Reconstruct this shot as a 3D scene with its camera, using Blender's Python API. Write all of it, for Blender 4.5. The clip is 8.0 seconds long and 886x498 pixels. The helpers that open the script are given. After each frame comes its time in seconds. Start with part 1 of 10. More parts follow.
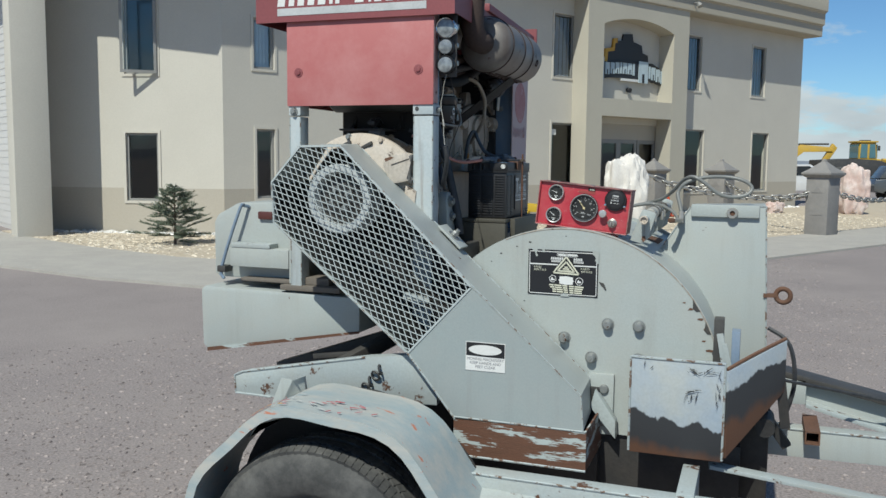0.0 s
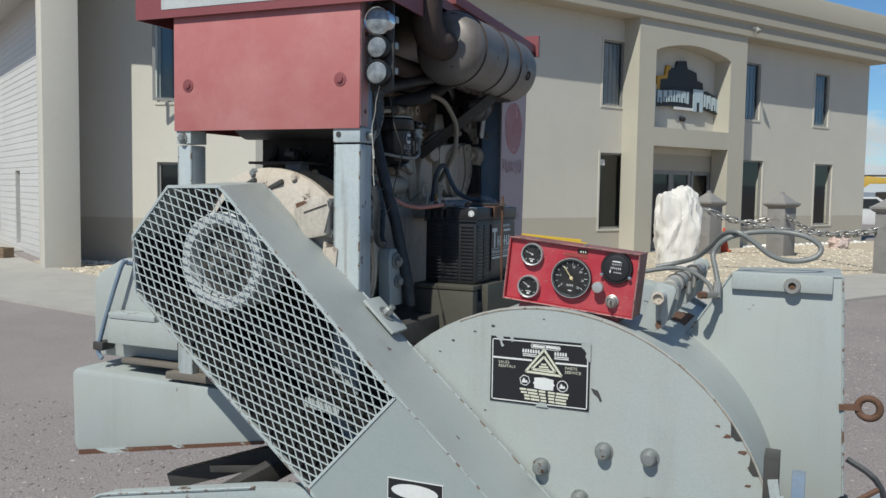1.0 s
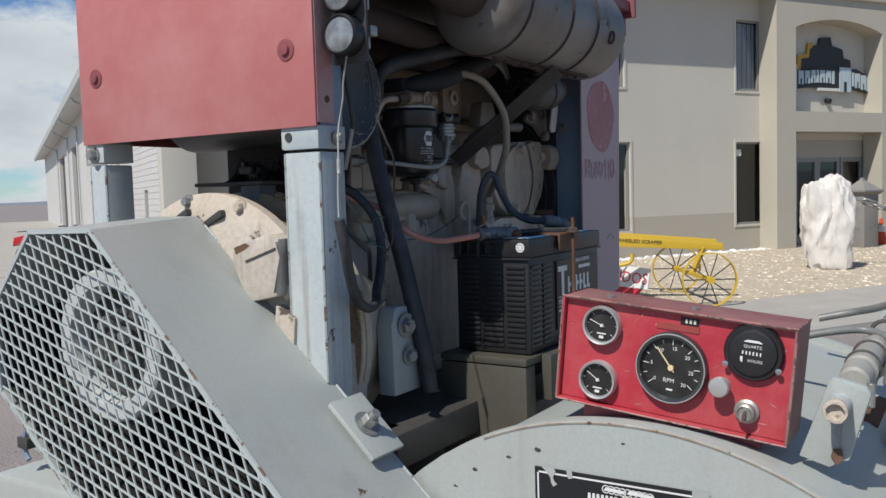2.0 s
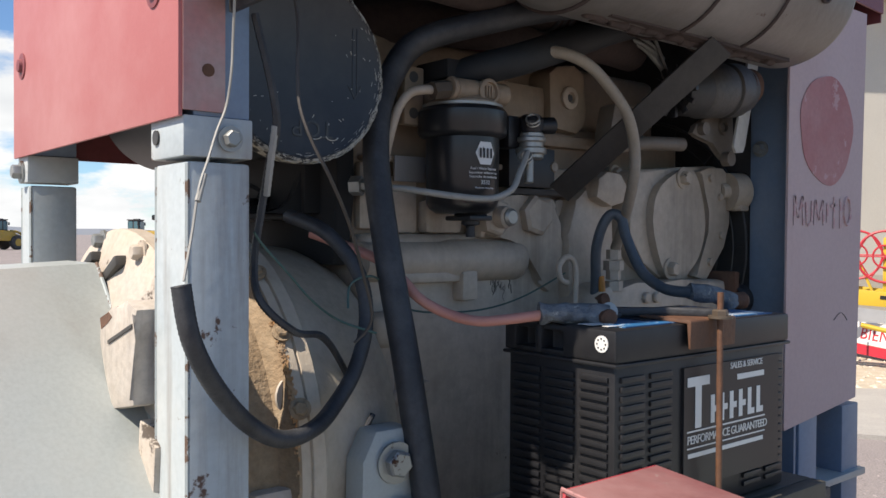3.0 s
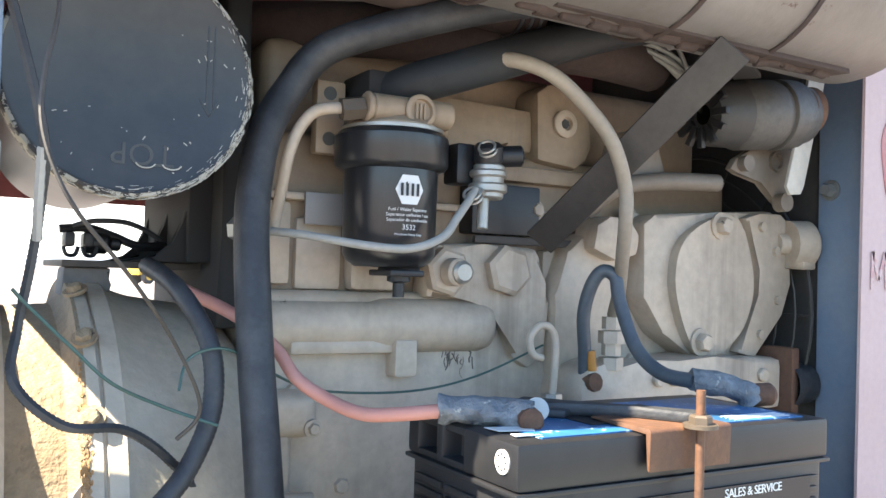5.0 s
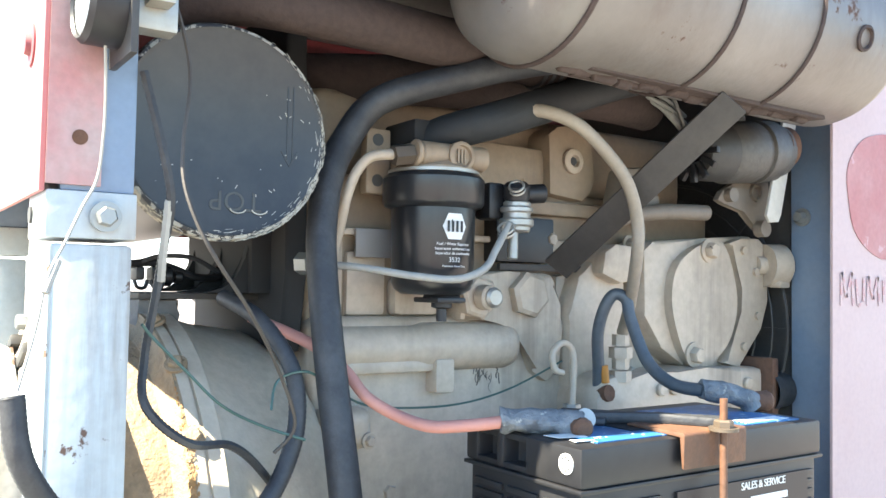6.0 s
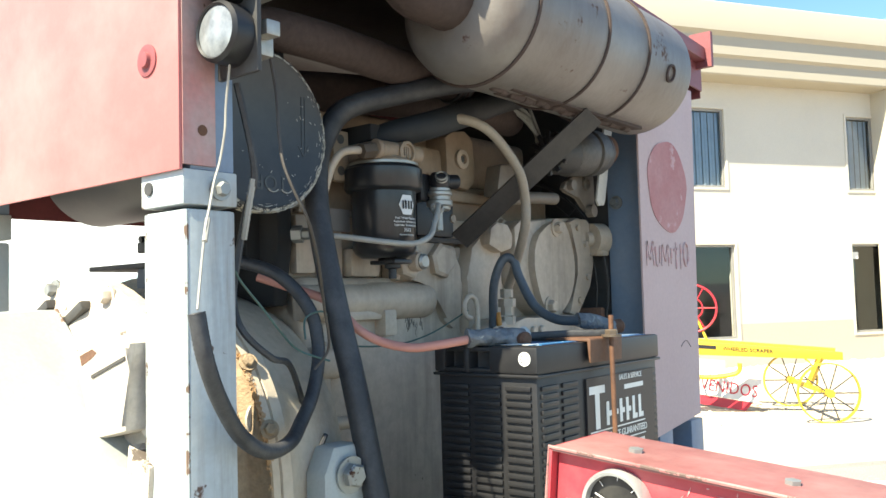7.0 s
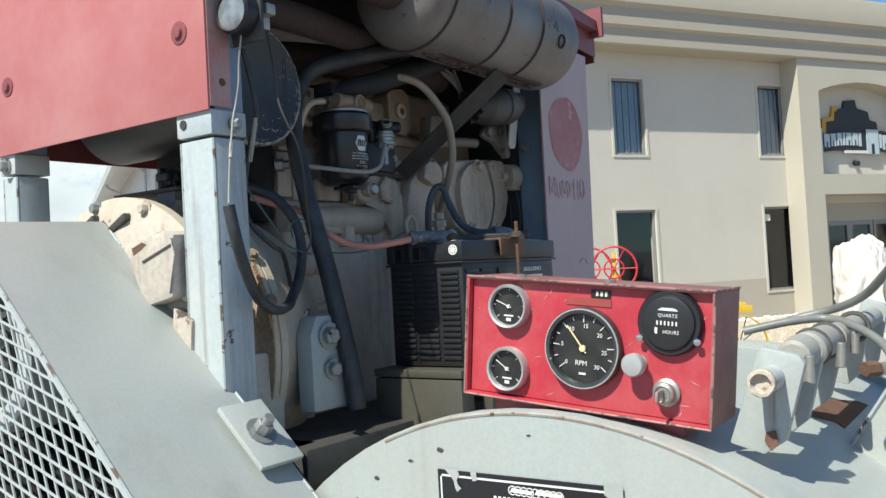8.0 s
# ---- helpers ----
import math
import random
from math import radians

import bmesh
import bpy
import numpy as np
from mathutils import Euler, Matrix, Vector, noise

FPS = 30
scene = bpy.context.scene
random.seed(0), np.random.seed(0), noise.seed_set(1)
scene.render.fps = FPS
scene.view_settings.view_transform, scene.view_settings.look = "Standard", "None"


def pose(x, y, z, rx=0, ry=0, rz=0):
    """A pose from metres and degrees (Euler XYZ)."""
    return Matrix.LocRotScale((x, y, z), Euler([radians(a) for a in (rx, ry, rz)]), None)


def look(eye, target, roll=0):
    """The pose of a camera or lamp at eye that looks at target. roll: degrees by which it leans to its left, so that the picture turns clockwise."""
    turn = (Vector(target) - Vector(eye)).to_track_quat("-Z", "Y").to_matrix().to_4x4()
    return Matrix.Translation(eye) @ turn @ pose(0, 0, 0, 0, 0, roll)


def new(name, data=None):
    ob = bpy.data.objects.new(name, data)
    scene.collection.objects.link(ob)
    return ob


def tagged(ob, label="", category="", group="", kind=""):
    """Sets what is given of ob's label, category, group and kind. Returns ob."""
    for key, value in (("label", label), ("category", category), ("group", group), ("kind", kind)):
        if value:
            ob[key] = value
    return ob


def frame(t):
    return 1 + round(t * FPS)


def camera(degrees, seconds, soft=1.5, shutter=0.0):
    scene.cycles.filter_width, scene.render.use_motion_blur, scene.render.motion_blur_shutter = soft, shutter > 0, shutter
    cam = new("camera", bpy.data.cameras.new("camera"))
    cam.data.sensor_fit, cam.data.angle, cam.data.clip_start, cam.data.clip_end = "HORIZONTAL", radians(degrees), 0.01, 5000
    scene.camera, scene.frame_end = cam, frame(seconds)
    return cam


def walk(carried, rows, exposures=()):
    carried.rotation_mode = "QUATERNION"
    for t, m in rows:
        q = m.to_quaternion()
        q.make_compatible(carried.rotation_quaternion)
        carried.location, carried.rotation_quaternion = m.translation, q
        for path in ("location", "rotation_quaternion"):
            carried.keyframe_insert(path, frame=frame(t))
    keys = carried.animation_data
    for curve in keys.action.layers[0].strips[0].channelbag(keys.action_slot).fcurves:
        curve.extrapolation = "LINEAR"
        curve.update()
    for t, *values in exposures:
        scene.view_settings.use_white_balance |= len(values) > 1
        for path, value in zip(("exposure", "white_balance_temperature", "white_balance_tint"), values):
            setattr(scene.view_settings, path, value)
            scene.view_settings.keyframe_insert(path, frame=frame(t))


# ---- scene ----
cam = camera(54.7, 8.0)
PATH = [
    (0, (1.064, -2.792, 1.607), (0.381, -0.924, 1.402), 0.6),
    (0.3, (1.045, -2.547, 1.628), (0.331, -0.688, 1.444), -0.4),
    (0.5, (1.042, -2.342, 1.636), (0.321, -0.485, 1.464), -1.8),
    (0.8, (1.049, -2.043, 1.634), (0.294, -0.196, 1.497), 0.2),
    (1, (1.04, -1.846, 1.654), (0.237, -0.019, 1.515), 0.9),
    (1.3, (0.992, -1.587, 1.64), (0.093, 0.195, 1.512), 0.1),
    (1.5, (0.951, -1.398, 1.656), (-0.01, 0.352, 1.535), -0.2),
    (1.7, (0.913, -1.246, 1.697), (-0.07, 0.49, 1.558), -1.5),
    (2.8, (0.752, -0.405, 1.681), (-0.706, 0.963, 1.629), 1.3),
    (3, (0.718, -0.295, 1.698), (-0.828, 0.974, 1.666), 0.3),
    (3.2, (0.704, -0.177, 1.694), (-0.961, 0.931, 1.683), -0.4),
    (3.5, (0.701, -0.064, 1.71), (-1.055, 0.894, 1.686), 2.4),
    (3.7, (0.707, -0.03, 1.719), (-1.097, 0.831, 1.679), 1.3),
    (4, (0.658, 0.033, 1.713), (-1.129, 0.933, 1.691), 1.7),
    (4.2, (0.662, 0.036, 1.733), (-1.076, 1.023, 1.686), 1.0),
    (4.5, (0.639, 0.055, 1.716), (-1.098, 1.047, 1.751), 2.3),
    (4.7, (0.643, 0.052, 1.714), (-1.088, 1.051, 1.769), 2.2),
    (5.8, (0.679, -0.059, 1.736), (-1.034, 0.972, 1.816), 0.3),
    (6, (0.686, -0.107, 1.732), (-0.969, 1.012, 1.826), 0.9),
    (6.3, (0.691, -0.235, 1.721), (-0.767, 1.132, 1.817), -1.0),
    (6.5, (0.663, -0.311, 1.724), (-0.686, 1.163, 1.826), -2.6),
    (6.8, (0.709, -0.441, 1.701), (-0.574, 1.09, 1.803), -1.0),
    (7, (0.736, -0.495, 1.662), (-0.522, 1.055, 1.782), -1.6),
    (7.2, (0.811, -0.604, 1.61), (-0.472, 0.925, 1.738), -4.0),
    (7.5, (0.883, -0.705, 1.611), (-0.415, 0.812, 1.717), -1.7),
    (7.7, (0.925, -0.769, 1.593), (-0.305, 0.805, 1.674), -0.9),
    (7.8, (0.941, -0.793, 1.58), (-0.222, 0.833, 1.65), -2.2),
    (8, (0.953, -0.817, 1.55), (-0.181, 0.83, 1.604), -3.2),
]
EXPOSURES = [(0, 0.15, 6440, 2), (1.0, 0.11, 6480, 4), (1.7, 0.09, 6520, 7), (2.8, 0.71, 7060, 13), (3.1, 0.93, 7280, 13), (3.5, 1.68, 7740, 12), (4.0, 2.19, 7850, 10), (4.7, 2.6, 7600, 8), (5.8, 3.11, 7580, 5), (6.1, 3.06, 7640, 4), (6.5, 2.62, 8020, 4), (7.0, 2.0, 7800, 2), (7.5, 1.10, 6850, 2), (8.0, 0.77, 6700, 3)]
walk(cam, [(t, look(eye, target, roll)) for t, eye, target, roll in PATH], EXPOSURES)

# ---- daylight ----
SUN_EL, SUN_AZ = radians(51), math.pi + 0.1
world = bpy.data.worlds.new("sky")
scene.world = world
world.use_nodes = True
wn, wl = world.node_tree.nodes, world.node_tree.links
wn.clear()
sky = wn.new("ShaderNodeTexSky")
sky.sky_type, sky.sun_disc, sky.sun_elevation, sky.sun_rotation = "NISHITA", False, SUN_EL, SUN_AZ
sky.altitude, sky.dust_density, sky.ozone_density = 1500, 0.4, 2.0
tc = wn.new("ShaderNodeTexCoord")
sep = wn.new("ShaderNodeSeparateXYZ")
wl.new(tc.outputs["Generated"], sep.inputs[0])
zc = wn.new("ShaderNodeMath"); zc.operation = "MAXIMUM"; zc.inputs[1].default_value = 0.0
wl.new(sep.outputs["Z"], zc.inputs[0])
zo = wn.new("ShaderNodeMath"); zo.operation = "ADD"; zo.inputs[1].default_value = 0.30
wl.new(zc.outputs[0], zo.inputs[0])
dv = wn.new("ShaderNodeVectorMath"); dv.operation = "DIVIDE"
wl.new(tc.outputs["Generated"], dv.inputs[0]); wl.new(zo.outputs[0], dv.inputs[1])
cn = wn.new("ShaderNodeTexNoise"); cn.inputs["Scale"].default_value = 2.3; cn.inputs["Detail"].default_value = 9; cn.inputs["Roughness"].default_value = 0.6
of = wn.new("ShaderNodeVectorMath"); of.operation = "ADD"; of.inputs[1].default_value = (4.3, 2.2, 0.6)
wl.new(dv.outputs[0], of.inputs[0]); wl.new(of.outputs[0], cn.inputs["Vector"])
cr = wn.new("ShaderNodeMapRange")
cr.inputs["From Min"].default_value, cr.inputs["From Max"].default_value = 0.555, 0.665
wl.new(cn.outputs["Fac"], cr.inputs["Value"])
# clouds thicken towards the horizon
lo = wn.new("ShaderNodeMapRange")
lo.inputs["From Min"].default_value, lo.inputs["From Max"].default_value, lo.inputs["To Min"].default_value, lo.inputs["To Max"].default_value = 0.070, 0.120, 0.20, 0.0
west = wn.new("ShaderNodeMath"); west.operation = "MULTIPLY_ADD"; west.inputs[1].default_value = 0.11
wl.new(sep.outputs["X"], west.inputs[0]); wl.new(sep.outputs["Z"], west.inputs[2]); wl.new(west.outputs[0], lo.inputs["Value"])
ad = wn.new("ShaderNodeMath"); ad.operation = "ADD"
wl.new(cn.outputs["Fac"], ad.inputs[0]); wl.new(lo.outputs["Result"], ad.inputs[1]); wl.new(ad.outputs[0], cr.inputs["Value"])
tint = wn.new("ShaderNodeMix"); tint.data_type = "RGBA"; tint.blend_type = "MULTIPLY"; tint.inputs["Factor"].default_value = 1.0
tint.inputs["B"].default_value = (0.62, 0.82, 1.0, 1)
wl.new(sky.outputs[0], tint.inputs["A"])
# grey undersides in the clouds
c2 = wn.new("ShaderNodeTexNoise"); c2.inputs["Scale"].default_value = 3.2; c2.inputs["Detail"].default_value = 5
wl.new(dv.outputs[0], c2.inputs["Vector"])
cc = wn.new("ShaderNodeMix"); cc.data_type = "RGBA"
cc.inputs["A"].default_value, cc.inputs["B"].default_value = (3.6, 4.1, 4.7, 1), (7.8, 8.3, 8.7, 1)
wl.new(c2.outputs["Fac"], cc.inputs["Factor"])
mx = wn.new("ShaderNodeMix"); mx.data_type = "RGBA"
wl.new(cr.outputs["Result"], mx.inputs["Factor"]); wl.new(tint.outputs["Result"], mx.inputs["A"]); wl.new(cc.outputs["Result"], mx.inputs["B"])
bg = wn.new("ShaderNodeBackground"); bg.inputs["Strength"].default_value = 0.092
wl.new(mx.outputs["Result"], bg.inputs[0])
wo = wn.new("ShaderNodeOutputWorld"); wl.new(bg.outputs[0], wo.inputs[0])
sun = new("sun", bpy.data.lights.new("sun", "SUN"))
sun.data.energy, sun.data.angle, sun.data.color = 4.2, radians(0.53), (1.0, 0.965, 0.905)
sun.matrix_world = look((0, 0, 0), (-math.sin(SUN_AZ) * math.cos(SUN_EL), -math.cos(SUN_AZ) * math.cos(SUN_EL), -math.sin(SUN_EL)))
sun.location = (-4, -20, 30)


# ---- materials ----
def material(name, col, rough=0.6, metal=0.0, col2=None, big=2.0, amount=0.5, grain=0.0, gscale=120.0, bump=0.0, bscale=80.0,
             chips=None, chip_at=0.66, chip_scale=9.0, dust=None, dust_amount=0.5, dust_scale=5.0, runs=None, runs_amount=0.6, runs_scale=22.0, spec=0.5, stretch=(1, 1, 1)):
    """A surface: two tones in large blotches, fine grain, worn chips of another colour, dust, fine relief."""
    m = bpy.data.materials.new(name)
    m.use_nodes = True
    n, l = m.node_tree.nodes, m.node_tree.links
    p = n["Principled BSDF"]
    p.inputs["Roughness"].default_value, p.inputs["Metallic"].default_value = rough, metal
    p.inputs["Specular IOR Level"].default_value = spec
    co = n.new("ShaderNodeTexCoord")
    mp = n.new("ShaderNodeMapping"); mp.inputs["Scale"].default_value = stretch
    l.new(co.outputs["Object"], mp.inputs[0])

    def noise_tex(scale, detail=4.0, roughness=0.6):
        t = n.new("ShaderNodeTexNoise")
        t.inputs["Scale"].default_value, t.inputs["Detail"].default_value, t.inputs["Roughness"].default_value = scale, detail, roughness
        l.new(mp.outputs[0], t.inputs["Vector"])
        return t.outputs["Fac"]

    def ramp(src, a, b):
        r = n.new("ShaderNodeMapRange")
        r.inputs["From Min"].default_value, r.inputs["From Max"].default_value = a, b
        l.new(src, r.inputs["Value"])
        return r.outputs["Result"]

    def blend(fac, a, b, mode="MIX"):
        x = n.new("ShaderNodeMix"); x.data_type = "RGBA"; x.blend_type = mode
        if isinstance(fac, float):
            x.inputs["Factor"].default_value = fac
        else:
            l.new(fac, x.inputs["Factor"])
        for slot, v in (("A", a), ("B", b)):
            if isinstance(v, tuple):
                x.inputs[slot].default_value = (*v, 1)
            else:
                l.new(v, x.inputs[slot])
        return x.outputs["Result"]

    other = col2 or tuple(c * 0.78 for c in col)
    out = blend(ramp(noise_tex(big, 5.0), 0.5 - 0.3 / max(amount, 0.05) * 0.5, 0.5 + 0.3 / max(amount, 0.05) * 0.5), col, other)
    if grain:
        g = n.new("ShaderNodeMath"); g.operation = "MULTIPLY"; g.inputs[1].default_value = grain
        l.new(ramp(noise_tex(gscale, 2.0), 0.35, 0.7), g.inputs[0])
        out = blend(g.outputs[0], out, tuple(c * 0.35 for c in col))
    if dust:
        d = n.new("ShaderNodeMath"); d.operation = "MULTIPLY"; d.inputs[1].default_value = dust_amount
        l.new(ramp(noise_tex(dust_scale, 6.0, 0.7), 0.42, 0.68), d.inputs[0])
        out = blend(d.outputs[0], out, dust)
    if runs:
        # streaks that have run down the surface
        m2 = n.new("ShaderNodeMapping"); m2.inputs["Scale"].default_value = (1, 1, 0.07)
        l.new(co.outputs["Object"], m2.inputs[0])
        t2 = n.new("ShaderNodeTexNoise")
        t2.inputs["Scale"].default_value, t2.inputs["Detail"].default_value, t2.inputs["Roughness"].default_value = runs_scale, 6.0, 0.65
        l.new(m2.outputs[0], t2.inputs["Vector"])
        patch = n.new("ShaderNodeMath"); patch.operation = "MULTIPLY"
        l.new(ramp(t2.outputs["Fac"], 0.52, 0.72), patch.inputs[0]); l.new(ramp(noise_tex(4.0, 3.0), 0.4, 0.62), patch.inputs[1])
        k = n.new("ShaderNodeMath"); k.operation = "MULTIPLY"; k.inputs[1].default_value = runs_amount
        l.new(patch.outputs[0], k.inputs[0])
        out = blend(k.outputs[0], out, runs)
    if chips:
        c = ramp(noise_tex(chip_scale, 7.0, 0.68), chip_at, chip_at + 0.03)
        out = blend(c, out, chips)
        ro = n.new("ShaderNodeMapRange"); ro.inputs["To Min"].default_value, ro.inputs["To Max"].default_value = rough, 0.85
        l.new(c, ro.inputs["Value"]); l.new(ro.outputs["Result"], p.inputs["Roughness"])
    l.new(out, p.inputs["Base Color"])
    if bump:
        b = n.new("ShaderNodeBump"); b.inputs["Strength"].default_value = bump; b.inputs["Distance"].default_value = 0.004
        l.new(noise_tex(bscale, 3.0), b.inputs["Height"]); l.new(b.outputs[0], p.inputs["Normal"])
    return m


def glass_pane(name, tint=(0.9, 0.95, 0.95)):
    m = bpy.data.materials.new(name)
    m.use_nodes = True
    n, l = m.node_tree.nodes, m.node_tree.links
    n.remove(n["Principled BSDF"])
    tr = n.new("ShaderNodeBsdfTransparent"); tr.inputs[0].default_value = (*tint, 1)
    gl = n.new("ShaderNodeBsdfGlossy"); gl.inputs["Roughness"].default_value = 0.02
    fr = n.new("ShaderNodeFresnel"); fr.inputs["IOR"].default_value = 1.7
    ms = n.new("ShaderNodeMixShader")
    l.new(fr.outputs[0], ms.inputs[0]); l.new(tr.outputs[0], ms.inputs[1]); l.new(gl.outputs[0], ms.inputs[2])
    l.new(ms.outputs[0], n["Material Output"].inputs["Surface"])
    return m


RUST = (0.095, 0.045, 0.026)
guard_grey = material("older_blue_grey_paint", (0.295, 0.335, 0.335), 0.42, col2=(0.265, 0.30, 0.30), big=2.5, grain=0.12, gscale=220, bump=0.05, chips=(0.10, 0.055, 0.035), chip_at=0.74, chip_scale=17, dust=(0.33, 0.34, 0.33), dust_amount=0.4, runs=(0.22, 0.21, 0.19), runs_amount=0.3)
grey_paint = material("grey_paint", (0.39, 0.42, 0.405), 0.42, col2=(0.345, 0.375, 0.365), big=3, grain=0.16, gscale=220, bump=0.05, chips=(0.10, 0.055, 0.035), chip_at=0.70, chip_scale=17, dust=(0.37, 0.36, 0.32), dust_amount=0.4, runs=(0.22, 0.205, 0.18), runs_amount=0.35, runs_scale=14)
flange_paint = material("stained_pink_white_flange", (0.40, 0.31, 0.29), 0.6, col2=(0.44, 0.20, 0.19), big=14, amount=0.8, grain=0.2, bump=0.15, chips=(0.10, 0.055, 0.04), chip_at=0.63, chip_scale=30)
edge_grey = material("chipped_grey_edge", (0.36, 0.405, 0.405), 0.55, col2=(0.28, 0.31, 0.31), big=12, chips=(0.14, 0.09, 0.065), chip_at=0.54, chip_scale=44, bump=0.2)
rust_edge = material("rusty_chipped_paint_edge", (0.35, 0.35, 0.325), 0.7, col2=(0.25, 0.19, 0.14), big=30, amount=0.8, chips=(0.10, 0.055, 0.035), chip_at=0.61, chip_scale=38, bump=0.3)
mesh_paint = material("thick_grey_mesh_paint", (0.43, 0.47, 0.47), 0.5, col2=(0.36, 0.40, 0.40), big=9, chips=(0.10, 0.075, 0.06), chip_at=0.70, chip_scale=30)
post_paint = material("stained_pale_grey_post_paint", (0.44, 0.48, 0.485), 0.5, col2=(0.36, 0.41, 0.43), big=7, grain=0.15, bump=0.12, bscale=50, chips=(0.10, 0.06, 0.045), chip_at=0.635, chip_scale=24, dust=(0.5, 0.5, 0.47), dust_amount=0.5, dust_scale=6, runs=(0.16, 0.12, 0.09), runs_amount=0.75, runs_scale=26)
worn_paint = material("worn_grey_paint", (0.40, 0.445, 0.44), 0.5, col2=(0.34, 0.38, 0.385), big=4, grain=0.2, bump=0.1, chips=RUST, chip_at=0.6, chip_scale=11, dust=(0.33, 0.31, 0.27), dust_amount=0.4)
blue_paint = material("blue_grey_paint", (0.165, 0.235, 0.33), 0.45, col2=(0.14, 0.20, 0.285), big=4, grain=0.15, bump=0.05, chips=(0.12, 0.1, 0.09), chip_at=0.72, chip_scale=16, dust=(0.33, 0.33, 0.31), dust_amount=0.3)
rusty_steel = material("rusty_steel", RUST, 0.85, col2=(0.15, 0.07, 0.04), big=12, grain=0.4, bump=0.3, bscale=150, dust=(0.17, 0.11, 0.08), dust_amount=0.35)
scraped_steel = material("scraped_painted_steel", RUST, 0.75, col2=(0.14, 0.06, 0.034), big=9, grain=0.3, bump=0.25, chips=(0.36, 0.40, 0.39), chip_at=0.53, chip_scale=7, stretch=(0.7, 1, 4.0))
dark_steel = material("dark_oily_steel", (0.03, 0.03, 0.032), 0.55, col2=(0.05, 0.048, 0.045), big=8, grain=0.2, bump=0.15, dust=(0.10, 0.09, 0.075), dust_amount=0.4)
bolt_steel = material("bolt_steel", (0.33, 0.34, 0.33), 0.45, 0.6, big=40, chips=RUST, chip_at=0.62, chip_scale=40, bump=0.1)
zinc = material("zinc_plated_steel", (0.46, 0.45, 0.42), 0.45, 0.7, col2=(0.34, 0.33, 0.30), big=30, bump=0.1, dust=(0.28, 0.25, 0.2), dust_amount=0.5, dust_scale=20)
cast_alu = material("dusty_cast_aluminium", (0.11, 0.107, 0.102), 0.55, 0.35, col2=(0.11, 0.105, 0.10), big=25, grain=0.3, bump=0.3, bscale=140, dust=(0.12, 0.105, 0.09), dust_amount=0.5, dust_scale=22)
dusty_strap = material("dusty_grey_brown_steel", (0.055, 0.047, 0.041), 0.65, col2=(0.04, 0.035, 0.031), big=9, grain=0.3, bump=0.15, dust=(0.085, 0.073, 0.061), dust_amount=0.6, dust_scale=10)
chrome = material("chrome", (0.72, 0.72, 0.72), 0.18, 1.0, big=40, amount=0.3)
# faded red; its pale pink dust tone is lifted to carry glare
red_hood = material("faded_red_hood_with_glare", (0.43, 0.142, 0.137), 0.55, col2=(0.385, 0.12, 0.117), big=2.5, grain=0.08, gscale=300, bump=0.03, dust=(0.53, 0.27, 0.26), dust_amount=0.6, dust_scale=2.5, chips=(0.30, 0.09, 0.085), chip_at=0.735, chip_scale=18)
red_trim = material("dull_red_trim_paint", (0.26, 0.07, 0.075), 0.55, col2=(0.2, 0.055, 0.06), big=6, grain=0.2, chips=(0.12, 0.07, 0.055), chip_at=0.68, chip_scale=12)
red_panel = material("bright_red_panel_paint", (0.46, 0.03, 0.05), 0.42, col2=(0.36, 0.03, 0.045), big=9, grain=0.14, gscale=200, bump=0.08, chips=(0.16, 0.05, 0.045), chip_at=0.66, chip_scale=26, dust=(0.47, 0.12, 0.12), dust_amount=0.5, dust_scale=12)
# bleached pink red, made paler still to hold the lens glare
pink_panel = material("bleached_glare_paled_pink_paint", (0.53, 0.40, 0.385), 0.6, col2=(0.48, 0.34, 0.325), big=6, grain=0.1, bump=0.03, chips=(0.3, 0.12, 0.12), chip_at=0.74, chip_scale=14)
rubber = material("tyre_rubber", (0.037, 0.038, 0.039), 0.8, col2=(0.06, 0.06, 0.058), big=7, grain=0.2, bump=0.2, dust=(0.165, 0.16, 0.15), dust_amount=0.55, dust_scale=9)
hose_rubber = material("dusty_black_hose", (0.020, 0.021, 0.025), 0.55, col2=(0.034, 0.036, 0.040), big=18, grain=0.25, gscale=160, bump=0.2, bscale=120, dust=(0.11, 0.11, 0.108), dust_amount=0.34, dust_scale=22)
black_plastic = material("black_plastic", (0.009, 0.009, 0.011), 0.45, col2=(0.014, 0.014, 0.016), big=14, grain=0.2, dust=(0.05, 0.048, 0.045), dust_amount=0.22, dust_scale=8)
# browner enamel for upper castings, darkened too for the weak light up there
browned_paint = material("browned_shade_engine_enamel", (0.35, 0.262, 0.18), 0.55, col2=(0.27, 0.195, 0.13), big=5, grain=0.25, gscale=70, bump=0.3, bscale=30, chips=(0.07, 0.05, 0.038), chip_at=0.70, chip_scale=18, dust=(0.19, 0.145, 0.105), dust_amount=0.6, dust_scale=6, runs=(0.08, 0.06, 0.045), runs_amount=0.7, runs_scale=18)
engine_paint = material("tan_engine_enamel", (0.55, 0.452, 0.355), 0.5, col2=(0.47, 0.38, 0.29), big=5, grain=0.22, gscale=70, bump=0.3, bscale=30, chips=(0.07, 0.052, 0.04), chip_at=0.69, chip_scale=20, dust=(0.27, 0.215, 0.16), dust_amount=0.55, dust_scale=7, runs=(0.10, 0.078, 0.06), runs_amount=0.7, runs_scale=18)
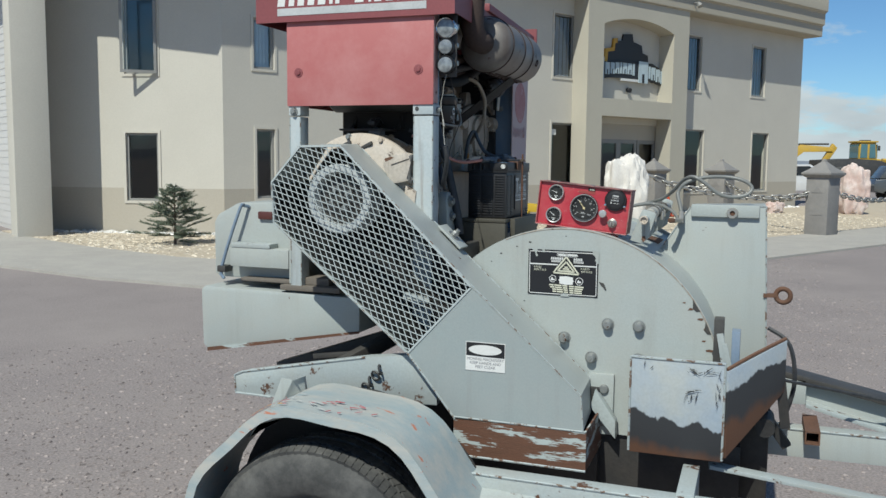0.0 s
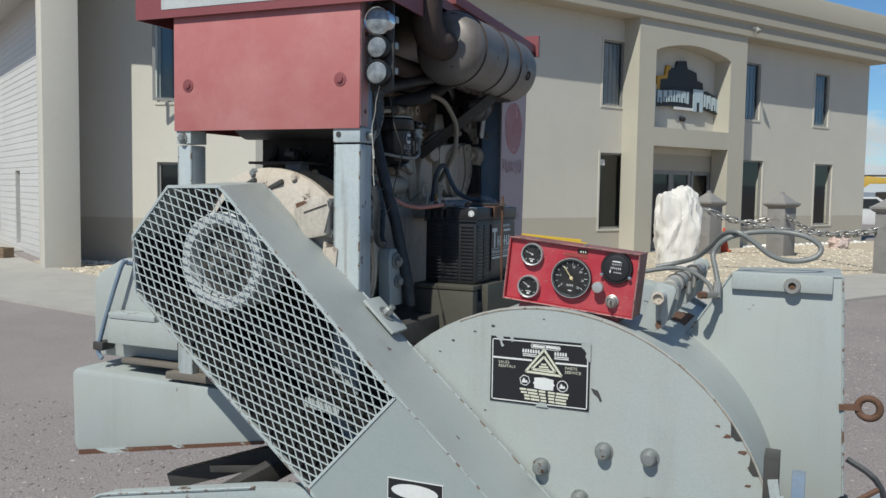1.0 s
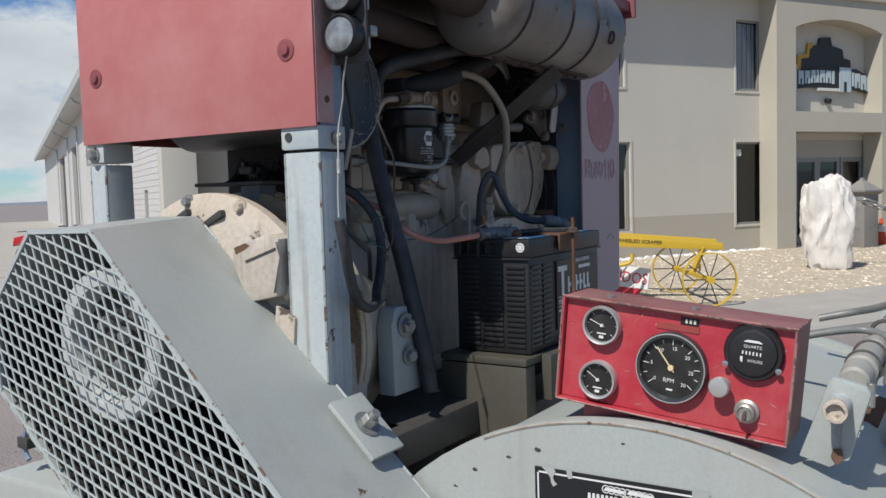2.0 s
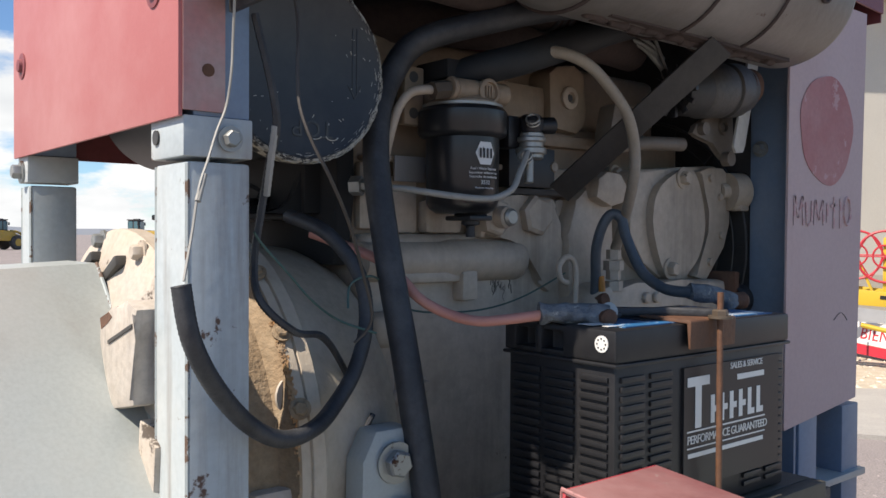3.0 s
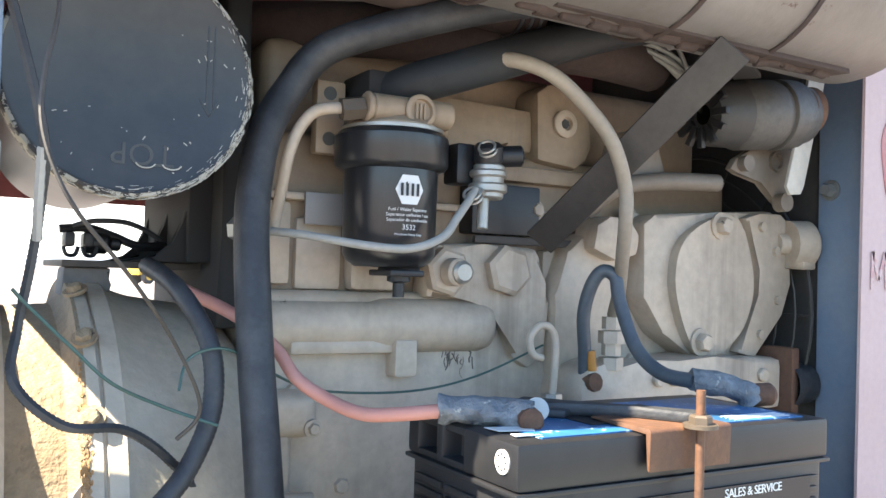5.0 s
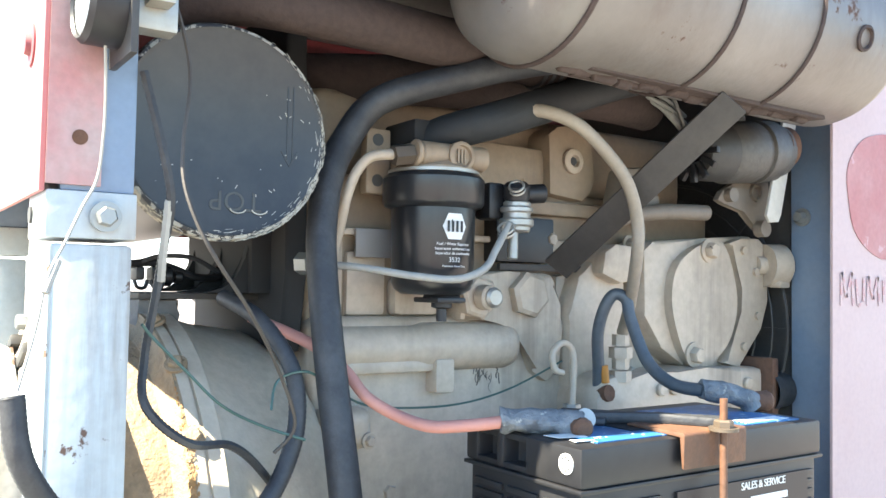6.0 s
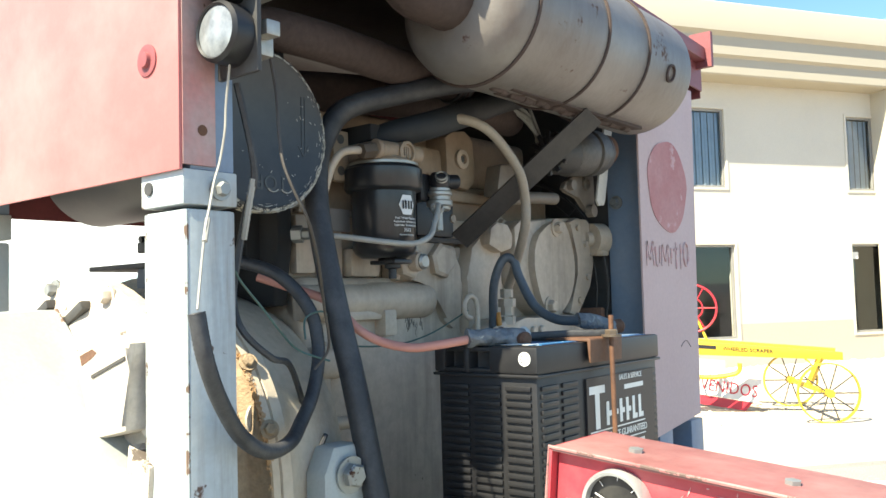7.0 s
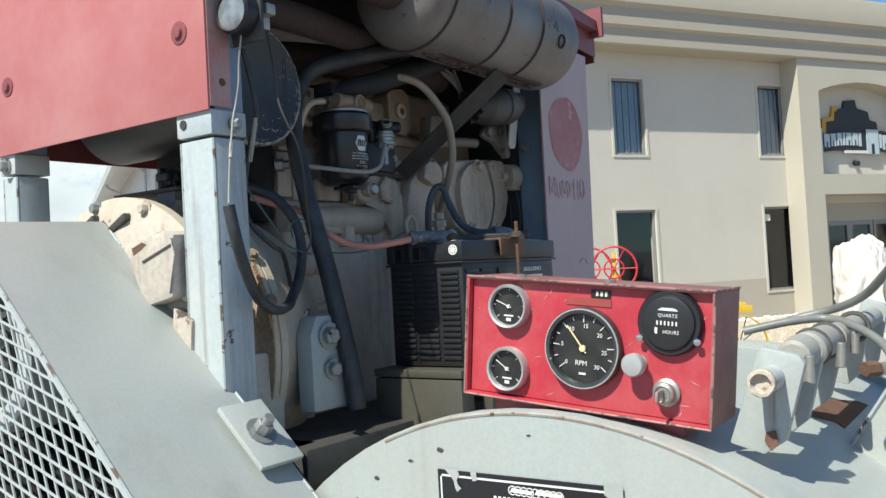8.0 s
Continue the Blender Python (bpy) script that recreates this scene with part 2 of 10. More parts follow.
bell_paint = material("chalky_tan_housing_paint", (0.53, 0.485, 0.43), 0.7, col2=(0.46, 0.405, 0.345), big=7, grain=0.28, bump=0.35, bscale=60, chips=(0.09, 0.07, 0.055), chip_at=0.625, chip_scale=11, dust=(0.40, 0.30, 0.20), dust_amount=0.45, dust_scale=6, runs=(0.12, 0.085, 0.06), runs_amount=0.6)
# sandy paint in two tones: darker for the sunlit drum, lighter in shade
gritty_paint = material("gritty_sand_sun_toned_paint", (0.34, 0.255, 0.165), 0.85, col2=(0.25, 0.175, 0.105), big=9, amount=0.7, grain=0.45, gscale=110, bump=0.8, bscale=110, chips=(0.12, 0.075, 0.045), chip_at=0.66, chip_scale=14, dust=(0.40, 0.32, 0.225), dust_amount=0.6, dust_scale=6, runs=(0.22, 0.11, 0.05), runs_amount=0.7)
sand_paint = material("sandy_shade_lifted_paint", (0.50, 0.43, 0.335), 0.8, col2=(0.42, 0.345, 0.26), big=7, amount=0.6, grain=0.25, gscale=90, bump=0.3, bscale=60, chips=(0.16, 0.10, 0.06), chip_at=0.70, chip_scale=10, dust=(0.54, 0.475, 0.385), dust_amount=0.6, dust_scale=5, runs=(0.26, 0.15, 0.075), runs_amount=0.5)
can_black = material("satin_black_can", (0.019, 0.021, 0.023), 0.4, col2=(0.03, 0.032, 0.034), big=5, grain=0.1, dust=(0.08, 0.078, 0.07), dust_amount=0.45, dust_scale=6, chips=(0.33, 0.32, 0.27), chip_at=0.735, chip_scale=42)
filter_black = material("glossy_black_filter_can", (0.011, 0.012, 0.014), 0.28, col2=(0.016, 0.017, 0.02), big=10, grain=0.1, dust=(0.045, 0.042, 0.038), dust_amount=0.35, dust_scale=9, runs=(0.05, 0.05, 0.05), runs_amount=0.35, runs_scale=60)
chipped_black = material("chipped_black_rim", (0.02, 0.02, 0.022), 0.5, big=6, chips=(0.33, 0.31, 0.26), chip_at=0.50, chip_scale=85, bump=0.4)
bare_scuff = material("bare_metal_scuff", (0.46, 0.44, 0.38), 0.5, col2=(0.25, 0.24, 0.2), big=60)
muffler_steel = material("heat_dulled_aluminised_steel", (0.235, 0.22, 0.205), 0.5, 0.35, col2=(0.165, 0.145, 0.13), big=5, amount=0.8, grain=0.12, gscale=60, bump=0.15, chips=(0.10, 0.05, 0.035), chip_at=0.63, chip_scale=8, runs=(0.11, 0.075, 0.06), runs_amount=0.6, runs_scale=12)
exhaust_rust = material("rust_brown_exhaust_pipe", (0.07, 0.045, 0.037), 0.85, col2=(0.05, 0.034, 0.03), big=9, grain=0.4, bump=0.3, bscale=110)
salmon = material("faded_red_cable", (0.55, 0.22, 0.17), 0.6, col2=(0.5, 0.25, 0.2), big=10, grain=0.1)
grey_tape = material("corroded_grey_clamp_metal", (0.20, 0.215, 0.225), 0.55, 0.2, col2=(0.10, 0.11, 0.12), big=55, amount=0.8, bump=0.8, bscale=160, chips=(0.36, 0.36, 0.33), chip_at=0.62, chip_scale=90)
green_wire = material("green_wire", (0.05, 0.105, 0.09), 0.5, big=20)
pale_wire = material("grey_cable", (0.36, 0.35, 0.32), 0.55, col2=(0.28, 0.27, 0.24), big=15, grain=0.15)
blue_label = material("blue_printed_label", (0.025, 0.19, 0.44), 0.4, col2=(0.018, 0.06, 0.13), big=14, amount=0.8, chips=(0.40, 0.50, 0.56), chip_at=0.60, chip_scale=80)
white_ink = material("white_ink", (0.72, 0.72, 0.70), 0.6, big=20, amount=0.3)
dark_ink = material("black_ink", (0.012, 0.012, 0.014), 0.5, big=20, amount=0.3)
bezel_metal = material("worn_silver_bezel", (0.55, 0.55, 0.54), 0.35, 0.5, col2=(0.4, 0.4, 0.39), big=50)
cream_ink = material("pale_yellow_ink", (0.66, 0.65, 0.52), 0.6, big=20, amount=0.3)
decal_black = material("black_decal", (0.014, 0.014, 0.017), 0.4, big=9, chips=(0.30, 0.36, 0.40), chip_at=0.78, chip_scale=12)
white_decal = material("white_decal", (0.70, 0.70, 0.68), 0.5, big=9, grain=0.1)
gauge_face = material("gauge_face", (0.018, 0.018, 0.018), 0.35, big=20, dust=(0.07, 0.068, 0.06), dust_amount=0.35, dust_scale=30)
needle_mat = material("gauge_needle", (0.75, 0.62, 0.35), 0.5, big=20)
lens_glass = material("clear_ribbed_lens", (0.30, 0.32, 0.33), 0.22, 0.25, col2=(0.12, 0.13, 0.14), big=40, amount=0.9, bump=0.15, bscale=90)
stucco = material("beige_stucco", (0.56, 0.53, 0.465), 0.9, col2=(0.52, 0.49, 0.43), big=0.35, grain=0.1, gscale=40, bump=0.25, bscale=35, dust=(0.44, 0.41, 0.36), dust_amount=0.25, dust_scale=0.8)
stucco_dark = material("taupe_stucco", (0.44, 0.40, 0.335), 0.9, col2=(0.40, 0.365, 0.305), big=0.5, grain=0.12, gscale=40, bump=0.25, bscale=35, dust=(0.42, 0.38, 0.32), dust_amount=0.3, dust_scale=1.2)
porch_stucco = material("olive_tan_stucco", (0.47, 0.44, 0.365), 0.9, col2=(0.43, 0.40, 0.33), big=0.4, grain=0.1, gscale=40, bump=0.25, bscale=35, dust=(0.40, 0.36, 0.30), dust_amount=0.3, dust_scale=0.9)
trim_tan = material("tan_cornice_paint", (0.40, 0.365, 0.295), 0.85, col2=(0.37, 0.335, 0.27), big=0.5, grain=0.08, bump=0.15)
alu_frame = material("grey_tan_window_frame", (0.27, 0.265, 0.25), 0.5, big=3)
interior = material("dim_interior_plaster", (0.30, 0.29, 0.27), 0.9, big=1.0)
blind_mat = material("grey_blue_blind", (0.50, 0.57, 0.66), 0.6, big=3)
pane_mat = glass_pane("window_glass")
white_siding = material("white_metal_siding", (0.58, 0.565, 0.55), 0.5, col2=(0.51, 0.495, 0.475), big=0.5, grain=0.05, dust=(0.52, 0.49, 0.43), dust_amount=0.35, dust_scale=1.4, stretch=(1, 1, 3))
gutter_mat = material("pale_gutter_metal", (0.52, 0.54, 0.53), 0.5, big=3)
concrete = material("pale_concrete", (0.38, 0.36, 0.33), 0.9, col2=(0.35, 0.325, 0.29), big=0.7, grain=0.25, gscale=60, bump=0.2, bscale=50, dust=(0.45, 0.42, 0.37), dust_amount=0.4, dust_scale=2)


# ---- mesh helpers ----
V = Vector
I4 = Matrix.Identity(4)


def B():
    return bmesh.new()


def world_of(ob):
    m = I4.copy()
    while ob is not None:
        m = ob.matrix_basis @ m
        ob = ob.parent
    return m


def finish(bm, name, mat, sharp=38):
    me = bpy.data.meshes.new(name)
    bmesh.ops.recalc_face_normals(bm, faces=bm.faces)
    bm.to_mesh(me)
    bm.free()
    me.shade_smooth()
    me.set_sharp_from_angle(angle=radians(sharp))
    me.materials.append(mat)
    return me


def part(name, bm, mat, parent, label="", sharp=38):
    """Links a bmesh given in world metres as one mesh under a thing or a part."""
    bmesh.ops.transform(bm, matrix=world_of(parent).inverted(), verts=bm.verts)
    ob = new(name, finish(bm, name, mat, sharp))
    ob.parent = parent
    return tagged(ob, label)


def thing(name, place, label, category, group="", turn=0.0, kind=""):
    ob = new(name)
    ob.empty_display_size = 0.1
    ob.matrix_basis = pose(*place, 0, 0, turn)
    return tagged(ob, label, category, group, kind)


def single(name, bm, mat, label, category, group="", kind="", sharp=38, place=None):
    """A thing of one mesh."""
    if place is None:
        vs = [v.co for v in bm.verts]
        place = (sum(v.x for v in vs) / len(vs), sum(v.y for v in vs) / len(vs), min(v.z for v in vs))
    bmesh.ops.translate(bm, vec=-V(place), verts=bm.verts)
    ob = new(name, finish(bm, name, mat, sharp))
    ob.matrix_basis = Matrix.Translation(place)
    return tagged(ob, label, category, group, kind)


def bev(bm, verts, width, seg=2):
    if width > 0:
        es = {e for v in verts for e in v.link_edges}
        bmesh.ops.bevel(bm, geom=list(es), offset=width, segments=seg, affect="EDGES", profile=0.6, clamp_overlap=True)


def box(bm, x0, x1, y0, y1, z0, z1, r=0.0, m=None, seg=2):
    g = bmesh.ops.create_cube(bm, size=1.0, matrix=(m or I4) @ Matrix.LocRotScale(((x0 + x1) / 2, (y0 + y1) / 2, (z0 + z1) / 2), None, (abs(x1 - x0), abs(y1 - y0), abs(z1 - z0))))
    bev(bm, g["verts"], r, seg)
    return bm


def bar(bm, p0, p1, w, h, r=0.0, up=(0, 0, 1)):
    """A square bar from p0 to p1: w across, h along up."""
    p0, p1 = V(p0), V(p1)
    d = (p1 - p0).normalized()
    x = d.cross(V(up)).normalized()
    z = x.cross(d)
    m = Matrix((x, d, z)).transposed().to_4x4()
    m.translation = (p0 + p1) / 2
    return box(bm, -w / 2, w / 2, -(p1 - p0).length / 2, (p1 - p0).length / 2, -h / 2, h / 2, r, m)


def prism(bm, pts, vec, r=0.0):
    """A polygon of 3D points pushed along vec."""
    vec = V(vec)
    a = [bm.verts.new(p) for p in pts]
    b = [bm.verts.new(V(p) + vec) for p in pts]
    bm.faces.new(a)
    bm.faces.new(b[::-1])
    n = len(pts)
    for i in range(n):
        bm.faces.new((a[i], b[i], b[(i + 1) % n], a[(i + 1) % n]))
    bev(bm, a + b, r)
    return bm


def frame_of(d):
    d = V(d).normalized()
    x = d.orthogonal().normalized()
    return x, d.cross(x), d


def lathe(bm, at, axis, prof, n=32, m=None, a0=0.0, a1=2 * math.pi):
    """Profile of (distance along axis, radius) turned about it."""
    x, y, d = frame_of(axis)
    at = V(at)
    full = abs(a1 - a0 - 2 * math.pi) < 1e-6
    k = n if full else n + 1
    rows = []
    for h, r in prof:
        if r < 1e-6:
            rows.append([bm.verts.new(at + d * h)])
        else:
            rows.append([bm.verts.new(at + d * h + (x * math.cos(a0 + (a1 - a0) * i / n) + y * math.sin(a0 + (a1 - a0) * i / n)) * r) for i in range(k)])
    for p, q in zip(rows, rows[1:]):
        for i in range(n):
            j = (i + 1) % k
            if len(p) == 1 and len(q) == 1:
                continue
            if len(p) == 1:
                bm.faces.new((p[0], q[j], q[i]))
            elif len(q) == 1:
                bm.faces.new((p[i], p[j], q[0]))
            else:
                bm.faces.new((p[i], p[j], q[j], q[i]))
    return bm


def cyl(bm, p0, p1, r, r1=None, n=24, c=0.0):
    p0, p1 = V(p0), V(p1)
    h = (p1 - p0).length
    r1 = r if r1 is None else r1
    prof = [(0, 0), (0, r - c), (c, r), (h - c, r1), (h, r1 - c), (h, 0)] if c else [(0, 0), (0, r), (h, r1), (h, 0)]
    return lathe(bm, p0, p1 - p0, prof, n)


def smooth_line(pts, k=6):
    pts = [V(p) for p in pts]
    if len(pts) < 3:
        return pts
    out = []
    for i in range(len(pts) - 1):
        p0, p1, p2, p3 = pts[max(i - 1, 0)], pts[i], pts[i + 1], pts[min(i + 2, len(pts) - 1)]
        for j in range(k):
            t = j / k
            out.append(0.5 * ((2 * p1) + (p2 - p0) * t + (2 * p0 - 5 * p1 + 4 * p2 - p3) * t * t + (3 * p1 - p0 - 3 * p2 + p3) * t ** 3))
    return out + [pts[-1]]


def tube(bm, pts, r, n=10, k=6, flat=1.0, ridges=0):
    """A hose or wire through the points. flat squashes it; ridges adds rings."""
    line = smooth_line(pts, k)
    x = None
    rows = []
    for i, p in enumerate(line):
        d = (line[min(i + 1, len(line) - 1)] - line[max(i - 1, 0)]).normalized()
        x = d.orthogonal().normalized() if x is None else (x - d * x.dot(d)).normalized()
        y = d.cross(x)
        rr = r * (1.0 + ridges * (i % 2))
        rows.append([bm.verts.new(p + (x * math.cos(a) * flat + y * math.sin(a)) * rr) for a in (2 * math.pi * j / n for j in range(n))])
    for p, q in zip(rows, rows[1:]):
        for i in range(n):
            bm.faces.new((p[i], p[(i + 1) % n], q[(i + 1) % n], q[i]))
    bm.faces.new(rows[0][::-1])
    bm.faces.new(rows[-1])
    return bm


def ring(bm, at, axis, R, r, n=32, k=10):
    x, y, d = frame_of(axis)
    at = V(at)
    rows = []
    for i in range(n):
        a = 2 * math.pi * i / n
        u = x * math.cos(a) + y * math.sin(a)
        rows.append([bm.verts.new(at + u * (R + r * math.cos(b)) + d * r * math.sin(b)) for b in (2 * math.pi * j / k for j in range(k))])
    for i in range(n):
        p, q = rows[i], rows[(i + 1) % n]
        for j in range(k):
            bm.faces.new((p[j], p[(j + 1) % k], q[(j + 1) % k], q[j]))
    return bm


def hexbolt(bm, p, d, r=0.014, h=0.012, washer=True):
    p, d = V(p), V(d).normalized()
    if washer:
        cyl(bm, p, p + d * 0.003, r * 1.5, n=20)
    lathe(bm, p + d * 0.002, d, [(0, 0), (0, r), (h * 0.8, r), (h, r * 0.82), (h, 0)], 6)
    return bm


def wall_faces(bm, u0, u1, z0, z1, holes, thick, at):
    """A wall along u with openings (u0, u1, z0, z1); at(u, n, z) gives the place, n runs to the outside."""
    us = sorted({u0, u1, *[min(max(h[i], u0), u1) for h in holes for i in (0, 1)]})
    zs = sorted({z0, z1, *[min(max(h[i], z0), z1) for h in holes for i in (2, 3)]})
    solid = {}
    for i in range(len(us) - 1):
        for j in range(len(zs) - 1):
            cu, cz = (us[i] + us[i + 1]) / 2, (zs[j] + zs[j + 1]) / 2
            solid[i, j] = not any(h[0] < cu < h[1] and h[2] < cz < h[3] for h in holes)
    vs = {}

    def v(i, j, k):
        if (i, j, k) not in vs:
            vs[i, j, k] = bm.verts.new(at(us[i], -thick * k, zs[j]))
        return vs[i, j, k]
    for (i, j), s in solid.items():
        if not s:
            continue
        bm.faces.new((v(i, j, 0), v(i + 1, j, 0), v(i + 1, j + 1, 0), v(i, j + 1, 0)))
        bm.faces.new((v(i, j, 1), v(i, j + 1, 1), v(i + 1, j + 1, 1), v(i + 1, j, 1)))
        for di, dj, a, b in ((-1, 0, (i, j), (i, j + 1)), (1, 0, (i + 1, j), (i + 1, j + 1)), (0, -1, (i, j), (i + 1, j)), (0, 1, (i, j + 1), (i + 1, j + 1))):
            if not solid.get((i + di, j + dj), False):
                bm.faces.new((v(*a, 0), v(*b, 0), v(*b, 1), v(*a, 1)))
    return bm


def text_mesh(bm, s, at, right, up, size, thick=0.0006, spacing=1.0, align="LEFT"):
    """Raised letters in the built-in font on a plane."""
    cu = bpy.data.curves.new("lettering", "FONT")
    cu.body, cu.size, cu.align_x, cu.extrude, cu.resolution_u, cu.space_character = s, size, align, thick, 3, spacing
    ob = bpy.data.objects.new("lettering", cu)
    scene.collection.objects.link(ob)
    dg = bpy.context.evaluated_depsgraph_get()
    me = bpy.data.meshes.new_from_object(ob.evaluated_get(dg))
    right, up = V(right).normalized(), V(up).normalized()
    m = Matrix((right, up, right.cross(up))).transposed().to_4x4()
    m.translation = V(at) + right.cross(up) * thick
    me.transform(m)
    bm.from_mesh(me)
    bpy.data.meshes.remove(me)
    bpy.data.objects.remove(ob)
    bpy.data.curves.remove(cu)
    return bm


# ---- the building's frame: s along the facade, n outward from it ----
FB, FD, FN = V((-4.38, 20.81, 0)), V((0.513, 0.858, 0)), V((0.858, -0.513, 0))
C0, CD, CN = FB - FD * 9.75, V((0.970, 0.242, 0)), V((0.242, -0.970, 0))
P0 = C0 - CD * 4.6
SD, SN = V((0.858, -0.513, 0)), V((-0.513, -0.858, 0))


def at_facade(s, n, z):
    return FB + FD * s + FN * n + V((0, 0, z))


def at_chamfer(s, n, z):
    return C0 + CD * s + CN * n + V((0, 0, z))


def at_shed(s, n, z):
    return P0 + SD * s + SN * n + V((0, 0, z))


def slab(bm, at, u0, u1, n0, n1, z0, z1, r=0.0):
    pts = [at(u, n, z0) for u, n in ((u0, n0), (u1, n0), (u1, n1), (u0, n1))]
    return prism(bm, pts, (0, 0, z1 - z0), r)


# ---- ground ----
def ground_material():
    m = material("purple_brown_crushed_gravel", (0.322, 0.278, 0.266), 0.95, col2=(0.262, 0.227, 0.219), big=0.45, grain=0.9, gscale=70, bump=1.0, bscale=60,
                 dust=(0.31, 0.27, 0.25), dust_amount=0.5, dust_scale=0.5)
    return m


bm = B()
bmesh.ops.create_grid(bm, x_segments=60, y_segments=60, size=1500)
single("ground", bm, ground_material(), "yard of compacted purple-brown crushed gravel", "ground", kind="structure", place=(0, 0, 0))

# concrete walk along the building, its outer edge rounded at the corner
bm = B()
outer = [(40, 9.1), (-8.5, 9.1), (-10.6, 8.8), (-12.1, 8.0), (-13.2, 6.7), (-14.0, 5.2), (-14.7, 3.2), (-15.6, 0.5), (-16.5, -2.0), (-18.3, -6.0)]
inner = [(-13.4, -6.0), (-13.4, -3.0), (-13.3, -1.6), (-12.9, 1.0), (-12.2, 3.6), (-11.0, 5.5), (-9.6, 6.6), (-8.0, 6.9), (40, 6.9)]
prism(bm, [at_facade(s, n, -0.05) for s, n in outer + inner], (0, 0, 0.09))
single("pavement", bm, concrete, "pale concrete walkway with a worn gritty surface", "pavement", kind="structure")
bm = B()
slab(bm, at_shed, -70, -3.0, -0.2, 9.0, -0.05, 0.035)
single("pavement", bm, concrete, "concrete apron in front of the metal shed", "pavement", kind="structure")
bed_mat = material("tan_landscape_gravel", (0.50, 0.42, 0.31), 0.95, col2=(0.40, 0.33, 0.245), big=3, grain=0.4, gscale=18, bump=0.8, bscale=22, dust=(0.58, 0.52, 0.43), dust_amount=0.5, dust_scale=9)
bm = B()
prism(bm, [at_facade(s, n, -0.04) for s, n in [(40, 6.9), (-8.0, 6.9), (-9.6, 6.6), (-11.0, 5.5), (-12.2, 3.6), (-12.9, 1.0), (-13.3, -1.6), (-13.3, -3.3), (-9.75, -0.1), (40, -0.1)]], (0, 0, 0.07))
single("ground", bm, bed_mat, "landscape bed of tan gravel beside the building", "gravel bed", kind="structure")


# ---- building ----
HI, DADO = 6.5, 0.97
building_holes = [(-4.32, -3.44, 3.95, 5.68), (-4.4, -3.3, 0.66, 2.70), (0.0, 0.82, 3.95, 5.68), (-0.02, 1.03, 0.66, 2.70),
                  (6.05, 6.9, 3.95, 5.68), (6.15, 7.2, 0.66, 2.70), (9.9, 10.75, 3.95, 5.68), (10.1, 11.15, 0.66, 2.70),
                  (-9.05, -8.56, 3.5, 4.56), (-9.0, -8.56, 0.76, 2.24)]
door_hole = (2.1, 4.75, -0.1, 2.75)
chamfer_holes = [(-2.11, -1.40, 3.34, 4.9), (-2.12, -1.41, 0.70, 2.12)]


def wall_pair(name, u0, u1, holes, at, label):
    for lo, hi, mat, words in ((-0.3, DADO, stucco_dark, "taupe painted lower band of the " + label), (DADO, HI + 0.3, stucco, "beige stucco " + label)):
        bm = wall_faces(B(), u0, u1, lo, hi, holes, 0.22, at)
        ob = single(name, bm, mat, words, "wall", kind="structure", place=at(0, 0, 0))


wall_pair("wall_front", -9.75, 13.25, building_holes + [door_hole], at_facade, "front wall of the two-storey office")
wall_pair("wall_corner", -4.6, 0.0, chamfer_holes, at_chamfer, "angled corner wall of the office")
bm = wall_faces(B(), 0, 12, -0.3, HI + 0.3, [], 0.22, lambda u, n, z: at_facade(13.25 + n - 0.002, -u - 0.22, z))
single("wall_side", bm, stucco, "beige stucco end wall of the office", "wall", kind="structure")
# corner column under the overhanging roof
bm = B()
slab(bm, at_shed, 1.4, 1.9, -0.215, 0.44, -0.1, 6.43, 0.01)
single("column", bm, stucco, "broad beige stucco pier beside the recessed corner", "column", kind="structure")
bm = prism(B(), [at_chamfer(s_, n_, 6.44) for s_, n_ in ((-5.2, 1.70), (-2.9, 1.8), (-2.8, 1.9), (-0.84, 2.08), (0.62, 0.6), (0.0, -0.02), (-4.7, -0.02))], (0, 0, 0.3))
single("soffit", bm, stucco, "flat soffit over the recessed corner", "soffit", kind="structure")
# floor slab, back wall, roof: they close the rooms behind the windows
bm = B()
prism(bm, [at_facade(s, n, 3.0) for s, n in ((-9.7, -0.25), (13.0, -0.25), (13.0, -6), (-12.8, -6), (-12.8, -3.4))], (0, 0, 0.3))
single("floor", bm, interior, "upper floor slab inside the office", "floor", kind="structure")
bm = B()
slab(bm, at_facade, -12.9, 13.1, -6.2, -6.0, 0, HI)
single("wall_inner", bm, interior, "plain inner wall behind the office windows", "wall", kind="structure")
bm = B()
prism(bm, [at_facade(s, n, HI + 0.25) for s, n in ((-9.6, 0.2), (13.4, 0.2), (13.4, -12), (-13.2, -12), (-13.2, -3.2))], (0, 0, 0.3))
single("roof", bm, trim_tan, "flat roof of the office", "roof", kind="structure")


def cornice(at, u0, u1, label):
    bm = B()
    prof = [(-0.1, 6.26), (0.59, 6.26), (0.62, 6.29), (0.62, 6.62), (0.66, 6.66), (0.70, 6.68), (0.70, 7.06), (0.74, 7.11), (0.80, 7.15), (0.80, 7.72), (0.77, 7.78), (-0.1, 7.78)]
    pts = [at(u0, n, z) for n, z in prof]
    prism(bm, pts, at(u1, 0, 0) - at(u0, 0, 0))
    single("trim", bm, trim_tan, label, "cornice", kind="structure")


cornice(at_facade, -11.1, 13.42, "deep tan cornice above the office front")
cornice(lambda u, n, z: at_facade(13.25 + n * 0.22, -u, z), 0.2, 11, "tan cornice above the end wall")


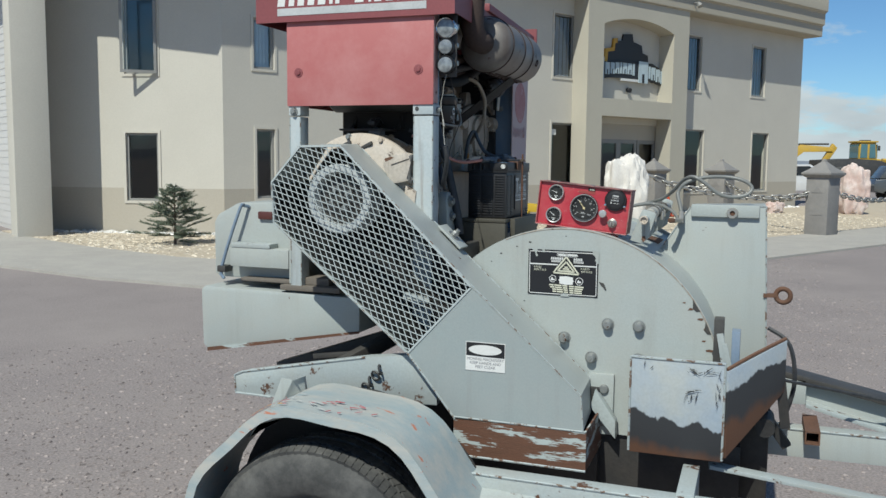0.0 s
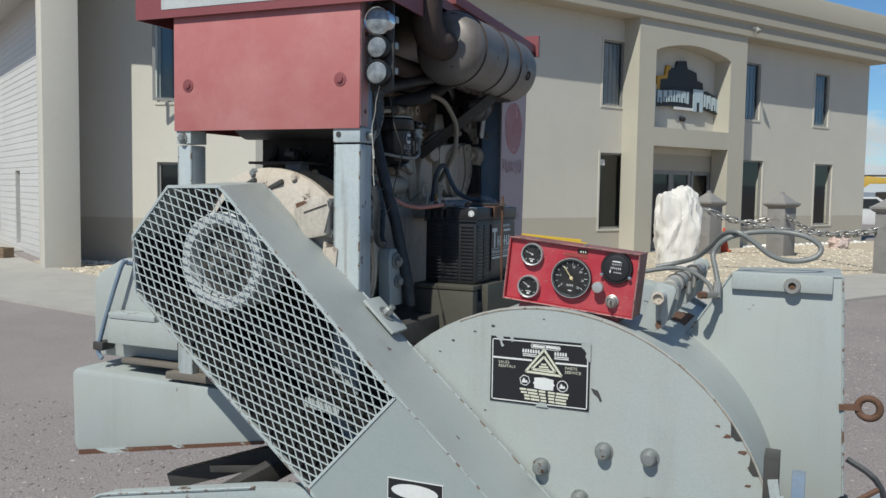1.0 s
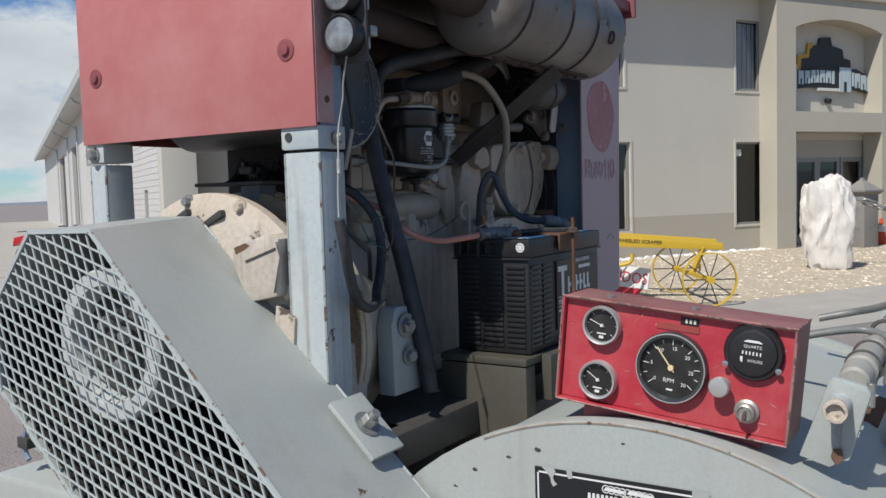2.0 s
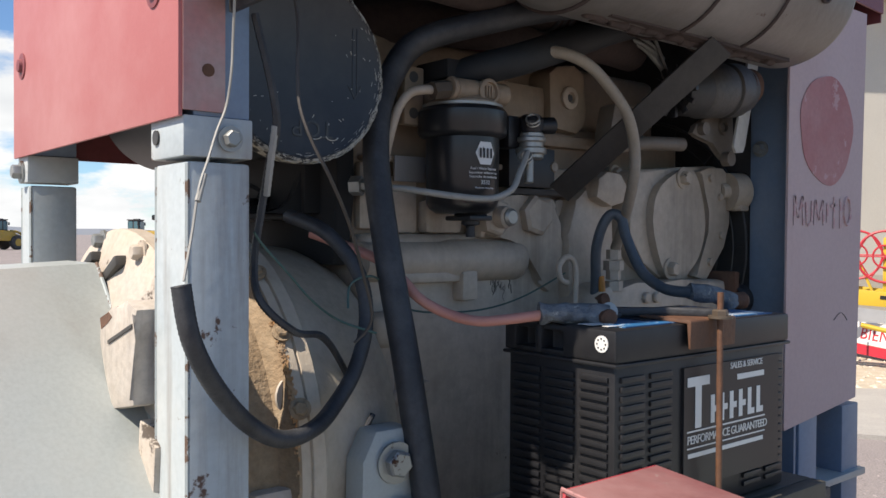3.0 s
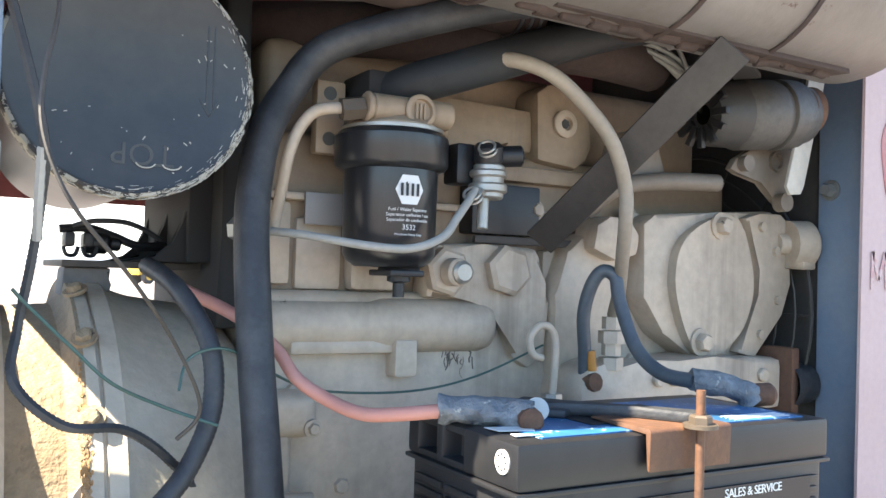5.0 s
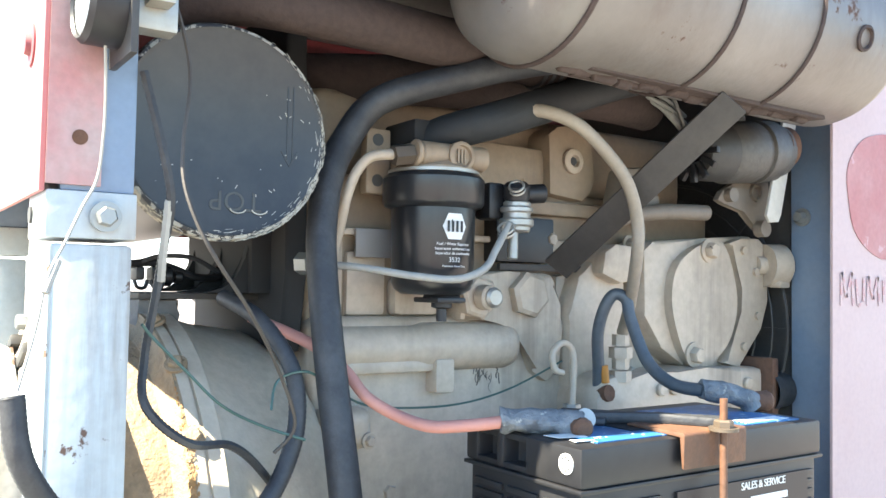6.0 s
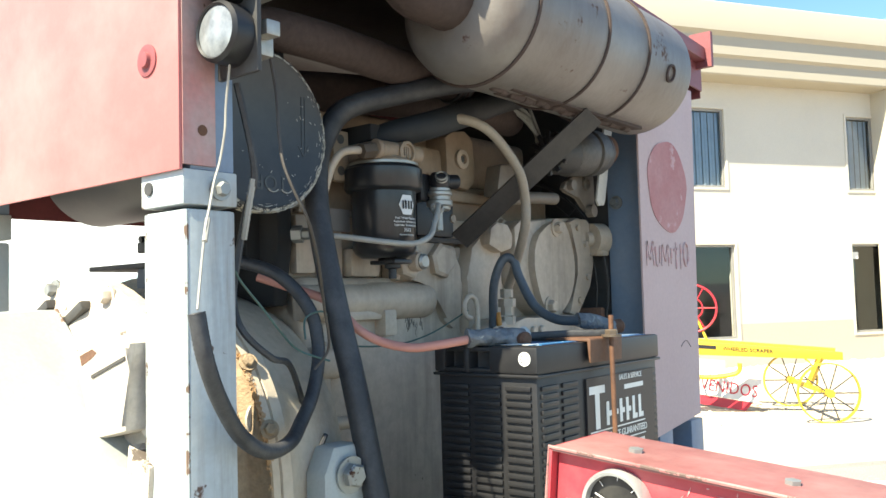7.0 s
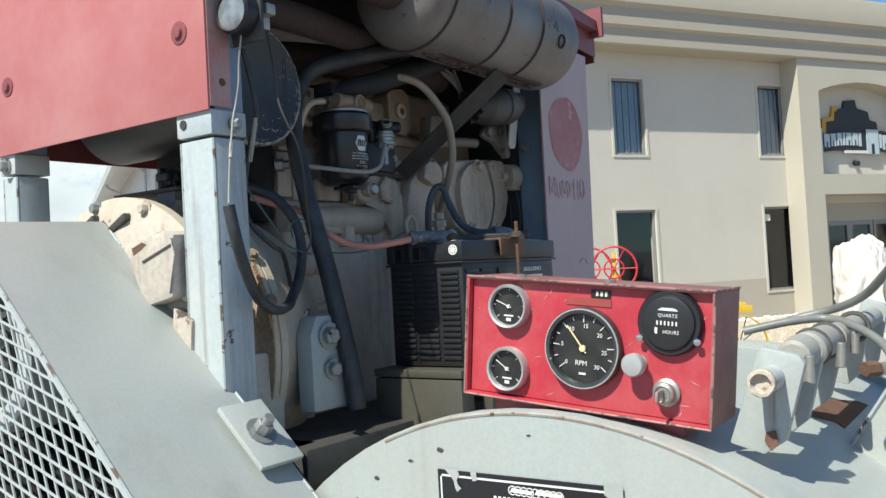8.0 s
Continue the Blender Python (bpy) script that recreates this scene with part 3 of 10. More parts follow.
def window(at, u0, u1, z0, z1, label, blinds=False, open_sash=False, sign=False):
    w = thing("window_1", at((u0 + u1) / 2, -0.08, z0), label, "window", "office windows", kind="structure")
    bm = B()
    f = 0.05
    for a in ((u0, u0 + f, z0, z1), (u1 - f, u1, z0, z1), (u0 + f, u1 - f, z0, z0 + f), (u0 + f, u1 - f, z1 - f, z1)):
        slab(bm, at, a[0], a[1], -0.11, -0.04, a[2], a[3])
    part("window_frame", bm, alu_frame, w)
    # raised surround
    bm = B()
    e = 0.055
    for a in ((u0 - e, u0, z0 - e, z1 + e), (u1, u1 + e, z0 - e, z1 + e), (u0, u1, z0 - e, z0), (u0, u1, z1, z1 + e)):
        slab(bm, at, a[0], a[1], 0.0, 0.02, a[2], a[3])
    part("surround", bm, stucco, w)
    bm = B()
    bm.faces.new([bm.verts.new(at(u, -0.08, z)) for u, z in ((u0 + f, z0 + f), (u1 - f, z0 + f), (u1 - f, z1 - f), (u0 + f, z1 - f))])
    part("pane", bm, pane_mat, w, "dark reflecting glass pane").visible_shadow = False
    if blinds:
        for i in range(9):
            u = u0 + f + 0.04 + (u1 - u0 - 2 * f - 0.08) * i / 8
            bm = B()
            slab(bm, at, u - 0.035, u + 0.035, -0.16 - 0.015 * (i % 2), -0.155 - 0.015 * (i % 2), z0 + 0.06, z1 - 0.06)
            part("slat", bm, blind_mat, w)
    if sign:
        bm = B()
        slab(bm, at, u0 + 0.1, u0 + 0.26, -0.077, -0.073, z1 - 0.34, z1 - 0.18)
        part("notice", bm, white_ink, w, "small white paper notice on the glass")
    if open_sash:
        ca, sa, w_ = math.cos(0.45), math.sin(0.45), u1 - u0

        def leaf(k, d, z):
            return at(u1 - w_ * ca * k + d * sa, 0.02 + w_ * sa * k + d * ca, z)
        bm = B()
        for a, b, c, d in ((0, 0.08, z0, z1), (0.92, 1.0, z0, z1), (0.08, 0.92, z0, z0 + 0.06), (0.08, 0.92, z1 - 0.06, z1)):
            prism(bm, [leaf(a, 0, c), leaf(b, 0, c), leaf(b, 0.04, c), leaf(a, 0.04, c)], (0, 0, d - c))
        part("sash", bm, alu_frame, w, "casement sash standing open")
        bm = B()
        bm.faces.new([bm.verts.new(leaf(k, 0.02, z)) for k, z in ((0.08, z0 + 0.06), (0.92, z0 + 0.06), (0.92, z1 - 0.06), (0.08, z1 - 0.06))])
        part("pane", bm, pane_mat, w)


for i, h in enumerate(building_holes):
    up = h[2] > 3
    window(at_facade, *h, ("upper" if up else "lower") + " office window with a tan frame" + (" and vertical blinds" if i in (0, 2, 4, 6, 8) else ""), blinds=i in (0, 2, 4, 6, 8), sign=i == 3)
window(at_chamfer, *chamfer_holes[0], "upper corner window with its casement standing open", open_sash=True)
window(at_chamfer, *chamfer_holes[1], "lower corner window with a tan frame")

# entrance porch: two piers, a beam and an arched recess
S0, S1, O0, O1, PN = 0.79, 5.42, 1.45, 4.67, 0.55
porch = thing("porch", tuple(at_facade(3.2, 0.3, 0)), "beige stucco entrance porch with an arched sign recess", "porch", kind="structure")
bm = B()
slab(bm, at_facade, S0, O0, 0.0, PN, -0.1, 5.48)
part("pier", bm, porch_stucco, porch)
bm = B()
slab(bm, at_facade, O1, S1, 0.0, PN, -0.1, 5.48)
part("pier", bm, porch_stucco, porch)
bm = B()
slab(bm, at_facade, O0, O1, 0.0, PN - 0.003, 2.93, 3.43)
part("beam", bm, porch_stucco, porch)
bm = B()
arc = [(O0 + (O1 - O0) * i / 20, 5.48 + 0.27 * math.sin(math.pi * i / 20) ** 0.8) for i in range(21)]
prism(bm, [at_facade(s, 0.0, z) for s, z in [(S0, 5.48)] + arc + [(S1, 5.48), (S1, 6.259), (S0, 6.259)]], at_facade(0, PN, 0) - at_facade(0, 0, 0))
part("arch", bm, porch_stucco, porch)
lampw = thing("wall_lamp", tuple(at_facade(5.5, 0.7, 6.3)), "small white floodlight on the cornice above the porch", "lamp", kind="structure")
part("lamp_head", lathe(B(), at_facade(5.5, 0.78, 6.50), FN * 0.6 + V((0, 0, -0.8)), [(0, 0), (0, 0.05), (0.10, 0.08), (0.14, 0.085), (0.13, 0)], 18), alu_frame, lampw)
part("arm", bar(B(), at_facade(5.5, 0.60, 6.52), at_facade(5.5, 0.80, 6.52), 0.03, 0.03), alu_frame, lampw)
# doors in the porch
door = thing("door_1", tuple(at_facade(3.4, -0.1, 0.04)), "glazed double entrance door with a tan frame", "door", kind="structure")
for a, b in ((2.12, 2.97), (2.97, 3.82), (3.86, 4.73)):
    bm = B()
    for q in ((a, a + 0.1, 0.04, 2.3), (b - 0.1, b, 0.04, 2.3), (a + 0.1, b - 0.1, 0.04, 0.3), (a + 0.1, b - 0.1, 2.18, 2.3)):
        slab(bm, at_facade, q[0], q[1], -0.16, -0.08, q[2], q[3])
    leaf = part("door_leaf", bm, alu_frame, door)
    bm = B()
    bm.faces.new([bm.verts.new(at_facade(u, -0.12, z)) for u, z in ((a + 0.1, 0.3), (b - 0.1, 0.3), (b - 0.1, 2.18), (a + 0.1, 2.18))])
    part("pane", bm, pane_mat, leaf, "dark glass door pane").visible_shadow = False
bm = B()
slab(bm, at_facade, 2.1, 4.75, -0.16, -0.08, 2.3, 2.75)
part("transom", bm, stucco_dark, door)
bm = B()
slab(bm, at_facade, 3.9, 4.3, -0.078, -0.074, 1.15, 1.35)
part("notice", bm, white_ink, door, "white paper notices on the glass")

# sign in the recess: machine silhouette over an arched name board
sg = thing("sign", tuple(at_facade(3.2, 0.05, 3.95)), "shaped sign with a stepped machine silhouette over an arched name board", "sign")
sign_dark = material("dark_sign_enamel", (0.02, 0.021, 0.024), 0.5, big=4)
sign_gold = material("gold_sign_enamel", (0.55, 0.30, 0.03), 0.5, big=4)
sign_grey = material("pale_blue_grey_sign_enamel", (0.45, 0.54, 0.58), 0.5, big=4)


def sign_plate(pts, n0, n1):
    return prism(B(), [at_facade(s, n0, z) for s, z in pts], at_facade(0, n1, 0) - at_facade(0, n0, 0))


part("silhouette", sign_plate([(2.15, 4.5), (2.2, 4.85), (2.5, 4.9), (2.55, 5.15), (2.85, 5.2), (2.9, 5.38), (3.3, 5.42), (3.35, 5.2), (3.75, 5.12), (3.8, 4.9), (4.05, 4.85), (4.1, 4.5)], 0.0, 0.06), sign_dark, sg)
part("edge", sign_plate([(2.02, 4.5), (2.08, 4.9), (2.4, 4.95), (2.45, 5.22), (2.62, 5.24), (2.6, 5.1), (2.52, 5.1), (2.48, 4.86), (2.2, 4.82), (2.17, 4.5)], 0.0, 0.07), sign_gold, sg, "gold stepped edge")
part("board", sign_plate([(1.7, 4.0), (1.72, 4.55), (2.2, 4.5), (2.9, 4.62), (3.6, 4.58), (4.2, 4.62), (4.7, 4.45), (4.7, 3.98), (3.9, 4.12), (2.9, 4.1), (2.3, 4.08)], 0.06, 0.12), sign_dark, sg)
for s, z, w, h in ((1.62, 3.98, 0.34, 0.66), (2.02, 4.16, 0.19, 0.34), (2.26, 4.19, 0.17, 0.32), (2.48, 4.21, 0.16, 0.32), (2.69, 4.22, 0.07, 0.32), (2.81, 4.22, 0.18, 0.32), (3.04, 4.22, 0.18, 0.32), (3.27, 4.2, 0.08, 0.34),
                   (3.55, 4.0, 0.44, 0.64), (4.04, 4.16, 0.07, 0.36), (4.16, 4.12, 0.18, 0.38), (4.39, 4.08, 0.18, 0.38), (4.62, 4.04, 0.15, 0.38)):
    part("letter_bar", sign_plate([(s, z), (s + w, z), (s + w, z + h), (s, z + h)], 0.12, 0.14), sign_grey, sg)
    if w > 0.15:
        part("letter_inset", sign_plate([(s + w * 0.36, z), (s + w * 0.6, z), (s + w * 0.6, z + h * 0.42), (s + w * 0.36, z + h * 0.42)], 0.14, 0.143), sign_dark, sg)
part("strip", sign_plate([(2.75, 4.02), (3.75, 4.02), (3.75, 4.09), (2.75, 4.09)], 0.06, 0.125), white_ink, sg)
bm = cyl(B(), at_facade(3.2, 0.0, 3.78), at_facade(3.2, 0.12, 3.75), 0.07)
part("spotlight", bm, sign_dark, sg)

# ---- metal shed ----
shed_holes = [(-12.7, -9.6, -0.1, 1.85), (-15.4, -12.5, 3.0, 4.65), (-7.15, -6.3, 3.85, 4.9), (-6.85, -6.5, 0.3, 1.9), (-3.95, -3.35, 0.15, 1.95), (-31, -26.5, -0.1, 4.6), (-44, -38, -0.1, 4.6)]
bm = wall_faces(B(), -70, 1.7, -0.2, 5.86, shed_holes, 0.2, at_shed)
shed = single("wall_shed", bm, white_siding, "white horizontal metal siding of the long shed", "wall", kind="structure", place=at_shed(0, 0, 0))
for i in range(39):
    z = 0.1 + i * 0.148
    bm = B()
    for a, b in ((-22.0, 1.4),):
        cuts = sorted([h for h in shed_holes if h[2] < z + 0.07 < h[3] and h[1] > a], key=lambda h: h[0])
        u = a
        for h in cuts + [None]:
            e = b if h is None else h[0] - 0.03
            if e - u > 0.05:
                prism(bm, [at_shed(u, 0.0, z), at_shed(u, 0.008, z), at_shed(u, 0.0075, z + 0.02), at_shed(u, 0.0, z + 0.147)], at_shed(e, 0, 0) - at_shed(u, 0, 0))
            if h is not None:
                u = h[1] + 0.03
    part("siding_board", bm, white_siding, shed)
bm = B()
prism(bm, [at_shed(-70, n, z) for n, z in ((-8, 7.15), (0.75, 5.70), (0.75, 5.85), (-8, 7.35))], at_shed(1.6, 0, 0) - at_shed(-70, 0, 0))
single("roof", bm, white_siding, "pale metal roof of the shed with a deep eave", "roof", kind="structure")
bm = B()
prism(bm, [at_shed(-70, n, z) for n, z in ((0.72, 5.65), (0.9, 5.65), (0.94, 5.89), (0.72, 5.89))], at_shed(1.6, 0, 0) - at_shed(-70, 0, 0))
single("gutter", bm, gutter_mat, "pale metal gutter along the shed eave", "gutter", kind="structure")
for u in (-9.0, -16.5, -25.5, -33, -45):
    bm = tube(B(), [at_shed(u, 0.8, 5.67), at_shed(u, 0.7, 5.5), at_shed(u, 0.15, 5.2), at_shed(u, 0.09, 4.9), at_shed(u, 0.09, 0.3)], 0.045, 8, 3)
    single("downpipe", bm, gutter_mat, "pale metal downpipe on the shed wall", "downpipe", "shed downpipes", kind="structure")
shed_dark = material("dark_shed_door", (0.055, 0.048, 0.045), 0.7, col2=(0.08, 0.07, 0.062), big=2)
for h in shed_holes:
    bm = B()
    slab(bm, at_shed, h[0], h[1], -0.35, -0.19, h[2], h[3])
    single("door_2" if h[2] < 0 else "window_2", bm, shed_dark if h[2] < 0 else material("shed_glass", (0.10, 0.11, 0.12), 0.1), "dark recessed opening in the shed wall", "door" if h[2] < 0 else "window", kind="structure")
sash = thing("window_3", tuple(at_shed(-13.3, 0.3, 2.95)), "grey metal shed window sash standing open", "window", kind="structure")
def at_sash(k, d, z):
    return at_shed(-12.9 - 0.95 * k * 0.80 - 0.6 * d, 0.03 + 0.95 * k * 0.60 - 0.8 * d, z)


for a, b, c, d in ((0, 0.09, 2.95, 4.7), (0.91, 1, 2.95, 4.7), (0.09, 0.91, 2.95, 3.06), (0.09, 0.91, 4.59, 4.7)):
    part("sash_bar", prism(B(), [at_sash(a, 0, c), at_sash(b, 0, c), at_sash(b, 0.05, c), at_sash(a, 0.05, c)], (0, 0, d - c)), alu_frame, sash)
part("sash_pane", prism(B(), [at_sash(0.09, 0.02, 3.06), at_sash(0.91, 0.02, 3.06), at_sash(0.91, 0.026, 3.06), at_sash(0.09, 0.026, 3.06)], (0, 0, 1.53)), material("dull_green_grey_glass", (0.20, 0.22, 0.215), 0.25, col2=(0.26, 0.28, 0.27), big=3, stretch=(8, 8, 0.3)), sash, "grey-green glass")


# ---- the milling machine: body on a two-wheel trailer ----
def sheet(bm, a, b, t):
    """A bent strip between two edge lines, given the thickness vector of each point pair."""
    t = V(t)
    rows = [[bm.verts.new(V(p)), bm.verts.new(V(q)), bm.verts.new(V(q) - t), bm.verts.new(V(p) - t)] for p, q in zip(a, b)]
    for r, s in zip(rows, rows[1:]):
        for i in range(4):
            bm.faces.new((r[i], r[(i + 1) % 4], s[(i + 1) % 4], s[i]))
    bm.faces.new(rows[0])
    bm.faces.new(rows[-1][::-1])
    return bm


def xz(pts, y):
    return [(x, y, z) for x, z in pts]


GY = -0.235
machine = thing("milling_machine", (0.3, 0.2, 0.0), "grey painted towed asphalt milling machine with rusted cutter housing", "road machine")
# drum housing
DC, DR = (0.47, 0.87), 0.518
arc = [(DC[0] + DR * math.cos(radians(a)), DC[1] + DR * math.sin(radians(a))) for a in range(8, 139, 5)]
bm = prism(B(), xz([(0.985, 0.70), *arc, (0.085, 0.80), (0.2, 0.70)], 0.035), (0, 0.016, 0))
part("side_plate", bm, grey_paint, machine)
arc2 = [(DC[0] + (DR - 0.012) * math.cos(radians(a)), DC[1] + (DR - 0.012) * math.sin(radians(a))) for a in range(8, 139, 3)]
bm = sheet(B(), xz(arc2, 0.05), xz(arc2, 0.86), (0, 0, 0.008))
part("drum_shell", bm, grey_paint, machine, "curved grey cutter drum shell")
bm = prism(B(), xz([(0.985, 0.70), *arc, (0.085, 0.80), (0.2, 0.70)], 0.85), (0, 0.016, 0))
part("side_plate", bm, grey_paint, machine)
bm = tube(B(), xz([(DC[0] + (DR - 0.004) * math.cos(radians(a)), DC[1] + (DR - 0.004) * math.sin(radians(a))) for a in range(10, 118, 4)], 0.036), 0.0026, 6, 2)
part("weld_seam", bm, rust_edge, machine, "chipped painted weld edge")
for x, z in ((0.472, 1.016), (0.617, 1.072), (0.719, 1.072), (0.565, 0.955), (0.72, 0.962), (0.613, 0.855), (0.612, 0.745)):
    bm = lathe(B(), (x, 0.036, z), (0, -1, 0), [(0, 0), (0, 0.021), (0.004, 0.021), (0.004, 0.0165), (0.022, 0.016), (0.027, 0.012), (0.028, 0)], 18)
    part("bolt", bm, bolt_steel, machine)
bm = box(B(), 0.56, 0.645, 0.02, 0.036, 0.70, 0.905, 0.003)
part("gusset_plate", bm, grey_paint, machine)
bm = prism(B(), xz([(0.575, 0.80), (0.66, 0.70), (0.66, 0.76), (0.59, 0.86)], -0.02), (0, 0.04, 0), 0.003)
part("gusset_plate", bm, worn_paint, machine, "chipped grey gusset")
# dark slot and blade guides right of the drum
bm = box(B(), 0.955, 0.985, 0.0, 0.06, 0.78, 1.12, 0.002)
part("slot_back", bm, dark_steel, machine)
bm = B()
bar(bm, (0.975, -0.03, 1.08), (1.015, -0.03, 0.86), 0.012, 0.02)
bar(bm, (0.99, -0.035, 1.05), (1.03, -0.035, 0.88), 0.01, 0.015)
part("scraper_blade", bm, worn_paint, machine)
bm = box(B(), 1.01, 1.035, -0.03, 0.03, 0.9, 1.09, 0.002)
part("blade_guide", bm, blue_paint, machine)
# pocket box and flap


def scraped_box_material(name, lift, slope=0.0):
    m = material(name, (0.40, 0.415, 0.395), 0.5, col2=(0.29, 0.35, 0.42), big=5, amount=0.8, grain=0.15, bump=0.1, chips=RUST, chip_at=0.68, chip_scale=9)
    n, l = m.node_tree.nodes, m.node_tree.links
    p = n["Principled BSDF"]
    old = p.inputs["Base Color"].links[0].from_socket
    co = n.new("ShaderNodeTexCoord"); sp = n.new("ShaderNodeSeparateXYZ"); l.new(co.outputs["Object"], sp.inputs[0])
    nz = n.new("ShaderNodeTexNoise"); nz.inputs["Scale"].default_value = 13; nz.inputs["Detail"].default_value = 8; nz.inputs["Roughness"].default_value = 0.58
    mz = n.new("ShaderNodeMapping"); mz.inputs["Scale"].default_value = (1, 1, 0.45)
    l.new(co.outputs["Object"], mz.inputs[0]); l.new(mz.outputs[0], nz.inputs["Vector"])
    a = n.new("ShaderNodeMath"); a.operation = "MULTIPLY_ADD"; a.inputs[1].default_value = 0.11
    tl = n.new("ShaderNodeMath"); tl.operation = "MULTIPLY_ADD"; tl.inputs[1].default_value = slope
    l.new(sp.outputs["X"], tl.inputs[0]); l.new(sp.outputs["Z"], tl.inputs[2])
    l.new(nz.outputs["Fac"], a.inputs[0]); l.new(tl.outputs[0], a.inputs[2])
    for lo, hi, col in ((0.900 + lift, 0.894 + lift, (0.030, 0.031, 0.034)), (0.815 + lift, 0.785 + lift, (0.095, 0.046, 0.027))):
        r = n.new("ShaderNodeMapRange"); r.inputs["From Min"].default_value, r.inputs["From Max"].default_value = lo, hi
        l.new(a.outputs[0], r.inputs["Value"])
        x = n.new("ShaderNodeMix"); x.data_type = "RGBA"; x.inputs["B"].default_value = (*col, 1)
        l.new(r.outputs["Result"], x.inputs["Factor"]); l.new(old, x.inputs["A"])
        old = x.outputs["Result"]
    l.new(old, p.inputs["Base Color"])
    return m


scraped_box = scraped_box_material("scraped_through_paint", 0.028, 0.10)
scraped_flap = scraped_box_material("scraped_rusted_flap_paint", -0.25, -0.47)
bm = box(B(), 0.717, 1.0, -0.12, -0.106, 0.70, 1.008, 0.003)
box(bm, 0.724, 0.995, -0.108, 0.03, 0.72, 0.93, 0.004)
part("end_box", bm, scraped_box, machine, "steel end box with paint scraped to black metal below")
bm = B()
re_ = random.Random(31)
for x_, z_, w_, h_, t_, q_ in ((0.935, 0.977, 0.045, 0.006, -0.2, 12), (0.92, 0.915, 0.03, 0.006, 0.1, 4), (0.905, 0.89, 0.022, 0.012, 1.2, 8), (0.982, 0.92, 0.008, 0.06, 1.5, 10), (0.77, 0.985, 0.02, 0.008, 0.6, 2)):
    for _ in range(q_):
        p_ = V((min(x_ + re_.uniform(-w_, w_), 0.992), -0.1262, z_ + re_.uniform(-h_, h_)))
        a_ = t_ + re_.gauss(0, 0.35)
        d_ = V((math.cos(a_), 0, math.sin(a_))) * re_.uniform(0.006, 0.042)
        n_ = V((-math.sin(a_), 0, math.cos(a_))) * re_.uniform(0.0006, 0.0024)
        prism(bm, [p_ - d_ * 0.5, p_ + n_, p_ + d_ * 0.5, p_ - n_ * re_.uniform(0.2, 1)], (0, -0.0005, 0))
tagged(part("scratch", bm, dark_steel, machine), "scratches through the paint of the end box", kind="stuff")
bm = prism(B(), [(1.0, -0.118, 0.985), (1.0, -0.118, 0.715), (1.165, 0.05, 0.90), (1.165, 0.05, 1.062)], (0.008, -0.008, 0), 0.002)
part("flap", bm, scraped_flap, machine, "angled moldboard flap scraped and rusted")
bm = tube(B(), [(1.003, -0.12, 0.99), (1.08, -0.04, 1.028), (1.168, 0.046, 1.066)], 0.006, 6, 3)
part("flap_edge", bm, rusty_steel, machine, "rusty flap edge")
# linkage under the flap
# near-black that puts the shade under the machine into the metal's colour
shade_black = material("underside_shade_metal", (0.014, 0.014, 0.015), 0.6, col2=(0.026, 0.024, 0.022), big=9, grain=0.3, bump=0.3, dust=(0.05, 0.042, 0.035), dust_amount=0.4, dust_scale=12)
bm = B()
bar(bm, (1.13, 0.08, 0.95), (1.13, 0.08, 0.66), 0.05, 0.02)
bar(bm, (1.06, 0.12, 0.88), (1.19, 0.12, 0.70), 0.03, 0.03)
cyl(bm, (1.12, 0.02, 0.78), (1.12, 0.16, 0.78), 0.03, n=16)
bar(bm, (1.18, 0.1, 1.0), (1.18, 0.1, 0.82), 0.012, 0.05)
# dark block added to fill the shaded space under the flap
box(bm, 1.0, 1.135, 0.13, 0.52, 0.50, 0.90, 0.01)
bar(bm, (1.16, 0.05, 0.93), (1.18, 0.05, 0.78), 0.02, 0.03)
part("linkage", bm, shade_black, machine, "height linkage and filler block, blackened for shade")
# tank behind the drum
bm = prism(B(), xz([(0.735, 1.285), (0.842, 1.452), (1.096, 1.460), (1.118, 0.93), (1.02, 0.85), (0.80, 0.85)], 0.40), (0, 0.26, 0), 0.004)
part("tank", bm, grey_paint, machine, "flat-sided grey tank")
bm = box(B(), 0.845, 1.075, 0.385, 0.40, 1.418, 1.462, 0.004)
part("tank_lip", bm, grey_paint, machine)
bm = lathe(B(), (0.985, 0.386, 1.434), (0, -1, 0), [(0.012, 0.009), (0.012, 0.018), (0.0, 0.02), (0, 0)], 20)
part("grommet", bm, zinc, machine)
bm = cyl(B(), (0.985, 0.386, 1.434), (0.985, 0.380, 1.434), 0.010, n=16)
part("plug", bm, rusty_steel, machine)
bm = ring(B(), (1.165, 0.40, 1.15), (0.15, 1, 0), 0.024, 0.0085)
bar(bm, (1.10, 0.40, 1.147), (1.145, 0.40, 1.15), 0.014, 0.014)
part("ring", bm, rusty_steel, machine, "rusty lifting eye")

# hopper box and rear deck left of the guard
bm = prism(B(), xz([(-0.963, 0.88), (-0.94, 0.853), (-0.281, 0.974), (-0.281, 1.105), (-0.951, 1.112), (-0.968, 1.097)], 0.005), (0, 0.45, 0), 0.014)
part("conveyor_box", bm, grey_paint, machine)
bm = prism(B(), [(-0.94, 0.004, 0.853), (-0.281, 0.004, 0.974), (-0.281, 0.004, 0.983), (-0.94, 0.004, 0.868)], (0, -0.003, 0))
part("box_edge", bm, scraped_steel, machine, "rusted lower edge")
deck_wood = material("weathered_deck_wood", (0.19, 0.165, 0.14), 0.9, col2=(0.12, 0.105, 0.09), big=4, grain=0.4, bump=0.3, stretch=(1, 6, 6))
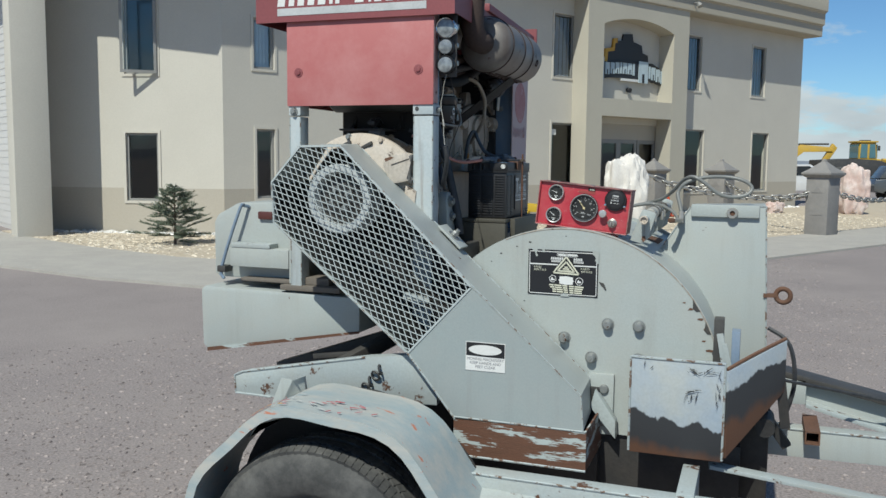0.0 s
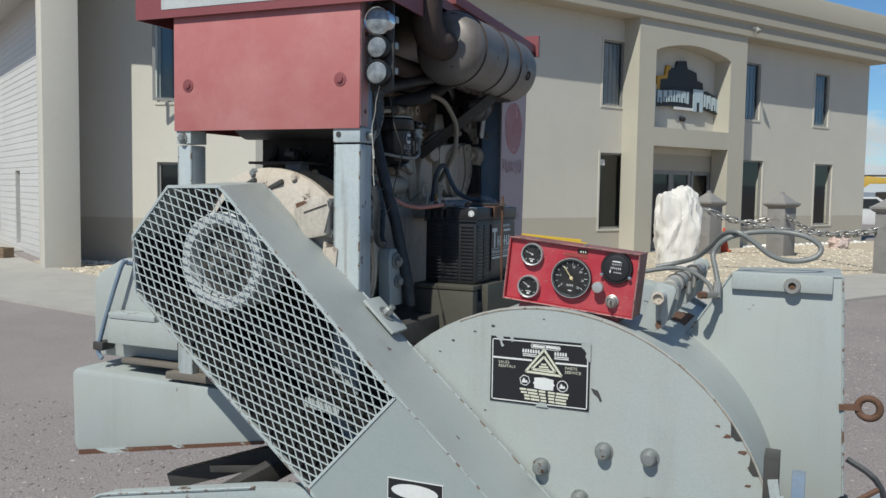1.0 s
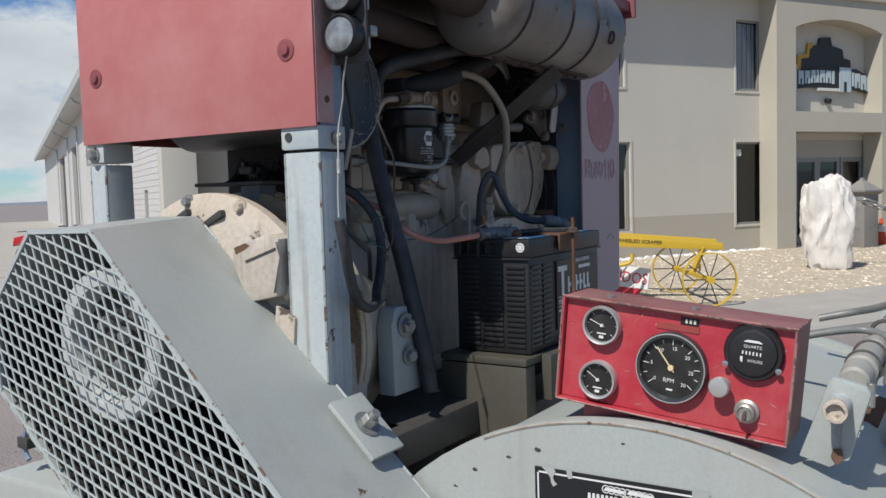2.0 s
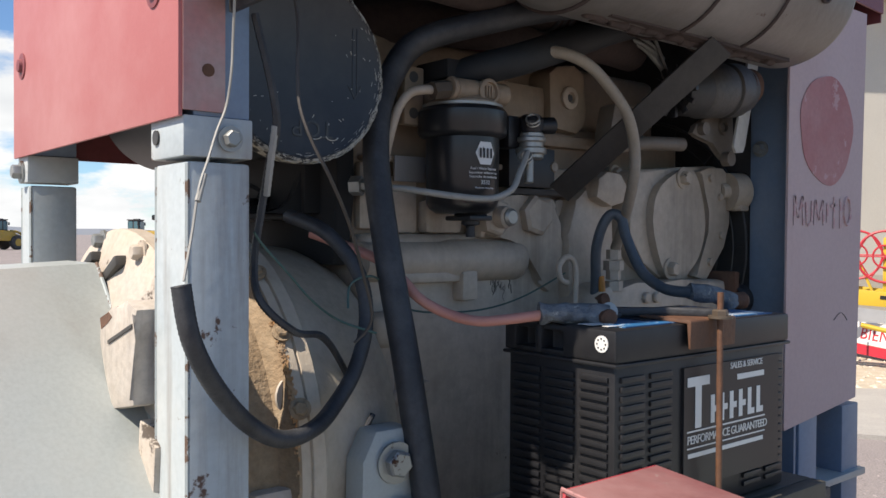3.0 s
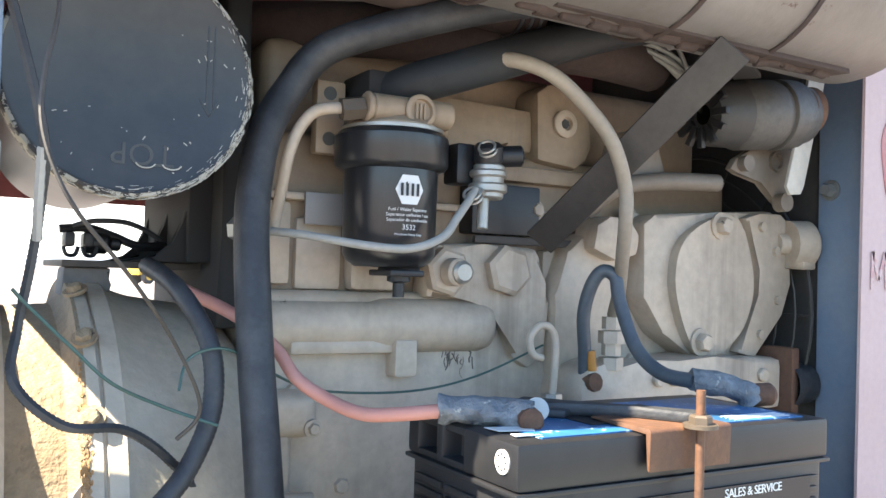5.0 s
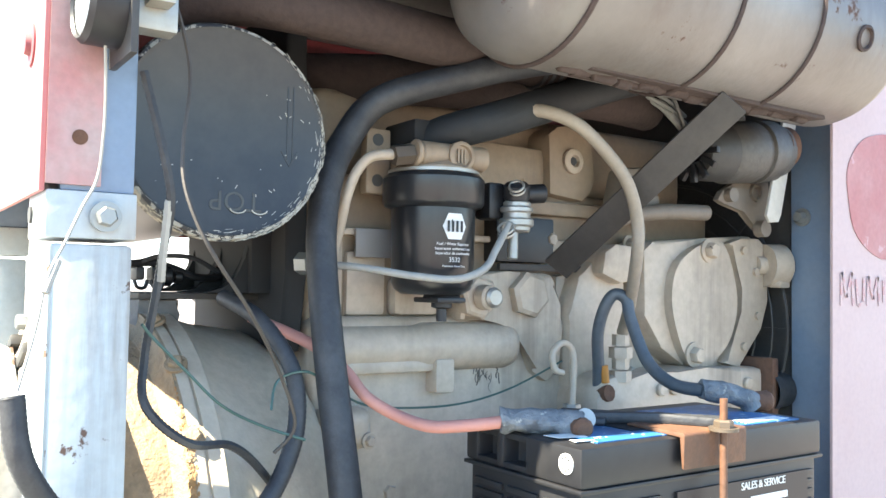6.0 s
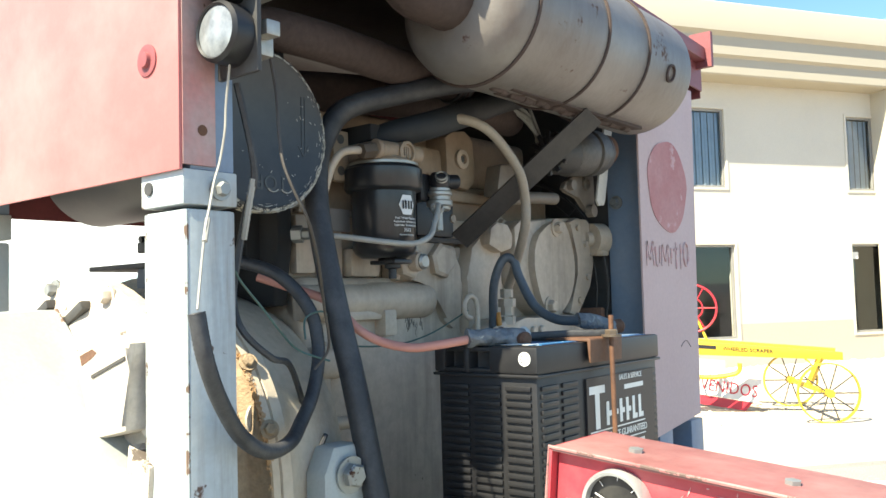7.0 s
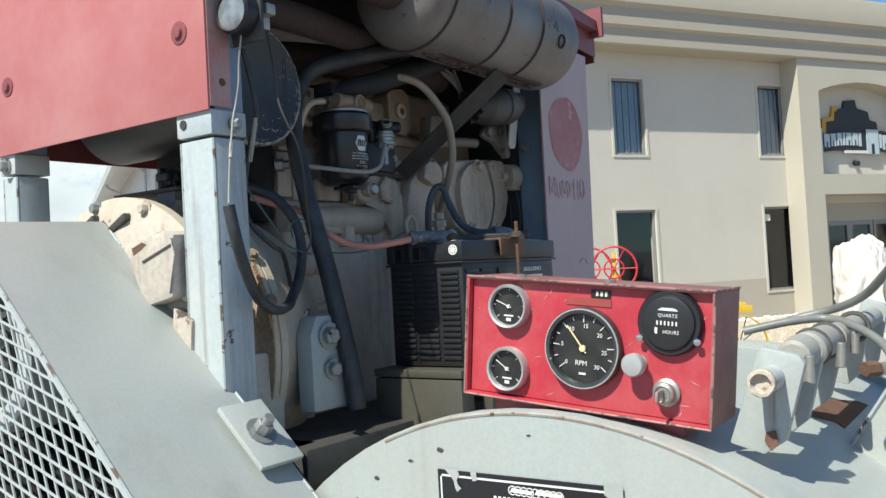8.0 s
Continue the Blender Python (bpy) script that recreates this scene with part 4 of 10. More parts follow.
part("deck_board", box(B(), -0.61, -0.36, 0.0, 0.30, 1.116, 1.136, 0.003), deck_wood, machine, "weathered grey deck board")
part("deck_board", box(B(), -0.80, -0.58, 0.03, 0.30, 1.137, 1.150, 0.003), deck_wood, machine, "weathered grey deck board")
part("deck_block", box(B(), -0.52, -0.42, 0.03, 0.12, 1.137, 1.165, 0.003), deck_wood, machine)
bm = prism(B(), xz([(-0.953, 1.152), (-0.954, 1.356), (-0.935, 1.388), (-0.85, 1.432), (-0.825, 1.438), (-0.56, 1.445), (-0.56, 1.14), (-0.93, 1.14)], 0.08), (0, 0.30, 0), 0.01)
part("rear_panel", bm, grey_paint, machine)
part("step_box", box(B(), -0.842, -0.584, 0.02, 0.08, 1.193, 1.266, 0.004), grey_paint, machine)
part("step_plate", box(B(), -0.836, -0.664, 0.018, 0.078, 1.2665, 1.284, 0.003), worn_paint, machine)
part("rear_upright", box(B(), -0.582, -0.535, 0.02, 0.08, 1.14, 1.40, 0.003), grey_paint, machine)
part("support_rod", tube(B(), [(-0.883, 0.04, 1.14), (-0.894, 0.04, 1.186), (-0.812, 0.045, 1.412), (-0.80, 0.06, 1.425), (-0.79, 0.078, 1.42)], 0.0065, 8, 3), blue_paint, machine)
part("rod_foot", box(B(), -0.91, -0.872, 0.03, 0.078, 1.165, 1.19, 0.004), dark_steel, machine)
part("reflector", box(B(), -0.746, -0.682, 0.066, 0.08, 1.374, 1.405, 0.012), material("faded_red_reflector", (0.10, 0.032, 0.027), 0.4, big=20), machine, "small faded red reflector")

# trailer frame
bm = prism(B(), xz([(-0.68, 0.83), (-0.677, 0.765), (-0.53, 0.763), (0.10, 0.80), (0.10, 0.975), (-0.161, 0.94), (-0.646, 0.845)], -0.20), (0, 0.05, 0), 0.004)
part("frame_rail", bm, worn_paint, machine, "grey rail with rust along its edges")
part("brace", bar(B(), (-0.67, 0.10, 0.79), (-0.20, 0.16, 0.95), 0.05, 0.05, 0.003), dark_steel, machine)
part("brace", bar(B(), (-0.50, 0.06, 0.86), (-0.22, 0.06, 0.90), 0.016, 0.02, 0.002), dark_steel, machine)
part("brace", bar(B(), (-0.33, -0.14, 0.86), (-0.17, 0.16, 0.96), 0.04, 0.05, 0.002), dark_steel, machine)
# lower side plates, coloured black in place of underside shade
part("side_skid", box(B(), -0.16, 0.60, 0.0, 0.03, 0.20, 0.86, 0.004), shade_black, machine, "side plate behind the guard, blackened for shade")
part("side_skid", box(B(), 0.20, 1.05, 0.05, 0.08, 0.08, 0.70, 0.004), shade_black, machine, "side skid below the drum, blackened for shade")
part("frame_rail", bar(B(), (-0.05, -0.36, 0.615), (1.02, -0.36, 0.615), 0.07, 0.10, 0.004), worn_paint, machine)
part("frame_rail", bar(B(), (1.0, -0.36, 0.615), (2.7, 0.30, 0.615), 0.07, 0.10, 0.004), worn_paint, machine)
# channel drawbar sloping to the hitch
part("drawbar_block", box(B(), 1.187, 1.262, 0.50, 0.62, 0.742, 0.834, 0.004), grey_paint, machine)
part("drawbar_web", prism(B(), xz([(1.26, 0.83), (2.7, 0.52), (2.7, 0.38), (1.26, 0.745)], 0.545), (0, 0.012, 0)), grey_paint, machine)
part("drawbar_flange", prism(B(), xz([(1.185, 0.858), (2.7, 0.545), (2.7, 0.53), (1.185, 0.836)], 0.50), (0, 0.12, 0), 0.002), dark_steel, machine, "black upper flange")
part("drawbar_flange", prism(B(), xz([(1.262, 0.75), (2.7, 0.39), (2.7, 0.375), (1.262, 0.735)], 0.49), (0, 0.10, 0), 0.002), worn_paint, machine)
part("frame_rail", prism(B(), xz([(0.95, 0.705), (2.7, 0.72), (2.7, 0.63), (0.95, 0.605)], 0.30), (0, 0.07, 0), 0.004), grey_paint, machine)
for q in ((1.247, 1.294, 0.195, 0.40, 0.730, 0.735), (1.247, 1.294, 0.195, 0.40, 0.690, 0.695), (1.247, 1.252, 0.195, 0.40, 0.695, 0.730), (1.289, 1.294, 0.195, 0.40, 0.695, 0.730)):
    part("socket_wall", box(B(), *q), rusty_steel, machine, "rusty square socket tube")
worn_edge_spots = [(0.95, 0.30, 0.704), (2.7, 0.30, 0.72)]
part("cross_member", box(B(), 0.885, 0.935, -0.36, -0.10, 0.56, 0.675, 0.003), worn_paint, machine)
part("cross_strap", bar(B(), (0.96, -0.06, 0.668), (1.50, 0.0, 0.60), 0.05, 0.012, 0.002), worn_paint, machine)
bm = prism(B(), [(0.24, -0.50, 0.60), (0.50, -0.46, 0.60), (0.50, -0.30, 0.645), (0.22, -0.30, 0.645)], (0, 0, -0.06), 0.006)
part("fender_step", bm, worn_paint, machine, "chipped grey step at the fender")
bm = tube(B(), [(1.15, 0.2, 0.9), (1.5, 0.45, 0.80), (1.9, 0.48, 0.74), (2.6, 0.42, 0.71)], 0.006, 6, 5)
part("cable", bm, hose_rubber, machine)
bm = tube(B(), [(1.12, 0.3, 1.05), (1.19, 0.28, 1.0), (1.21, 0.28, 0.86), (1.17, 0.3, 0.7)], 0.008, 6, 5)
part("cable", bm, hose_rubber, machine)
# underside mass below the drum, its black giving the shade there, and axle
bm = B()
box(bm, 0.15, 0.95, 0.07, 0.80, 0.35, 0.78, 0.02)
part("cutter_drum", bm, shade_black, machine, "dark cutter drum, blackened further for shade under the housing")
bm = cyl(B(), (-0.15, -0.45, 0.376), (-0.15, 1.3, 0.376), 0.04, n=16)
part("axle", bm, dark_steel, machine)
# fenders
FC = (-0.10, 0.415)
mud_paint = material("fender_paint_with_scuffs", (0.34, 0.395, 0.405), 0.45, col2=(0.27, 0.33, 0.345), big=6, grain=0.15, bump=0.08, chips=(0.45, 0.17, 0.10), chip_at=0.635, chip_scale=17, dust=(0.46, 0.43, 0.38), dust_amount=0.8, dust_scale=9, stretch=(0.45, 1.6, 1.6))
for y0, y1 in ((-0.655, -0.36), (1.25, 1.545)):
    bm = B()
    rr = [(a, 0.474 + 0.012 * math.sin(a * 0.13)) for a in range(192, 20, -6)]
    line = [(FC[0] + r * math.cos(radians(a)), FC[1] + r * math.sin(radians(a))) for a, r in rr] + [(0.42, 0.60)]
    sheet(bm, xz(line, y0), xz(line, y1), (0, 0, 0.005))
    for ya in (y0,):
        rim = [(FC[0] + (math.hypot(x - FC[0], z - FC[1]) - 0.03) * math.cos(math.atan2(z - FC[1], x - FC[0])), FC[1] + (math.hypot(x - FC[0], z - FC[1]) - 0.03) * math.sin(math.atan2(z - FC[1], x - FC[0]))) for x, z in line]
        a = [bm.verts.new((x, ya - 0.001, z)) for x, z in line]
        b = [bm.verts.new((x, ya - 0.003, z)) for x, z in rim]
        c = [bm.verts.new((x, ya + 0.004, z)) for x, z in rim]
        for i in range(len(a) - 1):
            bm.faces.new((a[i], a[i + 1], b[i + 1], b[i]))
            bm.faces.new((b[i], b[i + 1], c[i + 1], c[i]))
    part("fender", bm, mud_paint, machine, "dented grey fender with red and orange scuffs")
# scrapes of other paint over the crown of the fender
rf_ = random.Random(5)
for k, (col, n_, ac_, yc_) in enumerate((((0.55, 0.27, 0.05), 9, 112, -0.61), ((0.45, 0.09, 0.11), 12, 82, -0.58), ((0.42, 0.14, 0.16), 9, 100, -0.60), ((0.50, 0.50, 0.48), 9, 95, -0.57))):
    sm = material("scraped_on_paint", col, 0.6, col2=tuple(c * 0.8 for c in col), big=40)
    for _ in range(n_):
        a0, y_, da, w_ = rf_.gauss(ac_, 7), min(-0.46, max(-0.645, rf_.gauss(yc_, 0.025))), rf_.uniform(1.2, 3.6), rf_.uniform(0.002, 0.007)
        sk_ = rf_.uniform(-0.02, 0.02)
        row = []
        for u in (0, 0.5, 1):
            a_ = a0 + da * u
            r_ = 0.4815 + 0.012 * math.sin(a_ * 0.13)
            row.append((FC[0] + r_ * math.cos(radians(a_)), FC[1] + r_ * math.sin(radians(a_)), y_ + sk_ * u, w_ * (0.2 + 1.6 * u * (1.1 - u))))
        part("scrape", sheet(B(), [(x_, ya_ - ww_, z_) for x_, z_, ya_, ww_ in row], [(x_, ya_ + ww_, z_) for x_, z_, ya_, ww_ in row], (0, 0, 0.0008)), sm, machine)
bm = prism(B(), [(-0.412, -0.40, 0.789), (-0.358, -0.40, 0.828), (-0.326, -0.40, 0.893), (-0.368, -0.40, 0.896)], (0.0, 0.006, 0), 0.001)
prism(bm, [(-0.326, -0.40, 0.893), (-0.358, -0.40, 0.828), (-0.311, -0.34, 0.845), (-0.318, -0.34, 0.893)], (0.004, 0.004, 0))
part("fender_bracket", bm, grey_paint, machine)
bm = prism(B(), [(-0.34, -0.60, 0.80), (-0.24, -0.60, 0.835), (-0.30, -0.60, 0.845), (-0.36, -0.60, 0.76)], (0, 0.03, 0))
part("fender_brace", bm, grey_paint, machine)


# dark inner splash plates behind the wheels
for y_ in (-0.352, 1.23):
    pl = [(FC[0] + 0.462 * math.cos(radians(a)), FC[1] + 0.462 * math.sin(radians(a))) for a in range(204, -6, -8)]
    part("splash_plate", prism(B(), xz(pl, y_), (0, 0.008, 0)), dark_steel, machine, "dark inner splash plate")


def wheel(y, side):
    w = thing("trailer_wheel", (-0.15, y, 0.0), "worn dusty black road tyre on the trailer axle", "wheel", "trailer wheels")
    R, H = 0.376, 0.115
    prof = [(-H * 0.75, 0.215), (-H * 0.95, 0.24), (-H * 1.03, 0.30), (-H * 0.98, 0.33), (-H * 0.84, 0.358), (-H * 0.7, 0.369), (H * 0.7, 0.369), (H * 0.84, 0.358), (H * 0.98, 0.33), (H * 1.03, 0.30), (H * 0.95, 0.24), (H * 0.75, 0.215)]
    bm = lathe(B(), (-0.15, y, R), (0, 1, 0), prof, 72)
    tyre = part("tyre", bm, rubber, w)
    bm = B()
    for i in range(92):
        a = 2 * math.pi * i / 92
        for row, (yy, ww, sk) in enumerate(((-0.080, 0.042, 0.10), (-0.03, 0.034, -0.3), (0.03, 0.034, 0.3), (0.080, 0.042, -0.10))):
            rr = 0.362 if abs(yy) > 0.05 else 0.367
            m = Matrix.Translation((-0.15, y, R)) @ Matrix.Rotation(a + row * 0.03, 4, "Y") @ Matrix.Translation((0, yy, rr)) @ Matrix.Rotation(sk, 4, "Z") @ Matrix.Rotation((0.28 if yy > 0 else -0.28) if abs(yy) > 0.05 else 0, 4, "X").inverted()
            box(bm, -0.0112, 0.0112, -ww / 2, ww / 2, -0.008, 0.0075, 0.0, m)
    tagged(part("tread", bm, rubber, tyre), "worn tread blocks", kind="stuff")
    bm = lathe(B(), (-0.15, y, R), (0, 1, 0), [(-0.085, 0.218), (-0.09, 0.205), (-0.05, 0.19), (-0.02, 0.12), (-0.05, 0.08), (-0.06, 0), ], 40)
    rim = part("rim", bm, dark_steel, w)
    for i in range(6):
        a = 2 * math.pi * i / 6
        part("wheel_nut", hexbolt(B(), (-0.15 + 0.1 * math.cos(a), y - 0.035, R + 0.1 * math.sin(a)), (0, -1, 0), 0.012, 0.015), bolt_steel, rim)
    return w


wheel(-0.50, -1)
wheel(1.40, 1)

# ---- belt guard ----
# flat black for black parts and for surfaces coloured dark as shade
inner_black = material("flat_black_and_shade", (0.012, 0.012, 0.013), 0.8, col2=(0.018, 0.017, 0.016), big=6)
guard = thing("belt_guard", (0.0, -0.12, 0.77), "grey steel belt guard with an expanded metal window", "guard")
G = [(-0.497, 1.528), (-0.387, 1.650), (-0.236, 1.652), (0.226, 1.209), (0.009, 0.977), (-0.489, 1.389)]
TIP = [(0.582, 0.893), (0.592, 0.783), (0.176, 0.775)]
bm = prism(B(), xz([G[3], *TIP, G[4]], GY), (0, 0.004, 0))
part("front_plate", bm, guard_grey, guard, "older darker grey front plate")
front = [(-0.497, 1.528), (-0.387, 1.652), (-0.236, 1.654), (0.226, 1.216), (0.585, 0.895), (0.594, 0.783)]
back = [(-0.50, 1.53), (-0.41, 1.664), (-0.298, 1.664), (0.148, 1.262), (0.566, 0.888), (0.575, 0.783)]
bm = sheet(B(), xz(front, GY - 0.001), xz(back, 0.022), (0.003, 0, 0.003))
part("top_sheet", bm, grey_paint, guard)
bm = sheet(B(), xz([(-0.497, 1.528), (-0.489, 1.389), (0.009, 0.977), (0.176, 0.775)], GY - 0.001), xz([(-0.497, 1.528), (-0.489, 1.389), (0.009, 0.977), (0.176, 0.775)], 0.022), (-0.003, 0, -0.003))
part("under_sheet", bm, grey_paint, guard)
# liner and back plate carry the guard's inner shade in their black
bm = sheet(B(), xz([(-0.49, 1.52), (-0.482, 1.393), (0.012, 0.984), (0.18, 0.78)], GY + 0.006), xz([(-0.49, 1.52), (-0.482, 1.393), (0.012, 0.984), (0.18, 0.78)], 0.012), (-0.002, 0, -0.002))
part("shade_liner", bm, inner_black, guard, "inside of the lower sheet, blackened for its shade")
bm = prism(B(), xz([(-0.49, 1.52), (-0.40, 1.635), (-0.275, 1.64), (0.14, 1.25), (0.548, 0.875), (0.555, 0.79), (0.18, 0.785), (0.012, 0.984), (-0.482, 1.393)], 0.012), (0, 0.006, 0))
part("back_plate", bm, inner_black, guard, "inside of the guard, coloured black for its shade")


def mesh_screen():
    bm = B()
    poly = [V((x, z)) for x, z in G]
    ax = V((0.722, -0.692))

    def clip(p, d):
        lo, hi = -9.0, 9.0
        for i in range(len(poly)):
            a, b = poly[i], poly[(i + 1) % len(poly)]
            e = b - a
            nrm = V((e.y, -e.x))
            c = sum(poly, V((0, 0))) / len(poly)
            if nrm.dot(c - a) < 0:
                nrm = -nrm
            den, num = nrm.dot(d), nrm.dot(p - a)
            if abs(den) < 1e-9:
                if num < 0:
                    return None
            elif den > 0:
                lo = max(lo, -num / den)
            else:
                hi = min(hi, -num / den)
        return (lo, hi) if hi - lo > 0.004 else None
    for sgn in (1, -1):
        t = radians(27.5) * sgn
        d = V((ax.x * math.cos(t) - ax.y * math.sin(t), ax.x * math.sin(t) + ax.y * math.cos(t)))
        nrm = V((-d.y, d.x))
        for k in range(-45, 46):
            p = V((-0.15, 1.3)) + nrm * (k * 0.0193)
            c = clip(p, d)
            if c:
                a, b = p + d * c[0], p + d * c[1]
                y = GY + (0.0 if sgn > 0 else 0.0012)
                bar(bm, (a.x, y, a.y), (b.x, y, b.y), 0.0026, 0.0022, up=(0, 1, 0))
    return bm


part("mesh_screen", mesh_screen(), mesh_paint, guard, "expanded metal diamond mesh")
bm = B()
for a, b in zip(G, G[1:] + G[:1]):
    bar(bm, (a[0], GY - 0.001, a[1]), (b[0], GY - 0.001, b[1]), 0.006, 0.004, up=(0, 1, 0))
part("mesh_border", bm, mesh_paint, guard)
# pulley and belts behind the mesh
PU = (-0.262, -0.165, 1.475)
belt_grey = material("worn_pulley_iron", (0.46, 0.49, 0.50), 0.55, 0.0, col2=(0.36, 0.39, 0.40), big=25, bump=0.2, dust=(0.5, 0.5, 0.48), dust_amount=0.5)
bm = lathe(B(), PU, (0, -1, 0), [(-0.08, 0.10), (-0.08, 0.118), (-0.05, 0.118), (-0.045, 0.11), (-0.03, 0.11), (-0.025, 0.118), (0.03, 0.118), (0.034, 0.114), (0.034, 0.092), (0.02, 0.088), (0.0, 0.086)], 48)
pul = part("pulley", bm, belt_grey, guard, "grooved grey drive pulley")
bm = lathe(B(), PU, (0, -1, 0), [(0.0, 0.086), (0.004, 0.05), (0.02, 0.045), (0.024, 0.02), (0.03, 0.018), (0.03, 0)], 40)
part("hub", bm, dark_steel, pul)
for i in range(4):
    a = 2 * math.pi * i / 4 + 0.5
    part("hub_bolt", hexbolt(B(), (PU[0] + 0.034 * math.cos(a), PU[1] - 0.02, PU[2] + 0.034 * math.sin(a)), (0, -1, 0), 0.009, 0.01), bolt_steel, pul)
for k in range(4):
    y = -0.13 + 0.028 * k
    bm = B()
    for sx, sz in ((0.072, 0.076), (-0.072, -0.076)):
        bar(bm, (PU[0] + sx * 0.9, y, PU[2] + sz * 0.9), (0.42 + sx * 0.5, y, 0.90 + sz * 0.5), 0.018, 0.014, up=(0, 1, 0))
    part("drive_belt", bm, inner_black, guard, "black drive belt")
bm = bar(B(), (-0.02, -0.2, 1.165), (0.07, -0.2, 1.15), 0.012, 0.02)
part("belt_tab", bm, grey_paint, guard)
# lug on the top edge
ux, uz = 0.73, -0.684
m = Matrix(((ux, 0, -uz, 0.083), (0, 1, 0, -0.012), (uz, 0, ux, 1.347), (0, 0, 0, 1)))
bm = box(B(), -0.054, 0.054, -0.036, 0.040, -0.004, 0.004, 0.0015, m)
lug = part("lug_plate", bm, grey_paint, guard)
bm = cyl(B(), m @ V((0, 0, 0.004)), m @ V((0, 0, 0.007)), 0.022, n=20)
hexbolt(bm, m @ V((0, 0, 0.006)), m.to_3x3() @ V((0, 0, 1)), 0.0125, 0.014, False)
cyl(bm, m @ V((0, 0, 0.01)), m @ V((0, 0, 0.032)), 0.0075, n=14)
part("bolt", bm, bolt_steel, lug)
# rusted channel below the guard
for q in ((0.172, 0.604, GY, GY + 0.006, 0.655, 0.783), (0.172, 0.604, GY + 0.006, 0.05, 0.655, 0.662), (0.598, 0.604, GY + 0.006, 0.05, 0.662, 0.783), (0.172, 0.178, GY + 0.006, 0.05, 0.662, 0.783)):
    part("channel_plate", box(B(), *q), scraped_steel, machine, "rust-brown steel with streaks of grey paint")

# short chain hanging by the guard
for k in range(4):
    c_ = V((-0.10 - 0.018 * k, -0.21, 0.905 - 0.022 * k))
    bm = ring(B(), c_, (0.3 if k % 2 else 1.0, 1.0 if k % 2 else 0.2, 0.3), 0.016, 0.004, 18, 6)
    part("chain_link", bm, dark_steel, guard)

# chipped paint along the steel edges
def worn_edge(parent, pts, r=0.0022, mat=None):
    part("chipped_edge", tube(B(), pts, r, 6, 1) if len(pts) < 3 else tube(B(), [V(p).lerp(V(q), k / 4) for p, q in zip(pts, pts[1:]) for k in range(4)] + [V(pts[-1])], r, 6, 1), mat or edge_grey, parent)


worn_edge(guard, xz([(-0.497, 1.528), (-0.387, 1.652), (-0.236, 1.654), (0.226, 1.216), (0.585, 0.895), (0.594, 0.783)], GY - 0.001))
worn_edge(guard, xz([(-0.497, 1.528), (-0.489, 1.389), (0.009, 0.977), (0.176, 0.775)], GY - 0.001), 0.003)
worn_edge(guard, xz([(-0.298, 1.664), (0.148, 1.262), (0.566, 0.888)], 0.0225))
worn_edge(machine, [(0.717, -0.12, 0.705), (0.717, -0.12, 1.005), (0.998, -0.12, 1.005), (0.998, -0.12, 0.705)], 0.004)
worn_edge(machine, xz([(0.735, 1.285), (0.842, 1.452), (1.096, 1.460), (1.118, 0.93)], 0.40), 0.003)
worn_edge(machine, xz([(0.985, 0.74), (0.985, 0.93)], 0.035), 0.004)
worn_edge(machine, [(0.172, GY, 0.657), (0.604, GY, 0.657)], 0.004)
worn_edge(machine, [(0.172, GY, 0.782), (0.604, GY, 0.782)], 0.003)
worn_edge(machine, xz([(-0.53, 0.763), (-0.677, 0.765), (-0.68, 0.83), (-0.646, 0.845), (-0.161, 0.94)], -0.20), 0.004)
worn_edge(machine, [(0.0, -0.395, 0.664), (1.0, -0.395, 0.664), (2.7, 0.265, 0.664)], 0.004)
worn_edge(machine, worn_edge_spots, 0.004)
for a_ in (13, 22, 31):
    k = radians(a_)
    part("chip_mark", prism(B(), xz([(DC[0] + (DR - 0.004 - d) * math.cos(k + e), DC[1] + (DR - 0.004 - d) * math.sin(k + e)) for d, e in ((0, 0), (0.012, 0.01), (0.016, 0.04), (0.006, 0.07), (0, 0.09))], 0.0345), (0, -0.0008, 0)), dark_steel, machine, "patch of paint worn to dark steel")

# decals
bm = box(B(), 0.342, 0.580, 0.0325, 0.0345, 1.158, 1.312)
dec = single("data_plate", bm, decal_black, "black dealer plate with white and yellow lettering", "plate")
Y = 0.0322


def flat(bm, pts, y, t=0.0006):
    return prism(bm, xz(pts, y), (0, -t, 0))


bm = B()
for q in ((0.346, 0.576, 1.3045, 1.3068), (0.346, 0.576, 1.162, 1.1643), (0.346, 0.3482, 1.162, 1.3068), (0.5738, 0.576, 1.162, 1.3068), (0.3485, 0.444, 1.2605, 1.2645), (0.5, 0.5735, 1.2595, 1.2635)):
    flat(bm, [(q[0], q[2]), (q[1], q[2]), (q[1], q[3]), (q[0], q[3])], Y)
for x0_, z0_, n_, w_ in ((0.420, 1.280, 7, 0.0046), (0.497, 1.279, 5, 0.0046)):
    for k in range(n_):
        x_ = x0_ + k * 0.0062
        flat(bm, [(x_, z0_), (x_ + w_, z0_ - 0.0001), (x_ + w_ * 0.9, z0_ + 0.0078), (x_ + w_ * 0.15, z0_ + 0.0079)], Y)
for x, z in ((0.421, 1.2755), (0.497, 1.2745), (0.421, 1.2715), (0.497, 1.2705)):
    flat(bm, [(x, z), (x + 0.034, z), (x + 0.034, z + 0.0022), (x, z + 0.0022)], Y)
# outlined maker's mark at the top
for k in range(9):
    lathe(bm, (0.446 + 0.0075 * k, Y - 0.0003, 1.2965 - 0.0002 * k), (0, -1, 0), [(0, 0.0044), (0, 0.0056), (0.0004, 0.0056), (0.0004, 0.0044)], 14)
